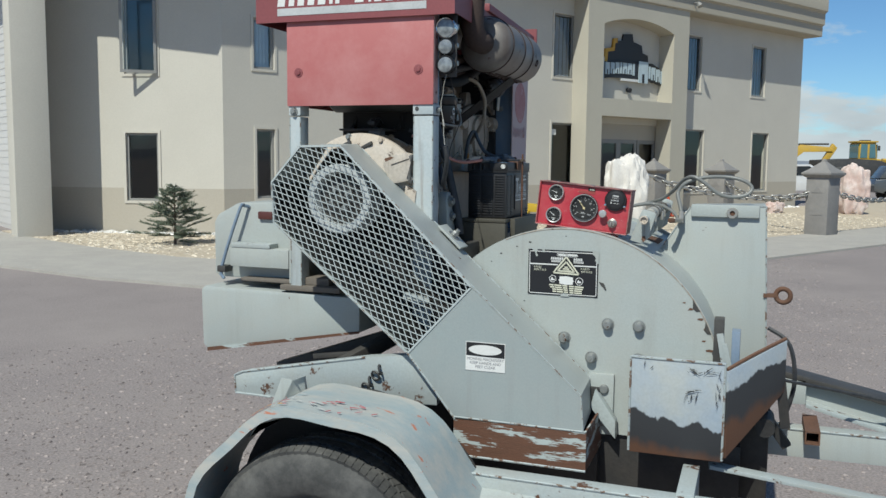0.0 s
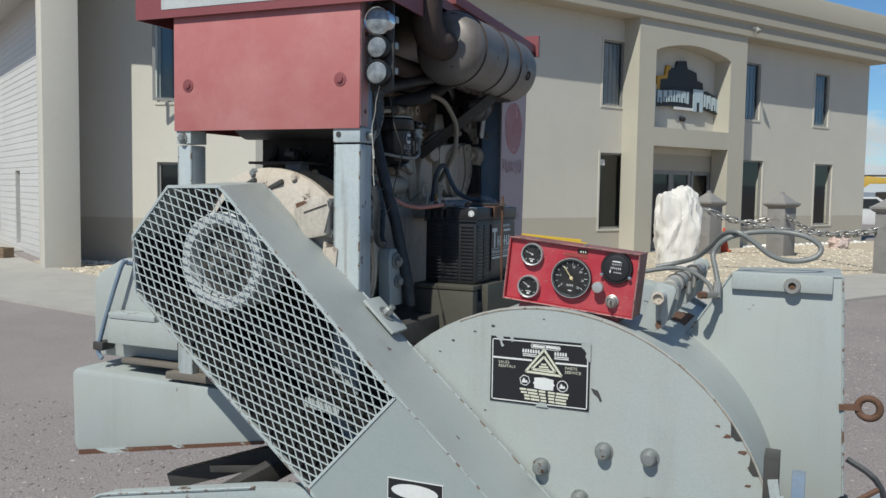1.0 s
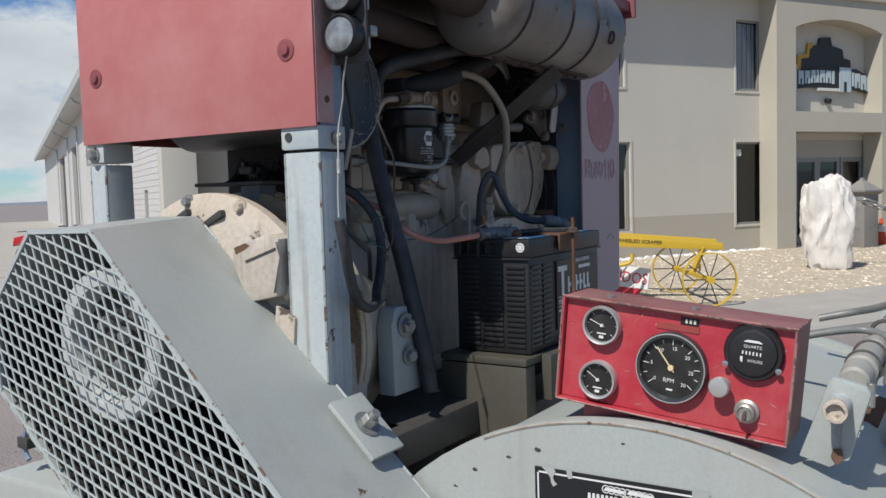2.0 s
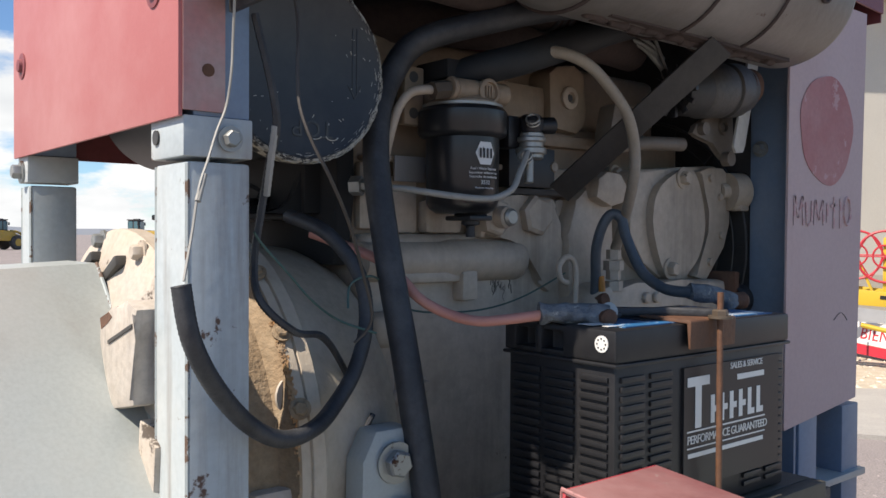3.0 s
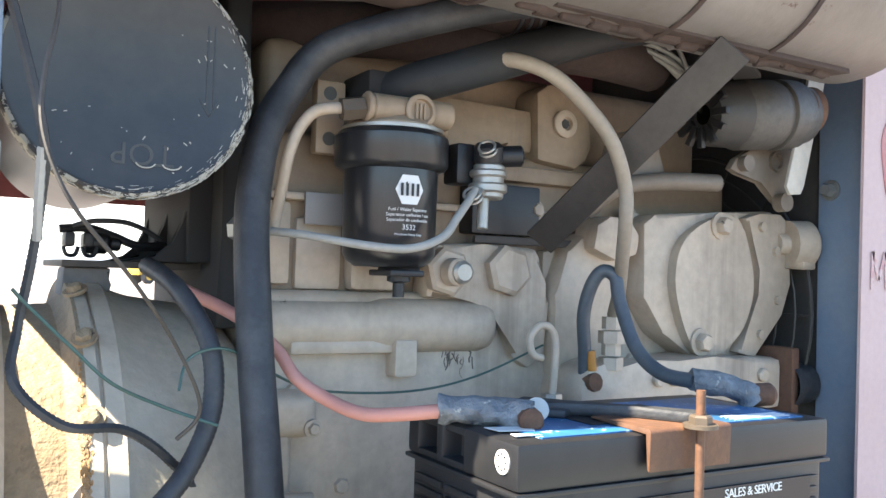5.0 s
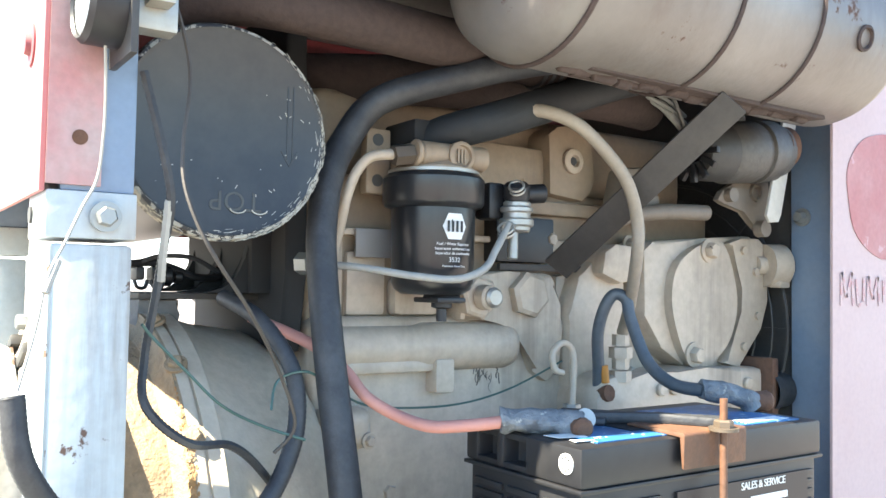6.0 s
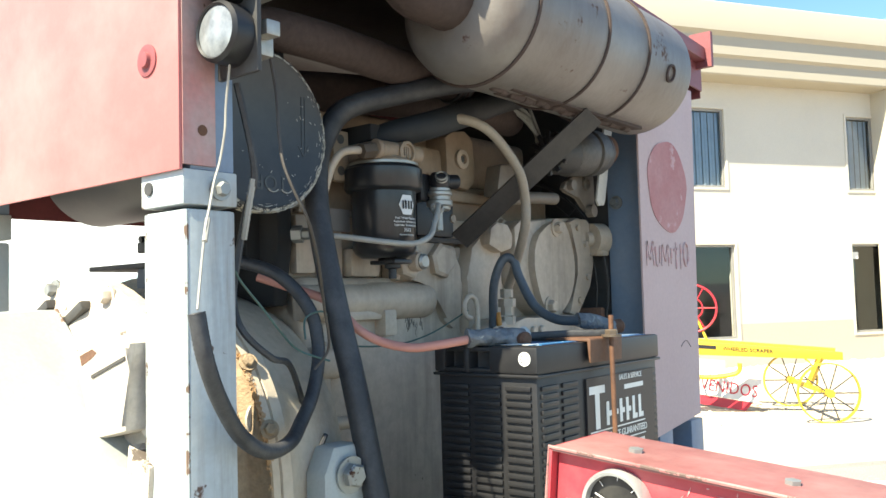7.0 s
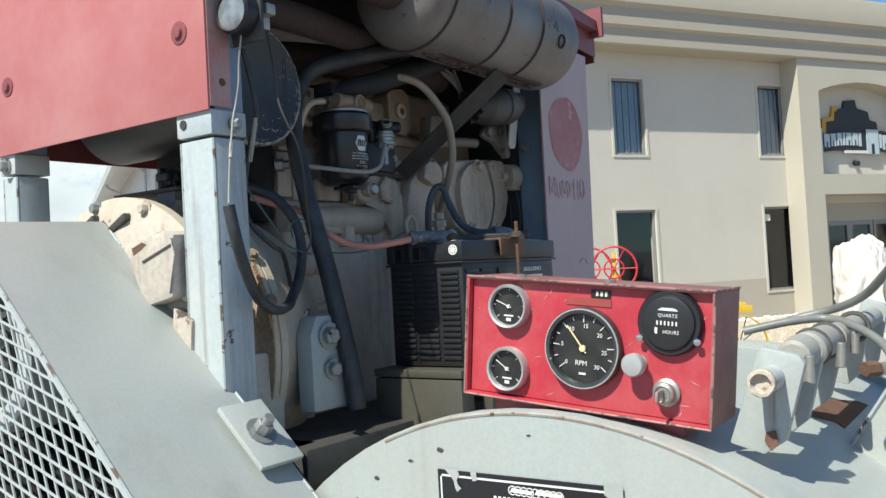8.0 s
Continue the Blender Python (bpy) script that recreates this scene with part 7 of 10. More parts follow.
hose("thin_wire", [(0.03, 0.05, 2.02), (0.03, 0.08, 1.96), (0.03, 0.097, 1.90), (0.045, 0.089, 1.843), (0.052, 0.088, 1.81), (0.06, 0.096, 1.779), (0.062, 0.112, 1.75), (0.035, 0.15, 1.71), (0.0, 0.19, 1.66), (-0.02, 0.215, 1.61), (-0.03, 0.20, 1.585)], 0.0017, dusty_strap, engine, "thin grey-brown wire", n=6)
hose("dark_wire", [(0.0, 0.07, 1.90), (-0.003, 0.094, 1.81), (-0.022, 0.096, 1.763), (-0.03, 0.092, 1.718), (-0.03, 0.085, 1.67), (-0.012, 0.083, 1.635), (-0.005, 0.115, 1.605), (-0.03, 0.16, 1.595), (-0.06, 0.20, 1.565), (-0.085, 0.235, 1.52), (-0.09, 0.25, 1.45)], 0.0036, hose_rubber, engine, "dark wire in spiral wrap", n=6, k=24, ridges=0.14)
hose("bright_wire", [(-0.005, 0.094, 1.80), (-0.016, 0.094, 1.76), (-0.024, 0.095, 1.735)], 0.0034, pale_wire, engine, "grey spiral wrap", n=6, k=10, ridges=0.14)
hose("green_wire", [(-0.02, 0.08, 1.70), (-0.024, 0.091, 1.688), (-0.025, 0.12, 1.659), (-0.03, 0.151, 1.63), (-0.05, 0.195, 1.607), (-0.04, 0.235, 1.592)], 0.0014, green_wire, engine, n=6)
hose("green_wire", [(-0.05, 0.205, 1.62), (-0.06, 0.215, 1.645), (-0.06, 0.245, 1.652), (-0.09, 0.29, 1.63), (-0.135, 0.36, 1.603), (-0.135, 0.46, 1.598), (-0.13, 0.54, 1.612), (-0.12, 0.62, 1.645)], 0.0013, green_wire, engine, n=6)
hose("brown_wire", [(-0.06, 0.245, 1.50), (-0.055, 0.215, 1.46), (-0.04, 0.21, 1.44), (-0.035, 0.225, 1.46)], 0.003, hose_rubber, engine, n=6)
part("brace", bar(B(), (-0.135, 0.622, 1.760), (0.095, 0.674, 1.942), 0.036, 0.006, 0.001, up=(0.55, -0.5, -0.35)), dusty_strap, engine, "flat dusty steel brace")
hose("air_duct", [(-0.15, 0.12, 2.0), (-0.11, 0.18, 2.012), (-0.082, 0.26, 2.007), (-0.078, 0.40, 2.001), (-0.077, 0.50, 1.999), (-0.076, 0.565, 1.996)], 0.027, exhaust_rust, engine, "dusty brown air duct", n=18)
hose("rubber_duct", [(-0.17, 0.405, 1.868), (-0.15, 0.412, 1.890), (-0.11, 0.430, 1.907), (-0.065, 0.475, 1.923), (-0.05, 0.554, 1.953), (-0.05, 0.653, 1.989), (-0.06, 0.76, 2.02)], 0.0205, material("dusty_rubber_duct", (0.016, 0.019, 0.022), 0.7, col2=(0.011, 0.013, 0.015), big=8, grain=0.2, bump=0.2, dust=(0.034, 0.033, 0.032), dust_amount=0.5), engine, "dusty black rubber duct", n=16)
for k in range(3):
    part("boot_clip", ring(B(), (-0.0765, 0.535 + 0.011 * k, 1.9975), (0, 1, 0), 0.0275, 0.003, 20, 6), hose_rubber, engine)
hose("upper_pipe", [(-0.28, 0.33, 1.99), (-0.20, 0.42, 1.985), (-0.14, 0.52, 1.98), (-0.12, 0.66, 1.985), (-0.15, 0.80, 1.99)], 0.03, exhaust_rust, engine, "dark exhaust manifold pipe", n=16)
for k in range(6):
    part("wire", tube(B(), [(-0.16 + 0.01 * k, 0.70 + 0.02 * k, 2.02), (-0.10, 0.76 + 0.015 * k, 2.0 - 0.012 * k), (-0.13, 0.86, 1.985 - 0.01 * k)], 0.003, 6, 4), pale_wire, engine)

# bolts and flaking rust along the housing's joint
caked_rust = material("flaking_orange_rust", (0.42, 0.22, 0.085), 0.9, col2=(0.28, 0.14, 0.06), big=30, amount=0.9, grain=0.4, gscale=150, bump=0.9, bscale=160, dust=(0.48, 0.38, 0.26), dust_amount=0.6, dust_scale=40)
for a_ in (0.30, 0.62, 0.94, 1.26):
    c_, d_ = V((HX + 0.2635 * math.cos(a_), 0.146, HZ + 0.2635 * math.sin(a_))), V((math.cos(a_), -0.35, math.sin(a_)))
    part("rust_bolt", hexbolt(B(), c_, d_, 0.0075, 0.006), gritty_paint, bell)
bm = B()
rc_ = random.Random(5)
for _ in range(260):
    a_ = rc_.gauss(0.40, 0.17)
    p_ = V((HX + 0.2605 * math.cos(a_), 0.1405 + rc_.gauss(0, 0.0022), HZ + 0.2605 * math.sin(a_)))
    q_ = rc_.uniform(0.0006, 0.0022)
    prism(bm, [p_ + V((0, q_ * math.cos(w) * rc_.uniform(0.6, 1), 0)) + V((-math.sin(a_), 0, math.cos(a_))) * q_ * 1.5 * math.sin(w) for w in (0, 1.3, 2.5, 3.8, 5.0)], V((math.cos(a_), -0.2, math.sin(a_))) * rc_.uniform(0.0016, 0.0024))
tagged(part("rust_flake", bm, caked_rust, bell), "orange rust flaking from the joint", kind="stuff")
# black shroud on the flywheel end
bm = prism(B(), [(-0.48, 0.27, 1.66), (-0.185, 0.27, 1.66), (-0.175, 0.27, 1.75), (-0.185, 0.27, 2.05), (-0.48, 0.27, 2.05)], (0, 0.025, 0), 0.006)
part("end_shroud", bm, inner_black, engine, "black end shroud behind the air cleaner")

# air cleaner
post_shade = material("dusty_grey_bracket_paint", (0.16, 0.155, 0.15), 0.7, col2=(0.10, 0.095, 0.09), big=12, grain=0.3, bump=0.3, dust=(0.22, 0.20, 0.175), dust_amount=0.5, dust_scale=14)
air = thing("air_cleaner", (-0.2, 0.16, 1.775), "black drum air cleaner with a chipped rim", "air cleaner")
AY, AZ, AR = 0.163, 1.873, 0.1005
bm = lathe(B(), (-0.46, AY, AZ), XP, [(0, 0), (0, AR - 0.02), (0.01, AR - 0.012), (0.355, AR - 0.012), (0.36, AR - 0.006)], 56)
part("drum", bm, can_black, air)
bm = lathe(B(), (-0.10, AY, AZ), XP, [(0, AR - 0.006), (0.006, AR - 0.001), (0.012, AR - 0.003), (0.017, AR), (0.025, AR), (0.030, AR - 0.002), (0.031, AR - 0.005)], 72)
part("rim", bm, chipped_black, air, "chipped rim with bare metal showing")
bm = lathe(B(), (-0.10, AY, AZ), XP, [(0.031, AR - 0.005), (0.029, AR - 0.008), (0.029, 0.0)], 56)
cap = part("cap", bm, can_black, air)
# scratches worn to bare metal along the rim
rs_ = random.Random(21)
bm = B()
for _ in range(420):
    k = rs_.gauss(-0.8, 0.75)
    d_ = abs(rs_.gauss(0, 0.0042))
    R_ = AR - d_
    x_ = -0.0694 - (0.0016 if d_ < 0.0025 else 0.0) - (0.0016 if d_ > 0.0065 else 0.0)
    w_ = rs_.uniform(0.006, 0.045)
    e_ = rs_.uniform(-0.0007, 0.0007)
    tube(bm, [(x_, AY + (R_ + e_ * u) * math.cos(k + w_ * u), AZ + (R_ + e_ * u) * math.sin(k + w_ * u)) for u in (-1, 0, 1)], rs_.uniform(0.00012, 0.00045), 4, 1)
for _ in range(26):
    k, R_, w_ = rs_.uniform(-2.6, 0.9), rs_.uniform(0.04, 0.09), rs_.uniform(0.001, 0.005)
    p_ = V((-0.0706, AY + R_ * math.cos(k), AZ + R_ * math.sin(k)))
    bar(bm, p_, p_ + V((0, rs_.uniform(-1, 1) * w_, rs_.uniform(-1, 1) * w_ + 0.0006)), 0.0008, 0.0004, up=(1, 0, 0))
# worn ends of the embossed letters
for y_ in (0.197, 0.176):
    tube(bm, [(-0.0702, AY + y_ - 0.163 + 0.008 * math.cos(q_), 1.804 + 0.005 * math.sin(q_)) for q_ in (3.4, 4.0, 4.7, 5.4, 6.0)], 0.0007, 4, 2)
tagged(part("worn_scratch", bm, bare_scuff, air), "scratches worn to bare metal", kind="stuff")
bm = text_mesh(B(), "TOP", (-0.0711, AY + 0.036, 1.8185), (0, -1, 0), (0, 0, -1), 0.026, 0.0004)
part("embossing", bm, can_black, cap)
bm = bar(B(), (-0.0708, AY + 0.066, AZ + 0.05), (-0.0708, AY + 0.066, AZ - 0.02), 0.0014, 0.0012, up=(1, 0, 0))
bar(bm, (-0.0708, AY + 0.0605, AZ + 0.05), (-0.0708, AY + 0.0605, AZ - 0.02), 0.0014, 0.0012, up=(1, 0, 0))
bar(bm, (-0.0708, AY + 0.0715, AZ - 0.012), (-0.0708, AY + 0.063, AZ - 0.026), 0.0016, 0.0012, up=(1, 0, 0))
bar(bm, (-0.0708, AY + 0.0545, AZ - 0.012), (-0.0708, AY + 0.063, AZ - 0.026), 0.0016, 0.0012, up=(1, 0, 0))
part("arrow", bm, can_black, cap)
bm = box(B(), -0.44, -0.215, 0.247, 0.30, 1.724, 1.93, 0.004)
for x_ in (-0.42, -0.32, -0.235):
    prism(bm, [(x_, 0.25, 1.79), (x_, 0.244, 1.765), (x_, 0.236, 1.742), (x_, 0.222, 1.73), (x_, 0.195, 1.724), (x_, 0.25, 1.724)], (0.012, 0, 0), 0.002)
part("cradle", bm, inner_black, air)
part("shelf", box(B(), -0.43, -0.25, 0.136, 0.305, 1.7165, 1.7235, 0.0015), dusty_strap, air, "thin grey-brown steel shelf")
bm = prism(B(), [(-0.31, y, z) for y, z in ((0.139, 1.7165), (0.137, 1.685), (0.150, 1.679), (0.156, 1.668), (0.178, 1.667), (0.180, 1.70), (0.184, 1.7165))], (0.05, 0, 0), 0.004)
part("hanger", bm, post_shade, air, "dusty grey hanger block")
# restriction gauge with its two thumb clamps and hose
bm = tube(B(), [(-0.30, 0.138, 1.755), (-0.30, 0.165, 1.757), (-0.30, 0.19, 1.75), (-0.30, 0.215, 1.741), (-0.31, 0.25, 1.742)], 0.0045, 8, 5)
cyl(bm, (-0.30, 0.160, 1.742), (-0.30, 0.186, 1.742), 0.0115, n=16, c=0.003)
cyl(bm, (-0.30, 0.186, 1.742), (-0.30, 0.198, 1.741), 0.0075, n=12, c=0.002)
part("restriction_gauge", bm, black_plastic, air)
bm = tube(B(), [(-0.295, 0.150, 1.758), (-0.29, 0.168, 1.764), (-0.29, 0.195, 1.765), (-0.29, 0.215, 1.760), (-0.295, 0.238, 1.748)], 0.0028, 8, 5)
part("gauge_hose", bm, hose_rubber, air)
for y_ in (0.147, 0.165):
    bm = box(B(), -0.315, -0.285, y_ - 0.005, y_ + 0.005, 1.737, 1.752, 0.003)
    tube(bm, [(-0.288, y_ - 0.006, 1.737), (-0.286, y_ - 0.003, 1.729), (-0.286, y_ + 0.005, 1.729), (-0.288, y_ + 0.008, 1.737)], 0.0022, 6, 4)
    part("clip", bm, black_plastic, air)

def lumpy(bm, amp, k):
    bmesh.ops.subdivide_edges(bm, edges=bm.edges[:], cuts=2, use_grid_fill=True)
    for v in bm.verts:
        v.co += V((noise.noise(v.co * k), noise.noise(v.co * k + V((7, 1, 3))), noise.noise(v.co * k + V((2, 9, 5))))) * amp
    return bm


# muffler
muf = thing("muffler", (0.06, 0.6, 1.95), "heat-dulled steel muffler with rust along its belly", "muffler")
MX, MZ, MR = 0.058, 2.052, 0.104
ax = V((-0.02, 1, 0.0)).normalized()
m0 = V((MX + 0.008, 0.40, MZ))
bm = lathe(B(), m0, ax, [(-0.045, 0.042), (-0.04, 0.07), (-0.02, 0.096), (0.0, 0.103), (0.01, MR), (0.50, MR), (0.512, 0.100), (0.53, 0.08), (0.535, 0.0)], 56)
part("shell", bm, muffler_steel, muf)
for d in (0.012, 0.20, 0.335):
    bm = ring(B(), m0 + ax * d, ax, MR + 0.0005, 0.0032, 48, 6)
    part("seam", bm, exhaust_rust, muf)
bm = lathe(B(), V((0.157, 0.823, 2.024)), (0.97, 0, -0.26), [(-0.01, 0.015), (0.003, 0.015), (0.004, 0.012), (-0.004, 0.009), (-0.004, 0)], 20)
part("drain_boss", bm, exhaust_rust, muf)
bm = tube(B(), [m0 + ax * 0.0 + V((-0.01, 0, -0.0)), m0 + ax * -0.06, V((0.055, 0.305, 2.06)), V((0.05, 0.275, 2.10)), V((0.052, 0.268, 2.16)), V((0.055, 0.268, 2.21))], 0.043, 20, 5)
part("elbow", bm, exhaust_rust, muf, "rust-brown exhaust elbow")
bm = tube(B(), [V((0.055, 0.268, 2.205)), V((0.056, 0.27, 2.24)), V((0.075, 0.28, 2.29)), V((0.12, 0.30, 2.31))], 0.037, 18, 4)
part("stack", bm, exhaust_rust, muf)
bm = ring(B(), (0.055, 0.268, 2.205), (0, 0, 1), 0.043, 0.006, 28, 8)
bar(bm, (0.095, 0.23, 2.205), (0.11, 0.22, 2.205), 0.02, 0.02)
part("clamp", bm, zinc, muf)
bm = B()
for k in range(26):
    y_ = 0.455 + 0.0157 * k
    cyl(bm, (0.066 + 0.004 * math.sin(k * 1.9), y_ - 0.013, MZ - MR + 0.0005), (0.066 + 0.004 * math.sin(k * 1.9 + 1.9), y_ + 0.013, MZ - MR + 0.0005), 0.005 + 0.002 * math.sin(k * 2.7), n=10, c=0.002)
box(bm, 0.052, 0.085, 0.47, 0.86, MZ - MR - 0.001, MZ - MR + 0.006, 0.001)
part("weld_strip", lumpy(bm, 0.003, 45), exhaust_rust, muf, "rusted seam along the belly")
bm = bar(B(), (-0.04, 0.85, 1.965), (0.06, 0.70, 1.95), 0.03, 0.005)
part("stay", bm, dark_steel, muf)

# ---- battery ----
bat = thing("battery", (0.065, 0.57, 1.385), "black truck battery with blue top label and white dealer lettering", "battery")
X0, X1, Y0, Y1, Z0, Z1 = -0.002, 0.161, 0.389, 0.728, 1.388, 1.602
bm = box(B(), X0 + 0.004, X1 - 0.004, Y0 + 0.004, Y1 - 0.004, Z0, Z1 - 0.030, 0.004)
case = part("case", bm, black_plastic, bat)
bm = prism(B(), [(x, y, Z1 - 0.034) for x, y in ((X0, Y0), (X0 + 0.018, Y0), (X0 + 0.020, Y0 + 0.018), (X0 + 0.046, Y0 + 0.018), (X0 + 0.048, Y0), (X0 + 0.058, Y0), (X0 + 0.060, Y0 + 0.018), (X0 + 0.088, Y0 + 0.018), (X0 + 0.090, Y0), (X1, Y0), (X1, Y1), (X0, Y1))], (0, 0, 0.034), 0.004)
box(bm, X0 + 0.006, X1 - 0.012, Y0 + 0.003, Y0 + 0.03, Z1 - 0.007, Z1 - 0.0015, 0.001)
box(bm, X0 + 0.006, X1 - 0.012, Y0 + 0.001, Y0 + 0.03, Z1 - 0.0325, Z1 - 0.028, 0.001)
lid = part("lid", bm, black_plastic, bat)
for col, (ya, yb) in enumerate(((Y0 + 0.012, Y0 + 0.05), (Y0 + 0.06, Y0 + 0.098), (Y1 - 0.098, Y1 - 0.06), (Y1 - 0.05, Y1 - 0.012))):
    bm = B()
    for i in range(16):
        z = Z0 + 0.012 + i * 0.0098
        box(bm, X1 - 0.005, X1 - 0.0008, ya, yb, z, z + 0.0058, 0.001)
    part("rib_panel", bm, black_plastic, case)
for xa, xb in ((X0 + 0.012, X0 + 0.055), (X0 + 0.062, X0 + 0.105), (X1 - 0.05, X1 - 0.012)):
    bm = B()
    for i in range(16):
        z = Z0 + 0.012 + i * 0.0098
        box(bm, xa, xb, Y0 + 0.0008, Y0 + 0.005, z, z + 0.0058, 0.001)
    part("rib_panel", bm, black_plastic, case)
bm = cyl(B(), (X1 - 0.018, Y0 - 0.0012, Z1 - 0.015), (X1 - 0.018, Y0 + 0.001, Z1 - 0.015), 0.0088, n=24)
dot = part("date_sticker", bm, white_decal, bat, "round white date sticker")
bm = B()
for i in range(8):
    a = 2 * math.pi * i / 8
    cyl(bm, (X1 - 0.018 + 0.0056 * math.cos(a), Y0 - 0.0016, Z1 - 0.015 + 0.0056 * math.sin(a)), (X1 - 0.018 + 0.0056 * math.cos(a), Y0 - 0.001, Z1 - 0.015 + 0.0056 * math.sin(a)), 0.001, n=8)
part("sticker_print", bm, dark_ink, dot)
bm = box(B(), X0 + 0.03, X1 - 0.012, Y0 + 0.03, Y1 - 0.02, Z1, Z1 + 0.0012)
lab = part("top_label", bm, blue_label, lid, "blue printed top label")
bm = B()
box(bm, X0 + 0.05, X1 - 0.04, Y0 + 0.10, Y1 - 0.12, Z1 + 0.0012, Z1 + 0.0022)
part("label_print", bm, dark_ink, lab)
bm = B()
for i in range(4):
    part("label_print", box(B(), X1 - 0.034 + 0.005 * i, X1 - 0.0325 + 0.005 * i, Y1 - 0.10, Y1 - 0.03, Z1 + 0.0012, Z1 + 0.002), white_ink, lab)
    part("label_print", box(B(), X0 + 0.04 + 0.008 * i, X0 + 0.042 + 0.008 * i, Y0 + 0.05, Y0 + 0.12, Z1 + 0.0012, Z1 + 0.002), white_ink, lab)
bm.free()
# dealer label on the long side
bm = box(B(), X1 - 0.0042, X1 - 0.0005, Y0 + 0.118, Y0 + 0.316, Z0 + 0.03, Z0 + 0.165)
dl = part("side_label", bm, decal_black, case, "black label with white dealer name")
E3 = ((0, 1, 0), (0, 0, 1))
LX, LY, LZ = X1 - 0.0005, Y0 + 0.126, Z0 + 0.098
bm = B()
# dealer mark: one tall shape and a row of plain bars
box(bm, LX, LX + 0.0006, LY - 0.002, LY + 0.040, LZ + 0.045, LZ + 0.0555)
box(bm, LX, LX + 0.0006, LY + 0.013, LY + 0.0245, LZ - 0.002, LZ + 0.045)
for k in range(6):
    y_ = LY + 0.043 + k * 0.0192
    box(bm, LX, LX + 0.0006, y_, y_ + 0.0075, LZ, LZ + 0.032)
    box(bm, LX, LX + 0.0005, y_ + 0.0075, y_ + 0.0145, LZ + (0.0 if k > 3 else 0.012), LZ + (0.007 if k > 3 else 0.019))
text_mesh(bm, "PERFORMANCE GUARANTEED", (LX, LY - 0.002, LZ - 0.019), *E3, 0.0135, 0.0003, 0.86)
text_mesh(bm, "SALES & SERVICE", (LX, LY + 0.082, LZ + 0.058), *E3, 0.0105, 0.0003, 0.9)
for y0_, y1_, z0_, z1_ in ((0.097, 0.155, 0.044, 0.0505), (-0.002, 0.158, -0.006, -0.0042), (-0.002, 0.158, -0.0245, -0.023), (0.0, 0.154, -0.0345, -0.0295)):
    box(bm, LX, LX + 0.0006, LY + y0_, LY + y1_, LZ + z0_, LZ + z1_)
part("lettering", bm, white_ink, dl)
# terminals and hold-down
bm = tube(B(), [(0.058, 0.384, 1.612), (0.08, 0.41, 1.613), (0.108, 0.44, 1.611)], 0.0115, 14, 8)
t1 = part("terminal_clamp", lumpy(bm, 0.004, 70), grey_tape, bat, "corroded grey cable clamp")
part("terminal_bolt", lathe(B(), (0.105, 0.437, 1.61), (1, -0.35, -0.1), [(0, 0), (0, 0.010), (0.012, 0.010), (0.015, 0.007), (0.015, 0)], 12), rusty_steel, t1)
part("washer", lathe(B(), (0.104, 0.446, 1.615), (1, -0.35, 0.4), [(0, 0), (0, 0.0095), (0.004, 0.0095), (0.004, 0)], 22), zinc, t1, "whitened lead washer")
bm = tube(B(), [(0.058, 0.664, 1.626), (0.072, 0.685, 1.623), (0.085, 0.706, 1.616), (0.090, 0.714, 1.606)], 0.0118, 14, 7)
t2 = part("terminal_clamp", lumpy(bm, 0.003, 70), grey_tape, bat, "corroded blue-grey cable clamp")
part("terminal_bolt", lathe(B(), (0.088, 0.712, 1.613), (0.5, 1, 0.1), [(0, 0), (0, 0.011), (0.02, 0.011), (0.024, 0.007), (0.024, 0)], 12), rusty_steel, t2)
# white patches drawn in for the reflection strip on the lid label
part("label_glint", prism(B(), [(0.10, 0.40, Z1 + 0.0013), (0.118, 0.402, Z1 + 0.0013), (0.125, 0.43, Z1 + 0.0013), (0.108, 0.436, Z1 + 0.0013)], (0, 0, 0.0006)), white_decal, lid, "white patch for the reflection on the lid label")
part("label_glint", prism(B(), [(0.13, 0.404, Z1 + 0.0013), (0.14, 0.402, Z1 + 0.0013), (0.141, 0.425, Z1 + 0.0013)], (0, 0, 0.0006)), white_decal, lid, "white patch for the reflection on the lid label")
part("lid_lip", box(B(), X0 - 0.0015, X1 + 0.0015, Y0 - 0.0015, Y1 + 0.0015, Z1 - 0.0385, Z1 - 0.0345, 0.0015), black_plastic, lid)
bm = prism(B(), [(0.10, 0.505, Z1 + 0.002), (0.166, 0.505, Z1 + 0.002), (0.166, 0.505, Z1 - 0.026), (0.169, 0.505, Z1 - 0.028), (0.170, 0.505, Z1 + 0.003), (0.168, 0.505, Z1 + 0.005), (0.10, 0.505, Z1 + 0.005)], (0, 0.088, 0), 0.0012)
oily_rust = material("oily_brown_rust", (0.155, 0.068, 0.034), 0.65, col2=(0.075, 0.038, 0.025), big=22, amount=0.9, grain=0.4, bump=0.25, bscale=140)
hold = part("hold_down", bm, oily_rust, bat, "rust-brown hold-down plate")
bm = cyl(B(), (0.177, 0.55, 1.386), (0.177, 0.55, 1.636), 0.0036, n=10)
part("rod", bm, oily_rust, hold, "rusty threaded rod")
bm = hexbolt(B(), (0.177, 0.55, 1.607), (0, 0, 1), 0.009, 0.008)
part("nut", bm, oily_rust_nut, hold)
bm = B()
bar(bm, (0.03, 0.48, 1.609), (0.16, 0.57, 1.611), 0.022, 0.01, 0.003)
bar(bm, (0.0, 0.44, 1.606), (0.08, 0.50, 1.607), 0.03, 0.006, 0.002)
bm = lumpy(bm, 0.004, 60)
part("strap_bar", bm, hose_rubber, hold)
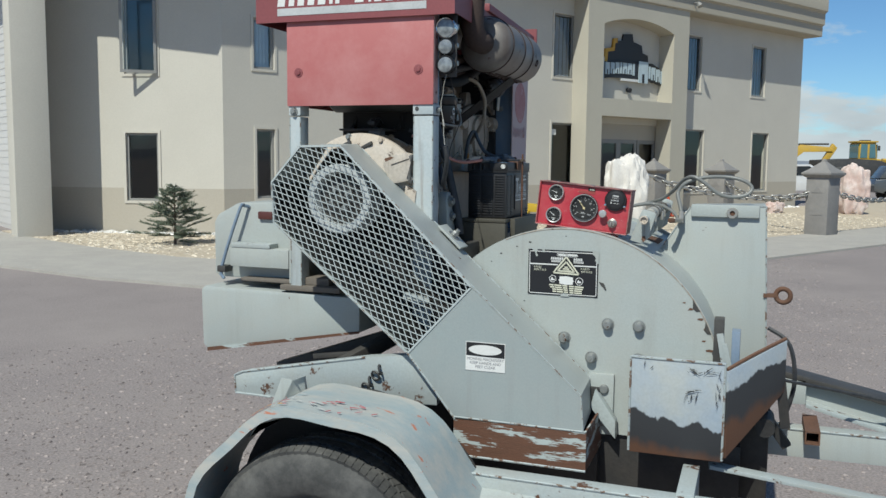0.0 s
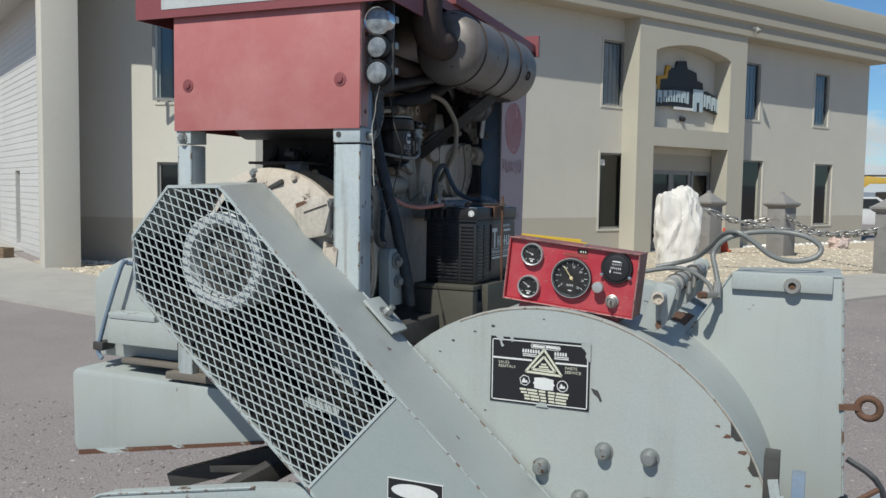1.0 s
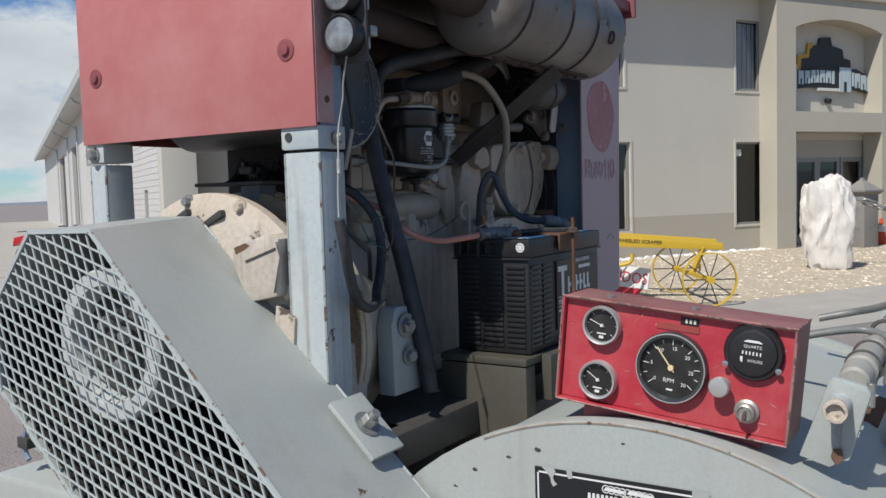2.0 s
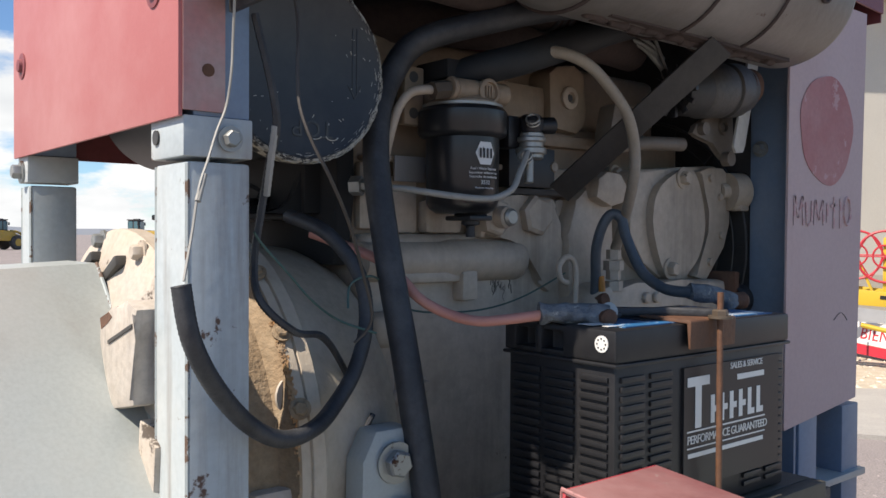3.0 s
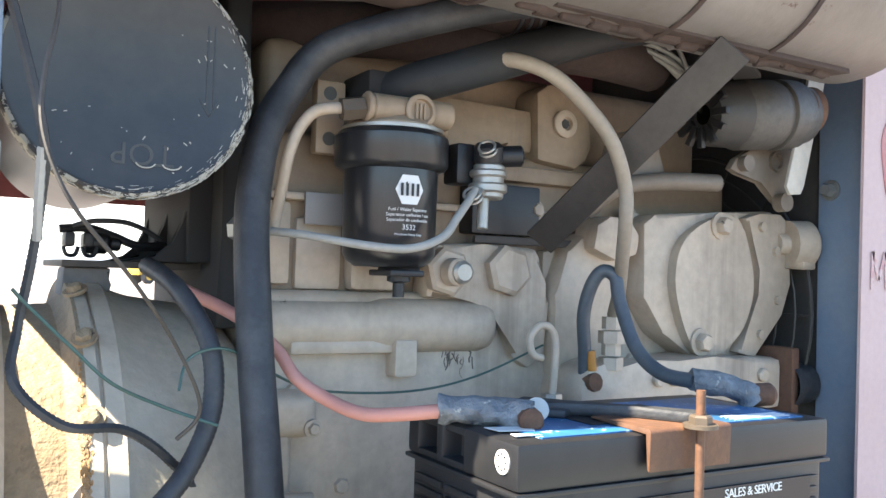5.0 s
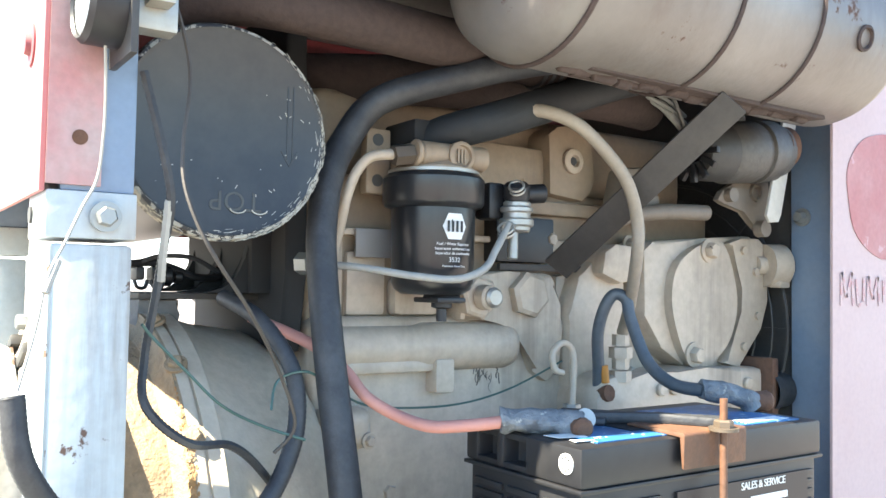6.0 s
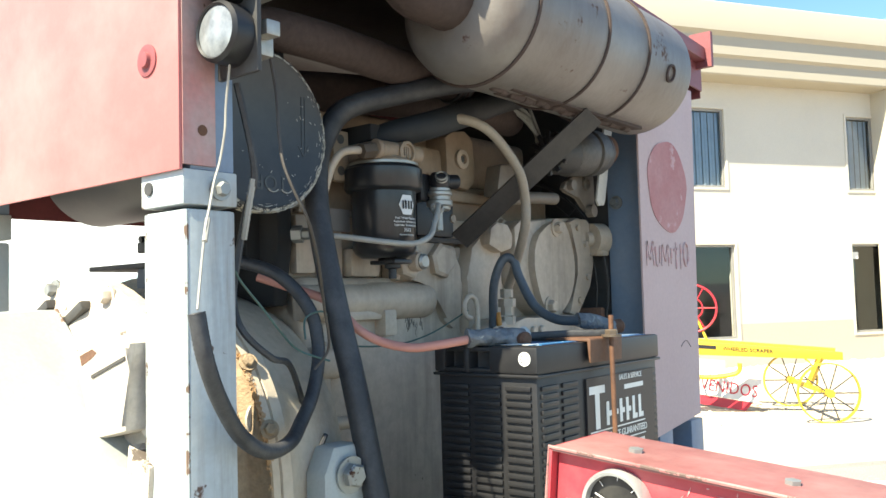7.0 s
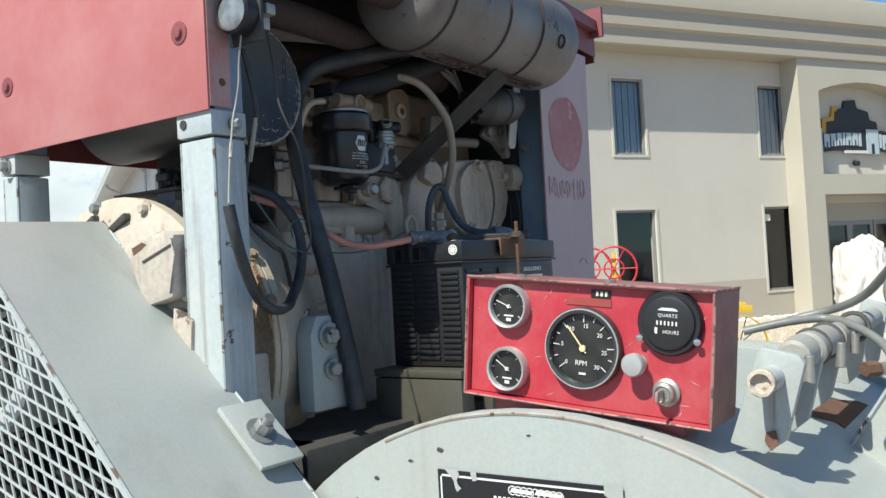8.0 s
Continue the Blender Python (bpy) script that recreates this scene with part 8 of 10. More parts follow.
tray_paint = material("olive_tray_paint", (0.075, 0.069, 0.053), 0.6, col2=(0.05, 0.046, 0.036), big=8, grain=0.2, chips=RUST, chip_at=0.66, chip_scale=12)
for q in ((-0.02, 0.165, 0.36, 0.78, 1.372, 1.386, 0.003), (-0.02, 0.163, 0.362, 0.40, 1.10, 1.37, 0.003), (0.166, 0.186, 0.42, 0.78, 1.30, 1.386, 0.003)):
    part("battery_tray", box(B(), *q), tray_paint, machine, "olive-brown battery tray plate")

# ---- gauge panel ----
gp = thing("gauge_panel", (0.51, 0.14, 1.37), "bright red steel gauge box on the drum housing", "instrument panel")
gm = Matrix.Translation((0.5115, 0.10, 1.455)) @ Matrix.Rotation(radians(5.6), 4, "Y")
GW, GH, GD = 0.156, 0.074, 0.082
bm = box(B(), -GW + 0.004, GW - 0.004, 0.004, GD, -GH + 0.003, GH - 0.003, 0.003, gm)
part("back_box", bm, red_trim, gp)
bm = box(B(), -GW + 0.004, GW - 0.004, 0.0, 0.004, -GH + 0.004, GH - 0.004, 0.0, gm)
part("face", bm, red_panel, gp, "bright red scratched face plate")
bm = B()
box(bm, -GW, GW, -0.009, 0.006, -GH, -GH + 0.003, 0.001, gm)
box(bm, -GW, -GW + 0.003, -0.009, GD, -GH, GH, 0.001, gm)
part("rim", bm, red_panel, gp)
browned_red = material("browned_dusty_red_paint", (0.25, 0.085, 0.082), 0.55, col2=(0.19, 0.075, 0.068), big=9, amount=0.8, grain=0.2, bump=0.1, chips=(0.33, 0.25, 0.22), chip_at=0.70, chip_scale=22, dust=(0.34, 0.20, 0.185), dust_amount=0.6, dust_scale=7)
part("top_sheet", box(B(), -GW, GW, -0.009, GD + 0.001, GH - 0.003, GH, 0.001, gm), browned_red, gp, "dusty browned top sheet")
part("side_sheet", box(B(), GW - 0.003, GW, -0.009, GD, -GH, GH, 0.001, gm), browned_red, gp, "browned red side sheet")
red_edge = material("chipped_red_edge", (0.30, 0.10, 0.10), 0.5, col2=(0.36, 0.20, 0.18), big=30, amount=0.9, chips=(0.12, 0.08, 0.07), chip_at=0.53, chip_scale=45, bump=0.2)
worn_edge(gp, [gm @ V(p) for p in ((-GW, -0.009, -GH), (-GW, -0.009, GH), (GW, -0.009, GH), (GW, -0.009, -GH), (-GW, -0.009, -GH))], 0.0015, red_edge)
worn_edge(gp, [gm @ V((GW, -0.009, GH)), gm @ V((GW, GD, GH))], 0.0015, red_edge)


def g(x, z, y=0.0):
    return gm @ V((x, y, z))


gd = (gm.to_3x3() @ V((0, -1, 0)))
gr, gu = gm.to_3x3() @ V((1, 0, 0)), gm.to_3x3() @ V((0, 0, 1))


def gauge(x, z, r, bezel, name, ticks, needle):
    p = g(x, z)
    bm = lathe(B(), p, gd, [(0, r), (0.010, r), (0.013, r * 0.95), (0.012, r * 0.86), (0.006, r * 0.83)], 44)
    ga = part(name, bm, bezel, gp)
    bm = lathe(B(), p, gd, [(0.005, r * 0.86), (0.0055, 0)], 44)
    part("dial", bm, gauge_face, ga)
    if name == "tachometer":
        part("bezel_ring", ring(B(), p + gd * 0.0122, gd, r * 0.955, 0.0011, 44, 6), bezel_metal, ga, "thin worn silver ring")
    bm = B()
    for i in range(ticks):
        a = radians(220 - 260 * i / (ticks - 1))
        d = gr * math.cos(a) + gu * math.sin(a)
        L = 0.10 if i % 2 else 0.17
        bar(bm, p + gd * 0.0063 + d * r * (0.8 - L), p + gd * 0.0063 + d * r * 0.8, r * 0.02, 0.0005, up=tuple(gd))
    k = (0.62, 0.09, 0.05) if name == "tachometer" else (0.42, 0.24, 0.07)
    bar(bm, p + gd * 0.0063 - gu * r * k[0] - gr * r * k[1], p + gd * 0.0063 - gu * r * k[0] + gr * r * k[1], r * k[2], 0.0005, up=tuple(gd))
    if name == "tachometer":
        text_mesh(bm, "RPM", p + gd * 0.006 - gr * r * 0.2 - gu * r * 0.42, gr, gu, r * 0.17, 0.0003)
        for s, a in (("0", 219), ("5", 172), ("10", 124), ("15", 84), ("20", 40), ("25", -5), ("30", -48)):
            d = gr * math.cos(radians(a)) + gu * math.sin(radians(a))
            text_mesh(bm, s, p + gd * 0.006 + d * r * 0.56 - gu * r * 0.06, gr, gu, r * 0.145, 0.0003, 1.0, "CENTER")
    else:
        bar(bm, p + gd * 0.0063 - gu * r * 0.60 - gr * r * 0.12, p + gd * 0.0063 - gu * r * 0.60 + gr * r * 0.12, r * 0.14, 0.0005, up=tuple(gd))
    part("scale", bm, white_ink, ga)
    d = gr * math.cos(radians(needle)) + gu * math.sin(radians(needle))
    bm = bar(B(), p + gd * 0.0075 - d * r * 0.14, p + gd * 0.0075 + d * r * 0.68, r * 0.036, 0.0008, up=tuple(gd))
    lathe(bm, p + gd * 0.006, gd, [(0, r * 0.08), (0.003, r * 0.08), (0.003, 0)], 16)
    part("needle", bm, needle_mat if name == "tachometer" else white_ink, ga)
    return ga


gauge(-0.0965, 0.0395, 0.0272, bezel_metal, "small_gauge", 7, 160)
gauge(-0.0965, -0.0375, 0.0272, bezel_metal, "small_gauge", 7, 148)
gauge(0.004, -0.002, 0.0478, material("worn_black_bezel", (0.10, 0.105, 0.105), 0.32, 0.6, col2=(0.05, 0.052, 0.052), big=45, chips=(0.5, 0.5, 0.48), chip_at=0.63, chip_scale=60), "tachometer", 13, 129)
HX, HZ = 0.106, 0.0365
bm = lathe(B(), g(HX, HZ), gd, [(0, 0.0368), (0.006, 0.0368), (0.009, 0.0345), (0.009, 0.0305), (0.012, 0.029), (0.013, 0.0255), (0.012, 0)], 44)
hm = part("hour_meter", bm, black_plastic, gp, "round black hour meter")
bm = text_mesh(B(), "QUARTZ", g(HX, HZ + 0.0065, -0.0123), gr, gu, 0.0052, 0.0002, 1.1, "CENTER")
text_mesh(bm, "HOURS", g(HX + 0.004, HZ - 0.0115, -0.0123), gr, gu, 0.0052, 0.0002, 1.1, "CENTER")
box(bm, HX - 0.0125, HX + 0.0125, -0.0127, -0.0122, HZ + 0.0135, HZ + 0.0165, 0, gm)
for i in range(6):
    box(bm, HX - 0.0125 + i * 0.0043, HX - 0.0108 + i * 0.0043, -0.0127, -0.0122, HZ - 0.0025, HZ + 0.002, 0, gm)
box(bm, HX - 0.0142, HX - 0.0112, -0.0127, -0.0122, HZ - 0.0125, HZ - 0.0055, 0, gm)
part("lettering", bm, white_ink, hm)
for x, z in ((HX - 0.032, HZ - 0.019), (HX + 0.0325, HZ - 0.018)):
    bm = lathe(B(), g(x, z, -0.008), gd, [(0, 0.0038), (0.003, 0.0038), (0.004, 0)], 14)
    part("screw", bm, chrome, hm)
bm = lathe(B(), g(0.071, -0.0125), gd, [(0, 0.0095), (0.004, 0.0095), (0.0045, 0.0085), (0.008, 0.0095), (0.0085, 0.0085), (0.012, 0.0095), (0.014, 0.0130), (0.022, 0.0132), (0.0245, 0.0115), (0.0255, 0.006), (0.0255, 0)], 28)
part("pull_knob", bm, bezel_metal, gp, "bright metal pull knob")
bm = lathe(B(), g(0.104, -0.041), gd, [(0, 0.0155), (0.004, 0.0155), (0.006, 0.012), (0.014, 0.0115), (0.016, 0.009), (0.014, 0.007), (0.014, 0)], 28)
ks = part("key_switch", bm, zinc, gp, "chrome key switch")
bm = box(B(), 0.1025, 0.1055, -0.034, -0.016, -0.047, -0.036, 0.0006, gm)
part("key", bm, zinc, ks)
bm = box(B(), -0.0215, 0.035, -0.0012, 0.0, 0.0475, 0.0565, 0.0, gm)
part("faded_tag", bm, material("faded_tag", (0.34, 0.05, 0.05), 0.6, col2=(0.24, 0.05, 0.04), big=60), gp)
bm = box(B(), 0.010, 0.034, -0.0016, 0.0, 0.0575, 0.067, 0.0, gm)
part("number_tag", bm, dark_ink, gp, "small dark number tag")
bm = B()
for i in range(3):
    box(bm, 0.0165 + 0.0055 * i, 0.0195 + 0.0055 * i, -0.0022, -0.0016, 0.0595, 0.065, 0.0, gm)
part("tag_print", bm, cream_ink, gp)
for x in (-0.10, 0.02):
    bm = lathe(B(), g(x, GH, 0.03), gu, [(0, 0.006), (0.003, 0.006), (0.004, 0.0)], 6)
    part("top_screw", bm, bolt_steel, gp)
bm = B()
rg_ = random.Random(17)
for _ in range(34):
    a_, x_, z_ = rg_.gauss(0.5, 0.5), rg_.uniform(-GW + 0.01, GW - 0.01), rg_.uniform(-GH + 0.008, GH - 0.008)
    d_, n_ = V((math.cos(a_), 0, math.sin(a_))) * rg_.uniform(0.001, 0.009), V((-math.sin(a_), 0, math.cos(a_))) * rg_.uniform(0.0002, 0.0007)
    prism(bm, [gm @ (V((x_, -0.0002, z_)) + q_) for q_ in (-d_, n_, d_, -n_)], gd * 0.0003)
tagged(part("scratch", bm, material("pale_pink_scratch", (0.58, 0.30, 0.29), 0.6, col2=(0.5, 0.2, 0.2), big=60), gp), "pale scratches on the red face", kind="stuff")
part("foot", box(B(), -0.12, -0.05, 0.01, 0.07, -GH - 0.03, -GH, 0.0, gm), red_trim, gp)
part("foot", box(B(), 0.06, 0.12, 0.01, 0.07, -GH - 0.05, -GH, 0.0, gm), red_trim, gp)

# ---- pivot brackets, valve and hoses on the drum ----
vb = thing("valve_bracket", (0.70, 0.2, 1.33), "grey hydraulic pivot shaft on upright plates with grey hoses", "hydraulic fitting")
for y, zb, zt, w in ((0.125, 1.335, 1.452, 0.043), (0.255, 1.335, 1.44, 0.034), (0.40, 1.34, 1.435, 0.03), (0.62, 1.34, 1.44, 0.03), (0.80, 1.34, 1.465, 0.036)):
    bm = prism(B(), [(0.668, y, zb + 0.012), (0.703, y, zt - 0.006), (0.708, y, zt), (0.708 + w - 0.006, y, zt - 0.009), (0.708 + w, y, zt - 0.018), (0.708 + 0.45 * w, y, zb + 0.018), (0.704, y, zb + 0.002)], (0, 0.013, 0), 0.003)
    part("upright", bm, grey_paint, vb)
bm = cyl(B(), (0.717, 0.09, 1.419), (0.712, 0.86, 1.425), 0.0135, n=20, c=0.002)
part("shaft", bm, post_paint, vb)
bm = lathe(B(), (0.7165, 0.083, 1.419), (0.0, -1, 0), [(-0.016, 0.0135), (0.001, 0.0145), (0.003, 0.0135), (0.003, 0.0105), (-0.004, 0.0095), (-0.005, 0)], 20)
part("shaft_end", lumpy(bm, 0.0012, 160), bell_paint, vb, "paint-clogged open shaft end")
part("drip", prism(B(), [(0.713, 0.1228, 1.405), (0.718, 0.1228, 1.404), (0.7165, 0.1228, 1.375), (0.714, 0.1228, 1.362), (0.7125, 0.1228, 1.38)], (0, -0.0008, 0)), pale_wire, vb, "run of pale grease")
part("drip", prism(B(), [(0.708, 0.1228, 1.362), (0.718, 0.1228, 1.364), (0.720, 0.1228, 1.350), (0.713, 0.1228, 1.342), (0.706, 0.1228, 1.352)], (0, -0.0008, 0)), rusty_steel, vb, "rust stain at the plate's foot")
for y0, y1, r0, r1 in ((0.20, 0.252, 0.019, 0.021), (0.272, 0.395, 0.022, 0.020), (0.43, 0.61, 0.018, 0.017), (0.65, 0.79, 0.016, 0.016)):
    part("cylinder_sleeve", cyl(B(), (0.722, y0, 1.432), (0.722, y1, 1.434), r0, r1, 22, 0.004), pale_wire, vb)
for y in (0.30, 0.385, 0.60):
    part("clamp", ring(B(), (0.722, y, 1.433), (0, 1, 0), 0.021, 0.0035, 24, 6), cast_alu, vb)
for y, x in ((0.17, 0.744), (0.31, 0.752), (0.46, 0.744)):
    part("grease_fitting", cyl(B(), (x, y, 1.408), (x + 0.002, y, 1.438), 0.0065, 0.005, 12, 0.001), zinc, vb)
bm = sheet(B(), [(DC[0] + (DR - 0.0105) * math.sin(k), 0.44 + 0.02 * math.sin(40 * k), DC[1] + (DR - 0.0105) * math.cos(k)) for k in (0.44, 0.47, 0.50, 0.53)], [(DC[0] + (DR - 0.0105) * math.sin(k), 0.60 - 0.05 * math.cos(30 * k), DC[1] + (DR - 0.0105) * math.cos(k)) for k in (0.44, 0.47, 0.50, 0.53)], (0, 0, 0.001))
part("rust_patch", bm, rusty_steel, vb, "rusted bare patch on the shell")
hm_ = material("grey_hydraulic_hose", (0.22, 0.225, 0.215), 0.42, col2=(0.14, 0.145, 0.14), big=14, grain=0.2, bump=0.1)
part("hose", tube(B(), [(0.60, 0.45, 1.44), (0.66, 0.47, 1.452), (0.705, 0.49, 1.454), (0.745, 0.46, 1.446), (0.785, 0.42, 1.425), (0.805, 0.38, 1.40)], 0.006, 10), hm_, vb)
part("hose", tube(B(), [(0.60, 0.72, 1.435), (0.66, 0.728, 1.449), (0.70, 0.70, 1.462), (0.735, 0.66, 1.481), (0.775, 0.58, 1.515), (0.81, 0.50, 1.548), (0.845, 0.46, 1.558), (0.885, 0.46, 1.535), (0.93, 0.47, 1.50), (0.98, 0.48, 1.487), (1.03, 0.49, 1.497), (1.045, 0.50, 1.523), (1.01, 0.50, 1.549), (0.95, 0.50, 1.559), (0.88, 0.48, 1.556), (0.82, 0.47, 1.538), (0.79, 0.47, 1.50), (0.80, 0.44, 1.46), (0.812, 0.41, 1.42)], 0.0068, 10, 5), hm_, vb)
bm = B()
cyl(bm, (0.812, 0.37, 1.395), (0.812, 0.385, 1.432), 0.0105, n=8)
cyl(bm, (0.79, 0.325, 1.404), (0.812, 0.37, 1.404), 0.008, n=10)
part("union", bm, zinc, vb)
bm = lathe(B(), (0.79, 0.325, 1.406), (-0.6, -0.8, 0), [(0, 0.009), (0.02, 0.009), (0.02, 0)], 6)
part("rusty_union", bm, rusty_steel, vb)


# ---- yard around the building ----
rng = random.Random(7)


def rock_mesh(size, seed, sub=4, rough=0.22, flute=0.0):
    bm = B()
    bmesh.ops.create_icosphere(bm, subdivisions=sub, radius=1.0)
    for v in bm.verts:
        d = v.co.normalized()
        q = d * 1.3 + V((seed * 7.1, seed * 3.3, 0))
        k = 1 + rough * noise.noise(q * 1.2) + rough * 0.55 * noise.noise(q * 3.1) + rough * 0.22 * noise.noise(q * 8)
        # flatten to a blocky shape
        m = max(abs(d.x), abs(d.y), abs(d.z))
        k *= 0.62 + 0.38 / m
        k += flute * (1.6 * abs(math.sin(7 * math.atan2(d.y, d.x) + 3 * noise.noise(q))) - 1 + 0.9 * noise.noise(V((q.x * 14, q.y * 14, q.z * 1.6))))
        v.co = V((d.x * size[0], d.y * size[1], d.z * size[2])) * k
    return bm


def boulder(place, size, seed, mat, label, turn, flute=0.0):
    bm = rock_mesh(size, seed, 5, 0.2, flute)
    bmesh.ops.transform(bm, matrix=Matrix.Translation(V(place) + V((0, 0, size[2] * 0.88))) @ Matrix.Rotation(turn, 4, "Z"), verts=bm.verts)
    single("boulder", bm, mat, label, "rock", "landscape boulders", place=place, sharp=32)


white_rock = material("white_limestone", (0.72, 0.69, 0.65), 0.85, col2=(0.62, 0.58, 0.53), big=2.5, grain=0.2, gscale=40, bump=0.6, bscale=14, stretch=(2, 2, 0.5))
pink_rock = material("pink_banded_rock", (0.52, 0.36, 0.32), 0.85, col2=(0.66, 0.58, 0.54), big=2.2, amount=0.9, grain=0.2, gscale=40, bump=0.6, bscale=12)
boulder((-1.68, 16.5, 0.0), (0.45, 0.36, 0.93), 3, white_rock, "tall white limestone boulder with vertical flutes", 0.4, 0.03)
boulder((4.0, 27.9, 0.0), (0.44, 0.45, 0.86), 9, pink_rock, "pink and white banded landscape boulder", 0.2)
boulder((1.6, 27.2, 0.0), (0.35, 0.25, 0.22), 5, pink_rock, "small pink landscape rock in the gravel", 1.0)

# bollards and chain
bollard_mat = material("grey_cast_stone", (0.235, 0.225, 0.215), 0.7, col2=(0.19, 0.18, 0.172), big=2.5, grain=0.2, bump=0.2, dust=(0.33, 0.31, 0.29), dust_amount=0.35, dust_scale=3)


def bollard(x, y, turn):
    b = thing("bollard", (x, y, 0.03), "square grey cast-stone bollard with a pyramid cap", "bollard", "chain bollards")
    M = Matrix.Translation((x, y, 0.03)) @ Matrix.Rotation(turn, 4, "Z")
    bm = box(B(), -0.26, 0.26, -0.26, 0.26, 0.0, 1.30, 0.012, M)
    part("shaft", bm, bollard_mat, b)
    bm = B()
    lathe(bm, M @ V((0, 0, 1.28)), (0, 0, 1), [(0, 0.255 * 1.414), (0.03, 0.30 * 1.414), (0.08, 0.345 * 1.414), (0.12, 0.345 * 1.414), (0.13, 0.32 * 1.414), (0.22, 0.20 * 1.414), (0.36, 0.05 * 1.414), (0.41, 0.035 * 1.414), (0.43, 0.0)], 4)
    bmesh.ops.rotate(bm, cent=M @ V((0, 0, 1.28)), matrix=Matrix.Rotation(turn + math.pi / 4 - math.atan2(V((0, 0, 1)).orthogonal().y, V((0, 0, 1)).orthogonal().x), 3, "Z"), verts=bm.verts)
    part("cap", bm, bollard_mat, b, sharp=10)
    for k in (0, 1):
        MM = M @ Matrix.Rotation(-math.pi / 2 * k, 4, "Z")
        for z in (0.45, 0.95):
            bm = B()
            prism(bm, [MM @ V((-0.14, -0.262, z)), MM @ V((0.14, -0.262, z)), MM @ V((0, -0.262, z + 0.14))], MM.to_3x3() @ V((0, -0.006, 0)))
            part("chevron", bm, bollard_mat, b)
    return b


TW = math.atan2(0.858, 0.513) - math.pi / 2
posts = [(-1.75, 22.4), (0.09, 22.8), (2.45, 18.35), (5.3, 23.2)]
for x, y in posts:
    bollard(x, y, TW)
chain_steel = material("weathered_galvanised_chain", (0.40, 0.39, 0.37), 0.45, 0.7, col2=(0.28, 0.27, 0.25), big=8, bump=0.2)
link_me = None


def chain(a, b, z0, z1, sag):
    global link_me
    a, b = V((*a, z0)), V((*b, z1))
    L = (b - a).length
    n = max(4, int(L / 0.185))
    ch = thing("chain", tuple((a + b) / 2 - V((0, 0, sag))), "heavy galvanised chain hung between bollards", "chain", "boundary chains")
    pos = [a.lerp(b, i / n) - V((0, 0, sag * 4 * (i / n) * (1 - i / n))) for i in range(n + 1)]
    if link_me is None:
        bm = B()
        pts = [V((0.052 * math.sin(t), 0.0, 0)) + V((0, (0.075 if math.cos(t) > 0 else -0.075) + 0.052 * math.cos(t), 0)) for t in (2 * math.pi * i / 18 for i in range(18))]
        rows = []
        for i, p in enumerate(pts):
            d = (pts[(i + 1) % 18] - pts[i - 1]).normalized()
            x = V((0, 0, 1))
            y = d.cross(x)
            rows.append([bm.verts.new(p + (x * math.cos(q) + y * math.sin(q)) * 0.019) for q in (2 * math.pi * j / 6 for j in range(6))])
        for i in range(18):
            p, q = rows[i], rows[(i + 1) % 18]
            for j in range(6):
                bm.faces.new((p[j], p[(j + 1) % 6], q[(j + 1) % 6], q[j]))
        link_me = finish(bm, "link", chain_steel, 60)
    inv = world_of(ch).inverted()
    for i in range(n):
        c, d = (pos[i] + pos[i + 1]) / 2, (pos[i + 1] - pos[i]).normalized()
        x = d.cross(V((0, 0, 1))).normalized()
        m = Matrix((x, d, x.cross(d))).transposed().to_4x4() @ Matrix.Rotation(math.pi / 2 * (i % 2) + 0.3, 4, "Y")
        m.translation = c
        ob = new("link", link_me)
        ob.parent = ch
        ob.matrix_basis = inv @ m


chain(posts[0], posts[1], 1.15, 1.15, 0.25)
chain(posts[1], posts[2], 1.18, 1.1, 0.42)
chain((-1.3, 17.0), posts[2], 1.35, 1.0, 0.30)
chain(posts[2], posts[3], 1.1, 1.1, 0.35)

# traffic cone
cone = thing("traffic_cone", (-1.42, 23.4, 0.03), "orange traffic cone with a white band", "traffic cone")
orange = material("orange_cone_plastic", (0.65, 0.08, 0.02), 0.5, big=6)
part("base", box(B(), -1.62, -1.22, 23.2, 23.6, 0.03, 0.07, 0.01), orange, cone)
part("body", lathe(B(), (-1.42, 23.4, 0.07), (0, 0, 1), [(0, 0.15), (0.62, 0.03), (0.63, 0.0)], 24), orange, cone)
part("band", lathe(B(), (-1.42, 23.4, 0.07), (0, 0, 1), [(0.28, 0.1), (0.30, 0.099), (0.45, 0.068), (0.46, 0.06)], 24), white_ink, cone)


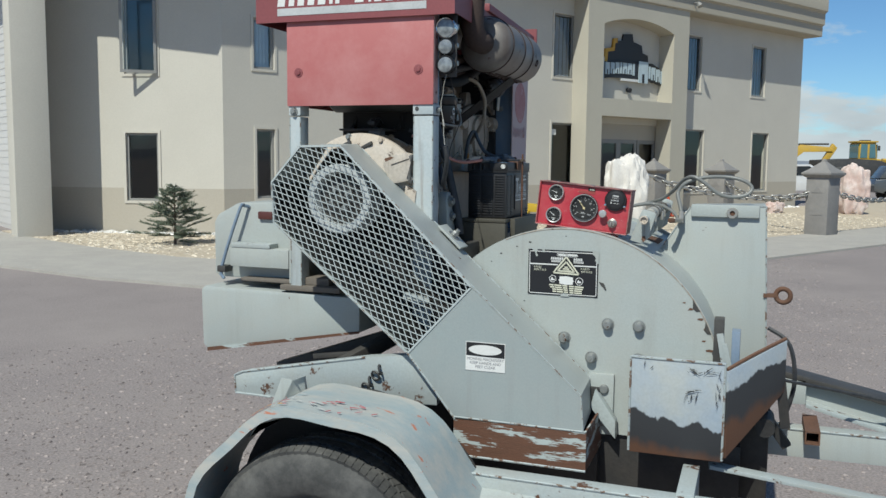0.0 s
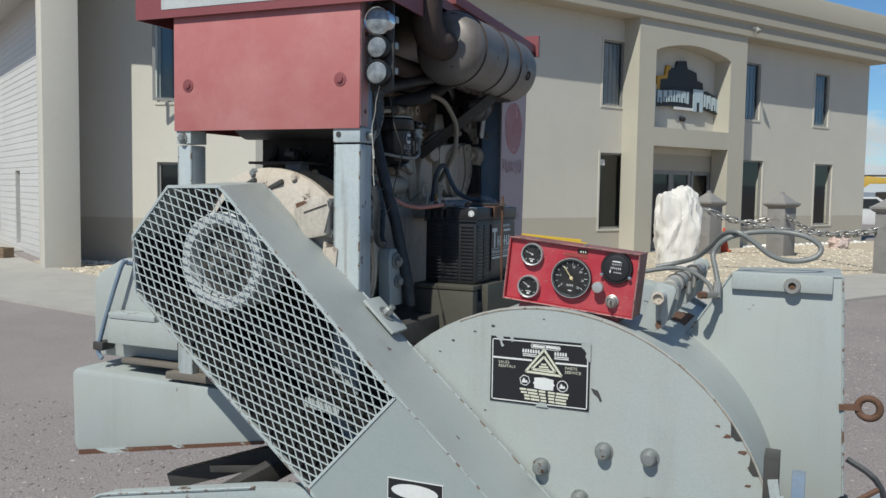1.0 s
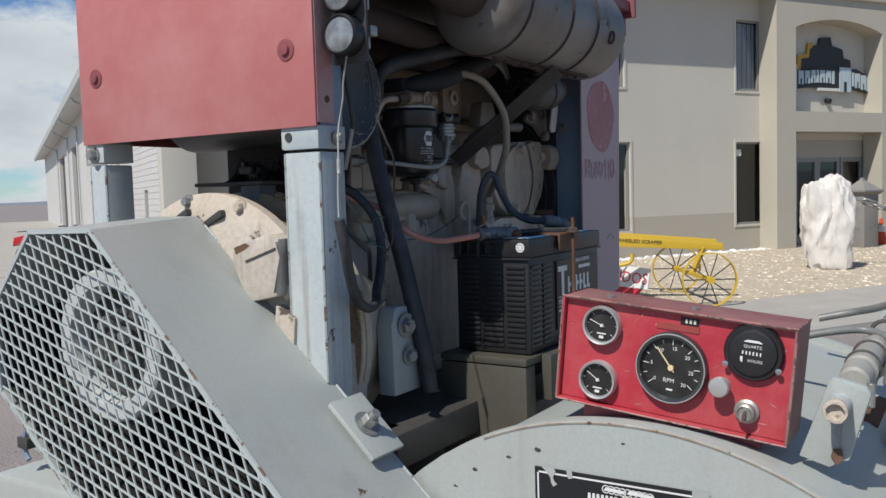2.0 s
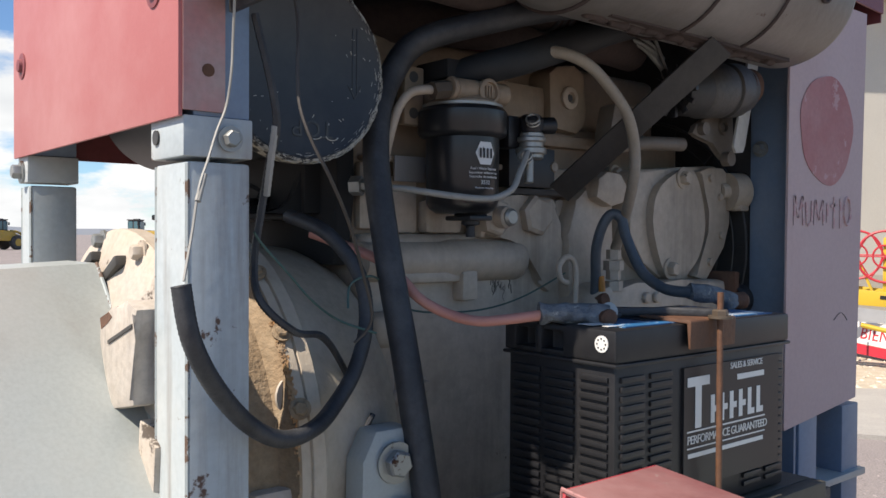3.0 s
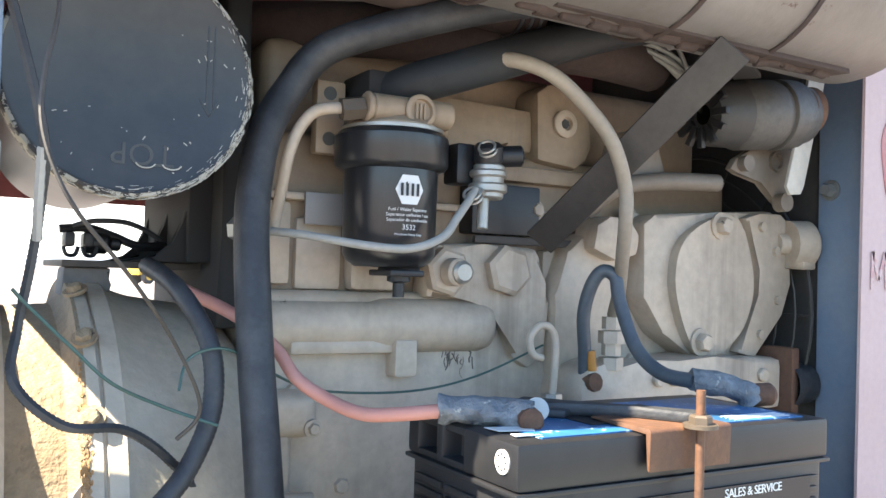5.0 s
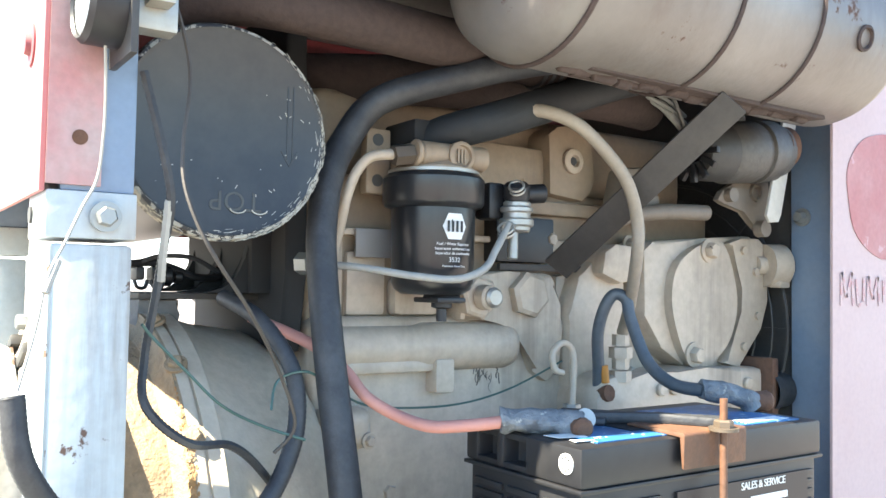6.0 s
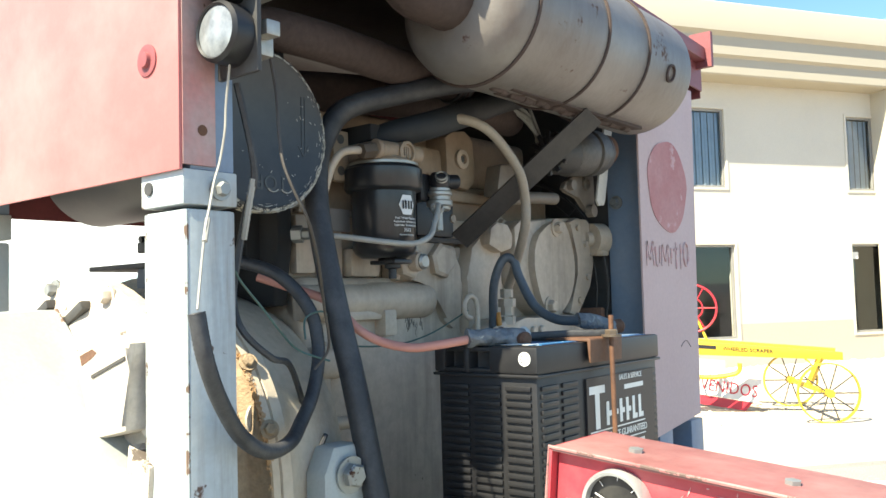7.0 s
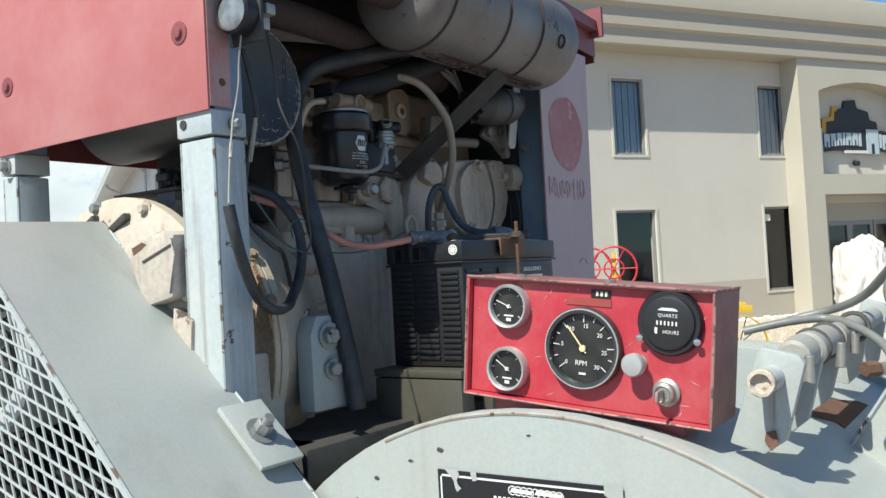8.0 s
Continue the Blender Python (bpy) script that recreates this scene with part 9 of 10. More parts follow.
# small spruce
def spruce(x, y, h):
    t = thing("spruce", (x, y, 0.03), "small blue-green spruce in the gravel bed", "tree")
    part("trunk", cyl(B(), (x, y, 0.0), (x, y, h * 0.95), 0.028, 0.006, 10), material("spruce_bark", (0.12, 0.085, 0.06), 0.9, big=20), t)
    r = random.Random(4)
    bm = B()
    nb = B()
    for i in range(84):
        f = (i + 0.5) / 84
        z = h * (0.10 + 0.86 * f) + r.uniform(-0.05, 0.05) * (1 - f)
        ln = (0.66 * (1 - f) ** 0.8 + 0.05) * r.uniform(0.62, 1.3) * (0.8 if f < 0.08 else 1)
        a = i * 2.4 + r.uniform(-0.4, 0.4)
        d = V((math.cos(a), math.sin(a), r.uniform(-0.05, 0.65)))
        p0 = V((x, y, z))
        tip = p0 + d * ln
        tip.z -= 0.10 * ln
        bar(bm, p0, tip, 0.007, 0.007)
        for k in range(int(14 + ln * 66)):
            q = p0.lerp(tip, 0.25 + 0.78 * r.random() ** 0.8)
            side = V((-d.y, d.x, 0)) * r.choice((-1, 1))
            tw = (d * 0.7 + side * r.uniform(0.3, 1.0) + V((0, 0, r.uniform(-0.1, 0.35)))).normalized() * r.uniform(0.07, 0.15)
            for s in range(6):
                b0 = q + tw * (s / 6)
                nd = (tw.normalized() * 0.6 + V((r.uniform(-1, 1), r.uniform(-1, 1), r.uniform(-0.5, 1)))).normalized() * r.uniform(0.022, 0.036)
                o = nd.orthogonal().normalized() * 0.0062
                o2 = nd.cross(o).normalized() * 0.0062
                vs = [nb.verts.new(b0 + o), nb.verts.new(b0 - o * 0.5 + o2), nb.verts.new(b0 - o * 0.5 - o2), nb.verts.new(b0 + nd)]
                for f3 in ((0, 1, 3), (1, 2, 3), (2, 0, 3)):
                    nb.faces.new([vs[j] for j in f3])
    part("branches", bm, material("spruce_twig", (0.13, 0.10, 0.07), 0.9, big=20), t)
    part("crown", nb, material("spruce_needles", (0.105, 0.135, 0.09), 0.7, col2=(0.17, 0.195, 0.14), big=7, amount=0.8), t)


spruce(-8.95, 10.25, 1.12)

# antique wheeled scraper
yellow = material("yellow_enamel", (0.60, 0.39, 0.03), 0.5, col2=(0.52, 0.34, 0.03), big=3, grain=0.1)
wred = material("red_wheel_enamel", (0.50, 0.025, 0.04), 0.45, big=6)
silver = material("dull_silver_paint", (0.42, 0.42, 0.42), 0.45, 0.3, big=4)
sc = thing("wheeled_scraper", (-3.3, 11.1, 0.03), "antique yellow wheeled road scraper with red hand wheels", "scraper")
A, Bp = V((-4.75, 10.40, 1.00)), V((-2.30, 11.38, 0.80))
dr = (Bp - A).normalized()
sd = V((dr.y, -dr.x, 0)).normalized()
bm = B()
prism(bm, [A + V((0, 0, 0.09)), Bp + V((0, 0, 0.05)), Bp - V((0, 0, 0.05)), A - V((0, 0, 0.13))], -sd * 0.08, 0.006)
beam = part("beam", bm, yellow, sc)
bm = text_mesh(B(), "WHEELED SCRAPER", A.lerp(Bp, 0.44) + sd * 0.002 - V((0, 0, 0.02)), dr, (0, 0, 1), 0.072, 0.002)
box(bm, 0, 0.34, -0.004, 0, 0, 0.045, 0.0, Matrix.Translation(A.lerp(Bp, 0.28) + sd * 0.003 - V((0, 0, 0.012))) @ Matrix.Rotation(math.atan2(dr.y, dr.x), 4, "Z") @ Matrix.Rotation(-math.asin(dr.z), 4, "Y"))
part("lettering", bm, dark_ink, beam)
bm = bar(B(), A + V((0, 0, 0.02)) - sd * 0.9, Bp - sd * 0.75, 0.08, 0.12, 0.005)
part("beam", bm, yellow, sc)
part("blade", prism(B(), [A + V((0.1, 0, -0.14)), A.lerp(Bp, 0.45) + V((0, 0, -0.16)), A.lerp(Bp, 0.45) + V((0, 0, -0.30)), A + V((0.1, 0, -0.34))], -sd * 0.03), silver, sc, "dull silver scraper blade")
bm = tube(B(), [A.lerp(Bp, 0.2) + V((0, 0, -0.36)), A.lerp(Bp, 0.35) + V((0, 0, -0.40)), A.lerp(Bp, 0.5) + V((0, 0, -0.32)), A.lerp(Bp, 0.52) + V((0, 0, -0.18))], 0.03, 8, 4)
part("draft_arm", bm, yellow, sc)
for fx, fz in ((0.30, 0.52), (0.16, 0.50)):
    c = A.lerp(Bp, fx) + V((0, 0, fz))
    off = -sd * (0.05 if fx > 0.2 else 0.7)
    hw = part("hand_wheel", ring(B(), c + off, sd, 0.32, 0.016, 40, 8), wred, sc, "red spoked hand wheel")
    part("inner_ring", ring(B(), c + off, sd, 0.14, 0.012, 28, 6), wred, hw)
    for k in range(6):
        a = 2 * math.pi * k / 6
        e = (dr - V((0, 0, dr.z))).normalized() * math.cos(a) + V((0, 0, 1)) * math.sin(a)
        part("spoke", cyl(B(), c + off, c + off + e * 0.31, 0.009, n=8), wred, hw)
    bm = bar(B(), c + off + V((0, 0, 0.24)) - sd * 0.05, c + off - V((0, 0, fz)) - sd * 0.05, 0.06, 0.05, 0.004, up=tuple(dr))
    bar(bm, c + off - sd * 0.05, c + off - V((0, 0, fz)) + dr * 0.22, 0.03, 0.03)
    part("standard", bm, yellow, sc)
bm = bar(B(), A + V((0.05, 0, 0)), A + V((-0.05, 0.02, 0.85)), 0.03, 0.03)
part("lever", bm, dark_steel, sc)
for c in (V((-3.2, 12.1, 0.40)), V((-2.3, 10.65, 0.40))):
    n = (V((-2.3, 10.65, 0)) - V((-3.2, 12.1, 0))).normalized()
    w = part("wheel", lathe(B(), c - n * 0.03, n, [(0, 0.355), (0, 0.37), (0.06, 0.37), (0.06, 0.355), (0, 0.355)], 48), yellow, sc, "yellow spoked iron wheel")
    part("hub", cyl(B(), c - n * 0.09, c + n * 0.09, 0.05, n=18), yellow, w)
    e0 = n.cross(V((0, 0, 1))).normalized()
    for k in range(10):
        a = 2 * math.pi * k / 10
        part("spoke", cyl(B(), c, c + (e0 * math.cos(a) + V((0, 0, 1)) * math.sin(a)) * 0.357, 0.009, n=6), dark_steel, w)
bm = bar(B(), (-3.2, 12.1, 0.40), (-2.3, 10.65, 0.40), 0.05, 0.05)
bar(bm, (-2.75, 11.38, 0.40), (-2.55, 11.3, 0.80), 0.07, 0.06)
part("axle", bm, yellow, sc)

# welcome board leaning on the scraper
wb = thing("welcome_board", (-4.4, 11.6, 0.03), "low white board with red welcome lettering", "sign")
p0, p1 = V((-5.55, 12.05, 0.30)), V((-3.36, 11.22, 0.20))
e = (p1 - p0).normalized()
nn = V((e.y, -e.x, 0)).normalized()
wup = (V((0, 0, 1)) - nn * 0.25).normalized()
bm = prism(B(), [p0 - wup * 0.04, p1 - wup * 0.04, p1 + wup * 0.27, p0 + wup * 0.27], -nn * 0.02)
part("board", bm, white_decal, wb)
part("strip", prism(B(), [p0 - wup * 0.20, p1 - wup * 0.17 - e * 0.2, p1 - wup * 0.05 - e * 0.1, p0 - wup * 0.05], -nn * 0.02), wred, wb, "red lower strip")
part("lettering", text_mesh(B(), "BIENVENIDOS", p1 - e * 1.56 + wup * 0.03 + nn * 0.002, e, wup, 0.235, 0.002, 1.06), wred, wb)
part("prop", bar(B(), p0 - nn * 0.04 + wup * 0.2, p0 - nn * 0.3 - V((0, 0, 0.27)), 0.04, 0.04), dark_steel, wb)


# red quad bike, wheeled tank and crate in front of the shed
def quad(x, y, turn):
    q = thing("quad_bike", (x, y, 0.035), "red quad bike parked on the concrete", "quad bike", turn=0)
    M = Matrix.Translation((x, y, 0.035)) @ Matrix.Rotation(turn, 4, "Z")
    qr = material("glossy_red_bodywork", (0.45, 0.015, 0.02), 0.25, big=4)
    for lx in (-0.6, 0.6):
        for ly in (-0.42, 0.42):
            c = M @ V((lx, ly, 0.29))
            d = M.to_3x3() @ V((0, 1, 0))
            w = part("wheel", lathe(B(), c - d * 0.1, d, [(0, 0.15), (0.0, 0.26), (0.03, 0.29), (0.17, 0.29), (0.2, 0.26), (0.2, 0.15)], 28), rubber, q)
            part("rim", lathe(B(), c - d * 0.1, d, [(0.01, 0.155), (0.04, 0.13), (0.06, 0.05), (0.03, 0.0)], 20), zinc, w)
    for pts in ([(-0.95, 0.55), (-0.9, 0.78), (-0.5, 0.86), (-0.25, 0.7), (-0.35, 0.6), (-0.6, 0.68), (-0.85, 0.6)], [(0.95, 0.58), (0.85, 0.82), (0.45, 0.92), (0.2, 0.75), (0.3, 0.62), (0.6, 0.7), (0.85, 0.62)]):
        bm = prism(B(), [M @ V((a, -0.5, b)) for a, b in pts], M.to_3x3() @ V((0, 1.0, 0)), 0.02)
        part("mudguard", bm, qr, q)
    part("body", prism(B(), [M @ V((a, -0.16, b)) for a, b in [(-0.5, 0.35), (-0.4, 0.75), (0.0, 0.72), (0.3, 0.9), (0.55, 0.85), (0.6, 0.4)]], M.to_3x3() @ V((0, 0.32, 0)), 0.02), qr, q)
    part("seat", box(B(), -0.55, 0.1, -0.15, 0.15, 0.76, 0.86, 0.03, M), black_plastic, q)
    bm = tube(B(), [M @ V((0.38, -0.38, 1.05)), M @ V((0.42, -0.2, 1.05)), M @ V((0.48, 0, 1.0)), M @ V((0.42, 0.2, 1.05)), M @ V((0.38, 0.38, 1.05))], 0.016, 8)
    part("handlebar", bm, dark_steel, q)
    bm = B()
    for a in (-0.85, -0.6, 0.55, 0.85):
        tube(bm, [M @ V((a, -0.4, 0.93)), M @ V((a, 0.4, 0.93))], 0.012, 6)
    part("rack", bm, dark_steel, q)


quad(-20.0, 12.65, 0.35)
ct = thing("wheeled_tank", (-17.3, 12.05, 0.035), "weathered yellow horizontal tank on two small wheels", "compressor")
ty = material("chipped_yellow_tank", (0.45, 0.37, 0.04), 0.55, col2=(0.30, 0.26, 0.06), big=5, chips=(0.16, 0.14, 0.08), chip_at=0.6, chip_scale=6)
cv = V((0.75, 0.45, 0)).normalized()
c, ts = V((-17.3, 12.05, 0.29)), 0.64
part("tank", lathe(B(), c - cv * 0.42 * ts, cv, [(a * ts, b * ts) for a, b in ((0, 0), (0.02, 0.14), (0.08, 0.25), (0.14, 0.28), (0.70, 0.28), (0.76, 0.25), (0.82, 0.14), (0.84, 0))], 28), ty, ct)
for k in (-1, 1):
    part("wheel", cyl(B(), c + (cv * 0.36 * k + V((0.15, -0.25, -0.26))) * ts, c + (cv * 0.36 * k + V((0.18, -0.31, -0.26))) * ts, 0.14 * ts, n=20, c=0.012), rubber, ct)
part("handle", tube(B(), [c + (cv * a + V((0, 0, b))) * ts for a, b in ((-0.4, 0.24), (-0.2, 0.34), (0.2, 0.34), (0.4, 0.24))], 0.018, 8), dark_steel, ct)
crate_wood = material("crate_wood", (0.24, 0.17, 0.11), 0.85, col2=(0.17, 0.12, 0.08), big=6, grain=0.3)
cr_ = thing("wooden_crate", (-15.0, 11.2, 0.035), "small weathered wooden crate by the shed wall", "crate")
for i in range(3):
    for y_ in (11.06, 11.31):
        part("board", box(B(), -15.18, -14.88, y_, y_ + 0.02, 0.04 + i * 0.075, 0.105 + i * 0.075, 0.003), crate_wood, cr_)
for x_ in (-15.18, -14.90):
    part("end_board", box(B(), x_, x_ + 0.02, 11.08, 11.31, 0.04, 0.255, 0.003), crate_wood, cr_)


# ---- far yard: parked cars and machines ----
def car(x, y, turn, paint, label):
    c = thing("car", (x, y, 0.0), label, "car", "parked cars")
    M = Matrix.Translation((x, y, 0.0)) @ Matrix.Rotation(turn, 4, "Z")
    R3 = M.to_3x3()
    body = [(-2.25, 0.45), (-2.3, 0.75), (-2.2, 0.98), (-1.2, 1.05), (1.3, 1.02), (2.1, 0.92), (2.3, 0.7), (2.25, 0.4), (1.85, 0.35), (1.7, 0.62), (1.4, 0.72), (1.1, 0.62), (0.95, 0.33), (-0.95, 0.33), (-1.1, 0.62), (-1.4, 0.72), (-1.7, 0.62), (-1.85, 0.36)]
    part("body", prism(B(), [M @ V((a, -0.88, b)) for a, b in body], R3 @ V((0, 1.76, 0)), 0.05), paint, c)
    cab = [(-2.05, 1.02), (-1.65, 1.58), (0.25, 1.62), (1.15, 1.03)]
    part("roof", prism(B(), [M @ V((a, -0.74, b)) for a, b in cab], R3 @ V((0, 1.48, 0)), 0.05), paint, c)
    glass = material("dark_car_glass", (0.02, 0.025, 0.03), 0.08, big=3)
    for s in (-1, 1):
        for q in ([(-1.75, 1.08), (-1.55, 1.5), (-0.75, 1.52), (-0.75, 1.08)], [(-0.65, 1.08), (-0.65, 1.52), (0.2, 1.53), (0.85, 1.08)]):
            part("side_window", prism(B(), [M @ V((a, 0.745 * s, b)) for a, b in q], R3 @ V((0, 0.012 * s, 0))), glass, c)
        for lx in (-1.4, 1.4):
            w = part("wheel", cyl(B(), M @ V((lx, 0.68 * s, 0.33)), M @ V((lx, 0.89 * s, 0.33)), 0.33, n=28, c=0.03), rubber, c)
            part("rim", cyl(B(), M @ V((lx, 0.88 * s, 0.33)), M @ V((lx, 0.90 * s, 0.33)), 0.2, n=20, c=0.01), zinc, w)


grey_car = material("grey_car_paint", (0.13, 0.14, 0.15), 0.25, 0.5, big=2)
white_car = material("white_car_paint", (0.62, 0.62, 0.62), 0.25, big=2)
car(8.0, 40.5, 0.15, grey_car, "dark grey estate car parked in the yard")
car(3.1, 43.0, 0.1, white_car, "white car parked in the yard")
car(13.5, 43.0, 0.2, white_car, "white pickup-height car parked in the yard")
cat = material("construction_yellow", (0.55, 0.34, 0.03), 0.5, col2=(0.46, 0.29, 0.04), big=2, dust=(0.35, 0.29, 0.2), dust_amount=0.3)


def loader(x, y, turn, label, cab_col, scale=1.0, hullc=None):
    c = thing("wheel_loader", (x, y, 0.0), label, "loader", "parked machines")
    M = Matrix.Translation((x, y, 0.0)) @ Matrix.Rotation(turn, 4, "Z") @ Matrix.Scale(scale, 4)
    R3 = M.to_3x3()
    part("hull", prism(B(), [M @ V((a, -1.0, b)) for a, b in [(-3.0, 0.9), (-3.0, 1.9), (-1.0, 2.0), (0.6, 1.9), (1.6, 1.5), (1.6, 0.9)]], R3 @ V((0, 2.0, 0)), 0.06), hullc or cat, c)
    cabp = part("cab", prism(B(), [M @ V((a, -0.6, b)) for a, b in [(-0.62, 1.9), (-0.58, 3.0), (0.46, 3.0), (0.56, 1.9)]], R3 @ V((0, 1.2, 0)), 0.05), cab_col, c)
    gl = material("cab_glass", (0.09, 0.19, 0.22), 0.08, big=3)
    for s in (-1, 1):
        for q in ([(-0.54, 2.05), (-0.51, 2.9), (-0.1, 2.9), (-0.1, 2.05)], [(0.04, 2.05), (0.04, 2.9), (0.38, 2.9), (0.46, 2.05)]):
            part("window", prism(B(), [M @ V((a, 0.61 * s, b)) for a, b in q], R3 @ V((0, 0.02 * s, 0))), gl, cabp)
        part("window", prism(B(), [M @ V((0.6 * s - 0.02, y_, z_)) for y_, z_ in ((-0.5, 2.05), (-0.5, 2.88), (0.5, 2.88), (0.5, 2.05))], R3 @ V((0.03 * s, 0, 0))), gl, cabp)
        part("mirror", box(B(), 0.5, 0.56, 0.8 * s - 0.1, 0.8 * s + 0.1, 2.5, 2.8, 0.02, M), dark_steel, cabp)
    part("cab_roof", box(B(), -0.68, 0.55, -0.68, 0.68, 3.0, 3.1, 0.03, M), cab_col, cabp)
    part("beacon", box(B(), -0.2, 0.3, -0.25, 0.25, 3.1, 3.17, 0.02, M), dark_steel, cabp)
    for s in (-1, 1):
        for lx in (-1.9, 1.3):
            w = part("wheel", cyl(B(), M @ V((lx, 0.75 * s, 0.75)), M @ V((lx, 1.25 * s, 0.75)), 0.75 * scale, n=28, c=0.08), rubber, c)
            part("rim", cyl(B(), M @ V((lx, 1.22 * s, 0.75)), M @ V((lx, 1.27 * s, 0.75)), 0.38 * scale, n=20), cat, w)
        part("lift_arm", tube(B(), [M @ V((0.9, 0.55 * s, 1.9)), M @ V((2.0, 0.55 * s, 1.7)), M @ V((2.8, 0.55 * s, 0.7))], 0.14 * scale, 6, 3), cat, c)
    part("bucket", prism(B(), [M @ V((a, -1.3, b)) for a, b in [(2.7, 0.15), (2.6, 1.0), (3.0, 1.25), (2.9, 0.5), (3.7, 0.2)]], R3 @ V((0, 2.6, 0)), 0.02), cat, c)


def excavator(x, y, turn):
    c = thing("excavator", (x, y, 0.0), "yellow excavator with a folded boom in the yard", "excavator", "parked machines")
    M = Matrix.Translation((x, y, 0.0)) @ Matrix.Rotation(turn, 4, "Z")
    R3 = M.to_3x3()
    part("house", box(B(), -1.8, 1.2, -1.2, 1.2, 1.0, 2.1, 0.08, M), cat, c)
    part("cab", box(B(), 0.1, 1.3, 0.2, 1.15, 1.1, 2.7, 0.06, M), dark_steel, c)
    for s in (-1, 1):
        part("track", box(B(), -2.0, 2.0, 0.9 * s - 0.25, 0.9 * s + 0.25, 0.0, 0.85, 0.3, M, 4), dark_steel, c)
    part("boom", prism(B(), [M @ V((a, -0.25, b)) for a, b in [(0.8, 1.6), (2.4, 2.9), (4.2, 2.75), (4.4, 2.45), (2.6, 2.45), (1.3, 1.4)]], R3 @ V((0, 0.5, 0)), 0.03), cat, c)
    part("stick", prism(B(), [M @ V((a, -0.18, b)) for a, b in [(4.4, 3.0), (4.7, 2.7), (3.6, 0.9), (3.3, 1.0)]], R3 @ V((0, 0.36, 0)), 0.03), cat, c)
    part("ram", cyl(B(), M @ V((2.3, 0.0, 2.93)), M @ V((4.2, 0.0, 2.95)), 0.06, n=12), dark_steel, c)
    part("bucket", prism(B(), [M @ V((a, -0.5, b)) for a, b in [(3.6, 0.9), (3.2, 0.9), (2.8, 0.4), (3.2, 0.05), (3.8, 0.3)]], R3 @ V((0, 1.0, 0)), 0.03), dark_steel, c)


excavator(1.2, 58.0, 0.2)
loader(7.2, 57.0, 0.4, "dark and yellow wheel loader with a glazed yellow cab", cat, hullc=dark_steel)
loader(14.5, 60.0, 2.6, "yellow wheel loader parked farther along the yard", cat)
loader(-84.0, 30.0, 0.8, "dark wheel loader across the gravel yard", dark_steel, hullc=dark_steel)
loader(-95.0, 20.0, 2.0, "dusty wheel loader parked far across the yard", dark_steel)

# distant low ridge
bm = B()
prev = None
for i in range(181):
    a = 2 * math.pi * i / 180
    h = 9 + 9 * noise.noise(V((math.cos(a) * 2.1, math.sin(a) * 2.1, 0.3))) + 4 * noise.noise(V((math.cos(a) * 9, math.sin(a) * 9, 0.7)))
    r = 1150
    row = [bm.verts.new((r * math.cos(a), r * math.sin(a), -1)), bm.verts.new(((r + 40) * math.cos(a), (r + 40) * math.sin(a), max(h, 2))), bm.verts.new(((r + 200) * math.cos(a), (r + 200) * math.sin(a), -1))]
    if prev:
        for j in range(2):
            bm.faces.new((prev[j], row[j], row[j + 1], prev[j + 1]))
    prev = row
single("backdrop", bm, material("hazy_blue_hills", (0.16, 0.19, 0.24), 0.95, col2=(0.20, 0.21, 0.22), big=0.01), "low hazy blue hills on the horizon", "hills", kind="structure", place=(0, 0, -1))


# ---- loose stones ----
def stones(name, spots, mat, label, smin, smax, seed):
    r = random.Random(seed)
    verts, faces = [], []
    for x, y, z in spots:
        s = smin + (smax - smin) * r.random() ** 2.2
        k = len(verts)
        a = r.uniform(0, 6.28)
        ca, sa = math.cos(a) * s, math.sin(a) * s
        f, t = r.uniform(0.5, 0.9), r.uniform(0.35, 0.7)
        for u, v, w in ((1, 0, 0.1), (0.2, f, 0.0), (-0.9, 0.1, 0.15), (-0.1, -f, 0.0), (0.1, 0.05, t), (0.6, 0.5 * f, t * 0.7), (-0.5, -0.5 * f, t * 0.75)):
            verts.append((x + u * ca - v * sa, y + u * sa + v * ca, z - 0.15 * s + w * s))
        faces += [(k, k + 1, k + 5), (k + 1, k + 2, k + 4), (k + 1, k + 4, k + 5), (k + 2, k + 3, k + 6), (k + 2, k + 6, k + 4), (k + 3, k, k + 4), (k + 3, k + 4, k + 6), (k, k + 5, k + 4)]
    me = bpy.data.meshes.new(name)
    me.from_pydata(verts, [], faces)
    me.materials.append(mat)
    tagged(new(name, me), label, "stones", kind="stuff")


def stone_mat(name, a, b):
    m = material(name, a, 0.9, col2=b, big=6, amount=0.8, grain=0.3, gscale=60, bump=0.3)
    n, l = m.node_tree.nodes, m.node_tree.links
    p = n["Principled BSDF"]
    old = p.inputs["Base Color"].links[0].from_socket
    ge = n.new("ShaderNodeNewGeometry")
    mr = n.new("ShaderNodeMapRange"); mr.inputs["To Min"].default_value, mr.inputs["To Max"].default_value = 0.6, 1.35
    l.new(ge.outputs["Random Per Island"], mr.inputs["Value"])
    mm = n.new("ShaderNodeVectorMath"); mm.operation = "SCALE"
    l.new(old, mm.inputs[0]); l.new(mr.outputs["Result"], mm.inputs["Scale"])
    l.new(mm.outputs[0], p.inputs["Base Color"])
    return m


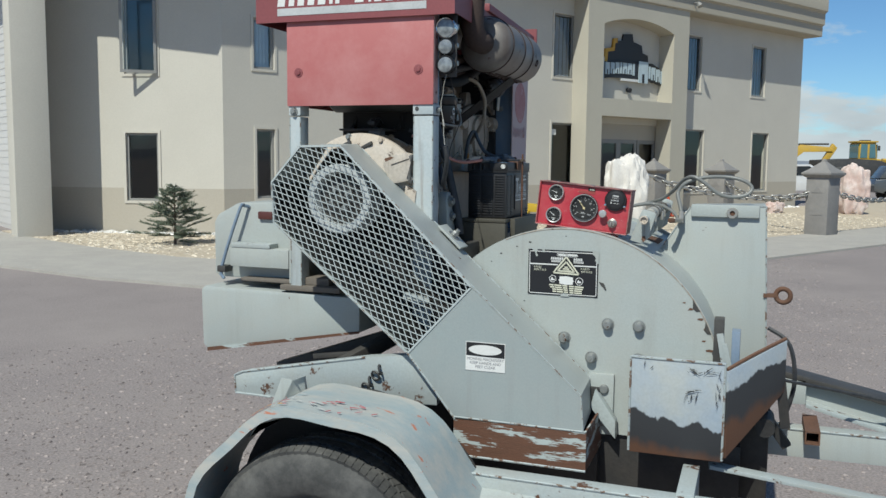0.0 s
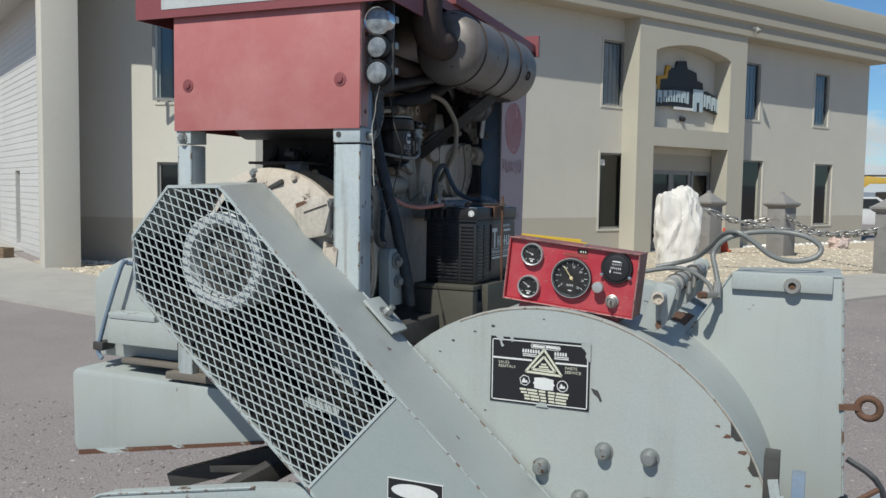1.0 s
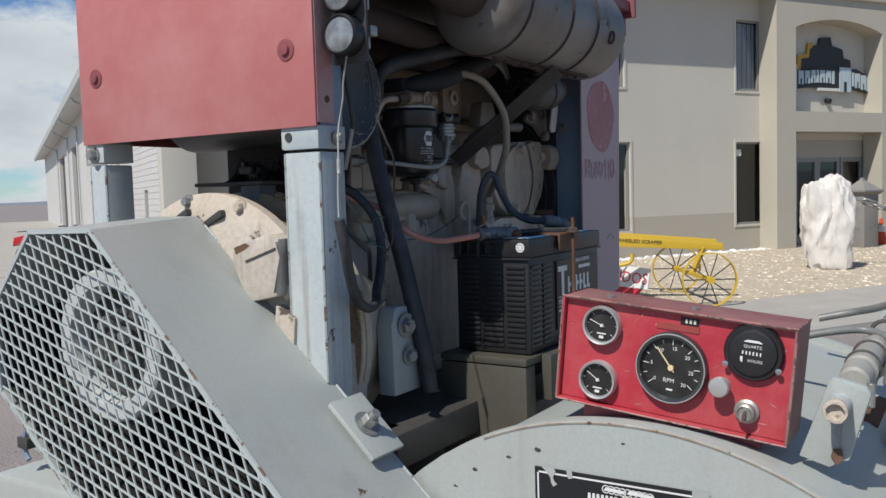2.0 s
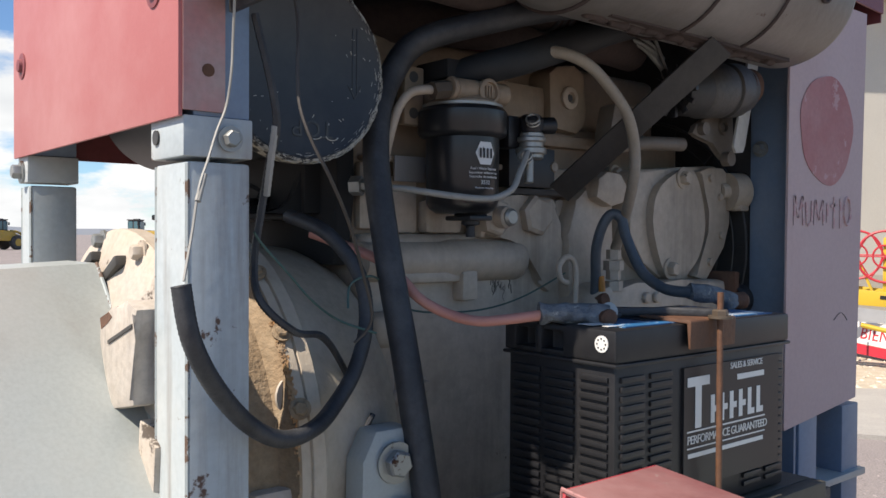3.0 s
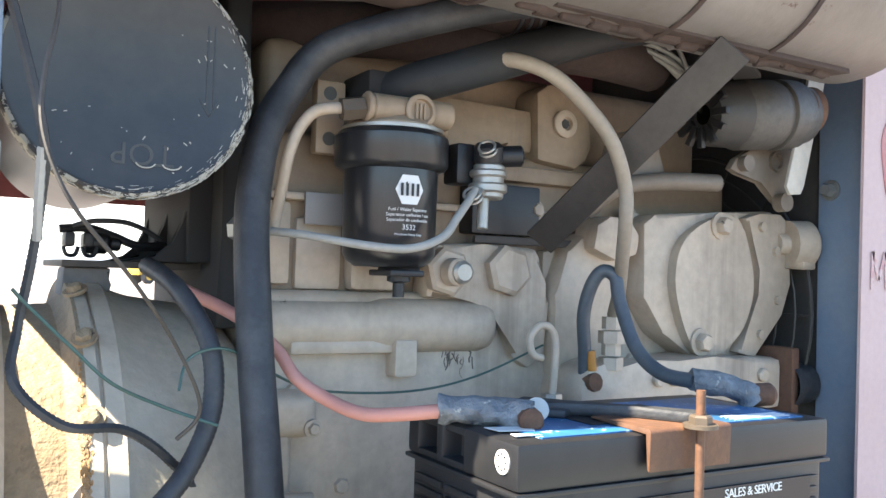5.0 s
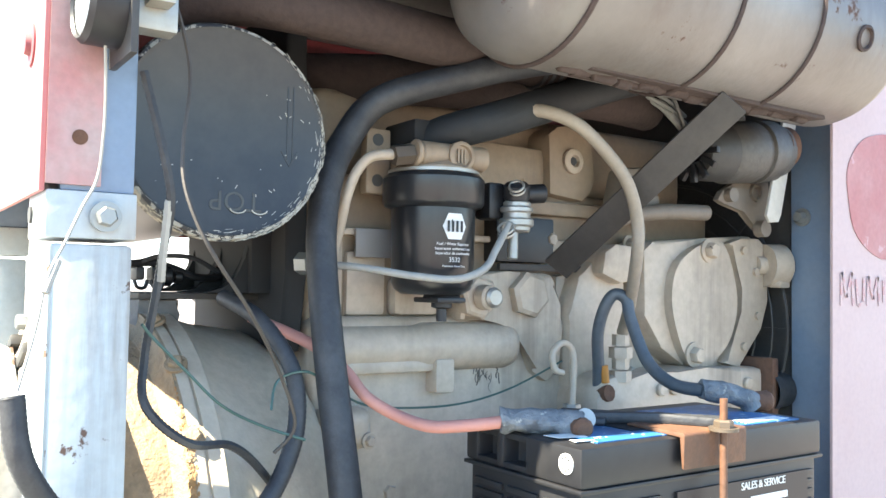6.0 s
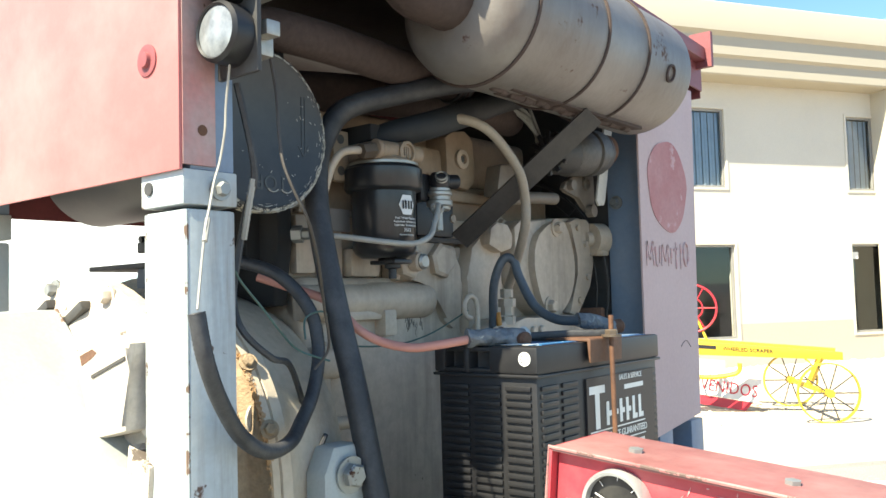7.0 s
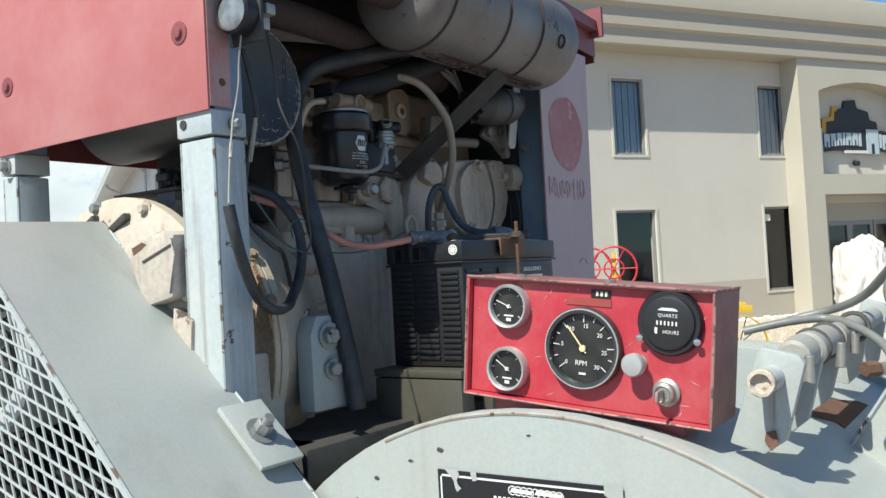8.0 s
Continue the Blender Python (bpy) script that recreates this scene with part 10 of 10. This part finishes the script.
BED = [(40, 6.9), (-8.0, 6.9), (-9.6, 6.6), (-11.0, 5.5), (-12.2, 3.6), (-12.9, 1.0), (-13.3, -1.6), (-13.3, -3.3), (-9.75, -0.1), (40, -0.1)]


def in_bed(s, n):
    hit = False
    for (a, b), (c, d) in zip(BED, BED[1:] + BED[:1]):
        if (b > n) != (d > n) and s < (c - a) * (n - b) / (d - b) + a:
            hit = not hit
    return hit


r = random.Random(11)
spots = []
while len(spots) < 60000:
    d = 1.6 + 12.5 * r.random() ** 1.25
    a = r.uniform(1.45, 3.6)
    x, y = 0.6 + d * math.cos(a), -1.2 + d * math.sin(a)
    q = V((x, y, 0)) - FB
    if q.dot(FN) > 9.2 or q.dot(FD) < -16.5:
        spots.append((x, y, 0.0))
for _ in range(9000):
    spots.append((r.uniform(0.9, 3.5), r.uniform(-0.6, 8.5), 0.0))
stones("yard_stones", spots, stone_mat("purple_brown_stone", (0.235, 0.20, 0.19), (0.29, 0.25, 0.235)), "loose purple-brown stones on the gravel yard", 0.005, 0.021, 2)
spots = []
for _ in range(9000):
    s, n = r.uniform(-13.0, 9.0), r.uniform(0.2, 6.85)
    if in_bed(s, n):
        spots.append(tuple(at_facade(s, n, 0.03)))
for _ in range(3000):
    s, n = r.uniform(-4.4, 0.0), r.uniform(0.3, 4.5)
    p = at_chamfer(s, n, 0.03)
    if in_bed((p - FB).dot(FD), (p - FB).dot(FN)):
        spots.append(tuple(p))
stones("bed_gravel", spots, stone_mat("tan_bed_stone", (0.52, 0.44, 0.33), (0.62, 0.56, 0.46)), "tan gravel stones in the landscape bed", 0.02, 0.055, 3)
spots = [tuple(at_facade(r.uniform(-9.7, 13), 0.08 + 0.3 * r.random() ** 1.5, 0.03)) for _ in range(900)] + [tuple(at_chamfer(r.uniform(-4.4, 0), 0.08 + 0.3 * r.random() ** 1.5, 0.03)) for _ in range(260)]
stones("border_stones", spots, stone_mat("white_border_stone", (0.68, 0.66, 0.62), (0.75, 0.73, 0.7)), "white stones bordering the building", 0.05, 0.13, 4)
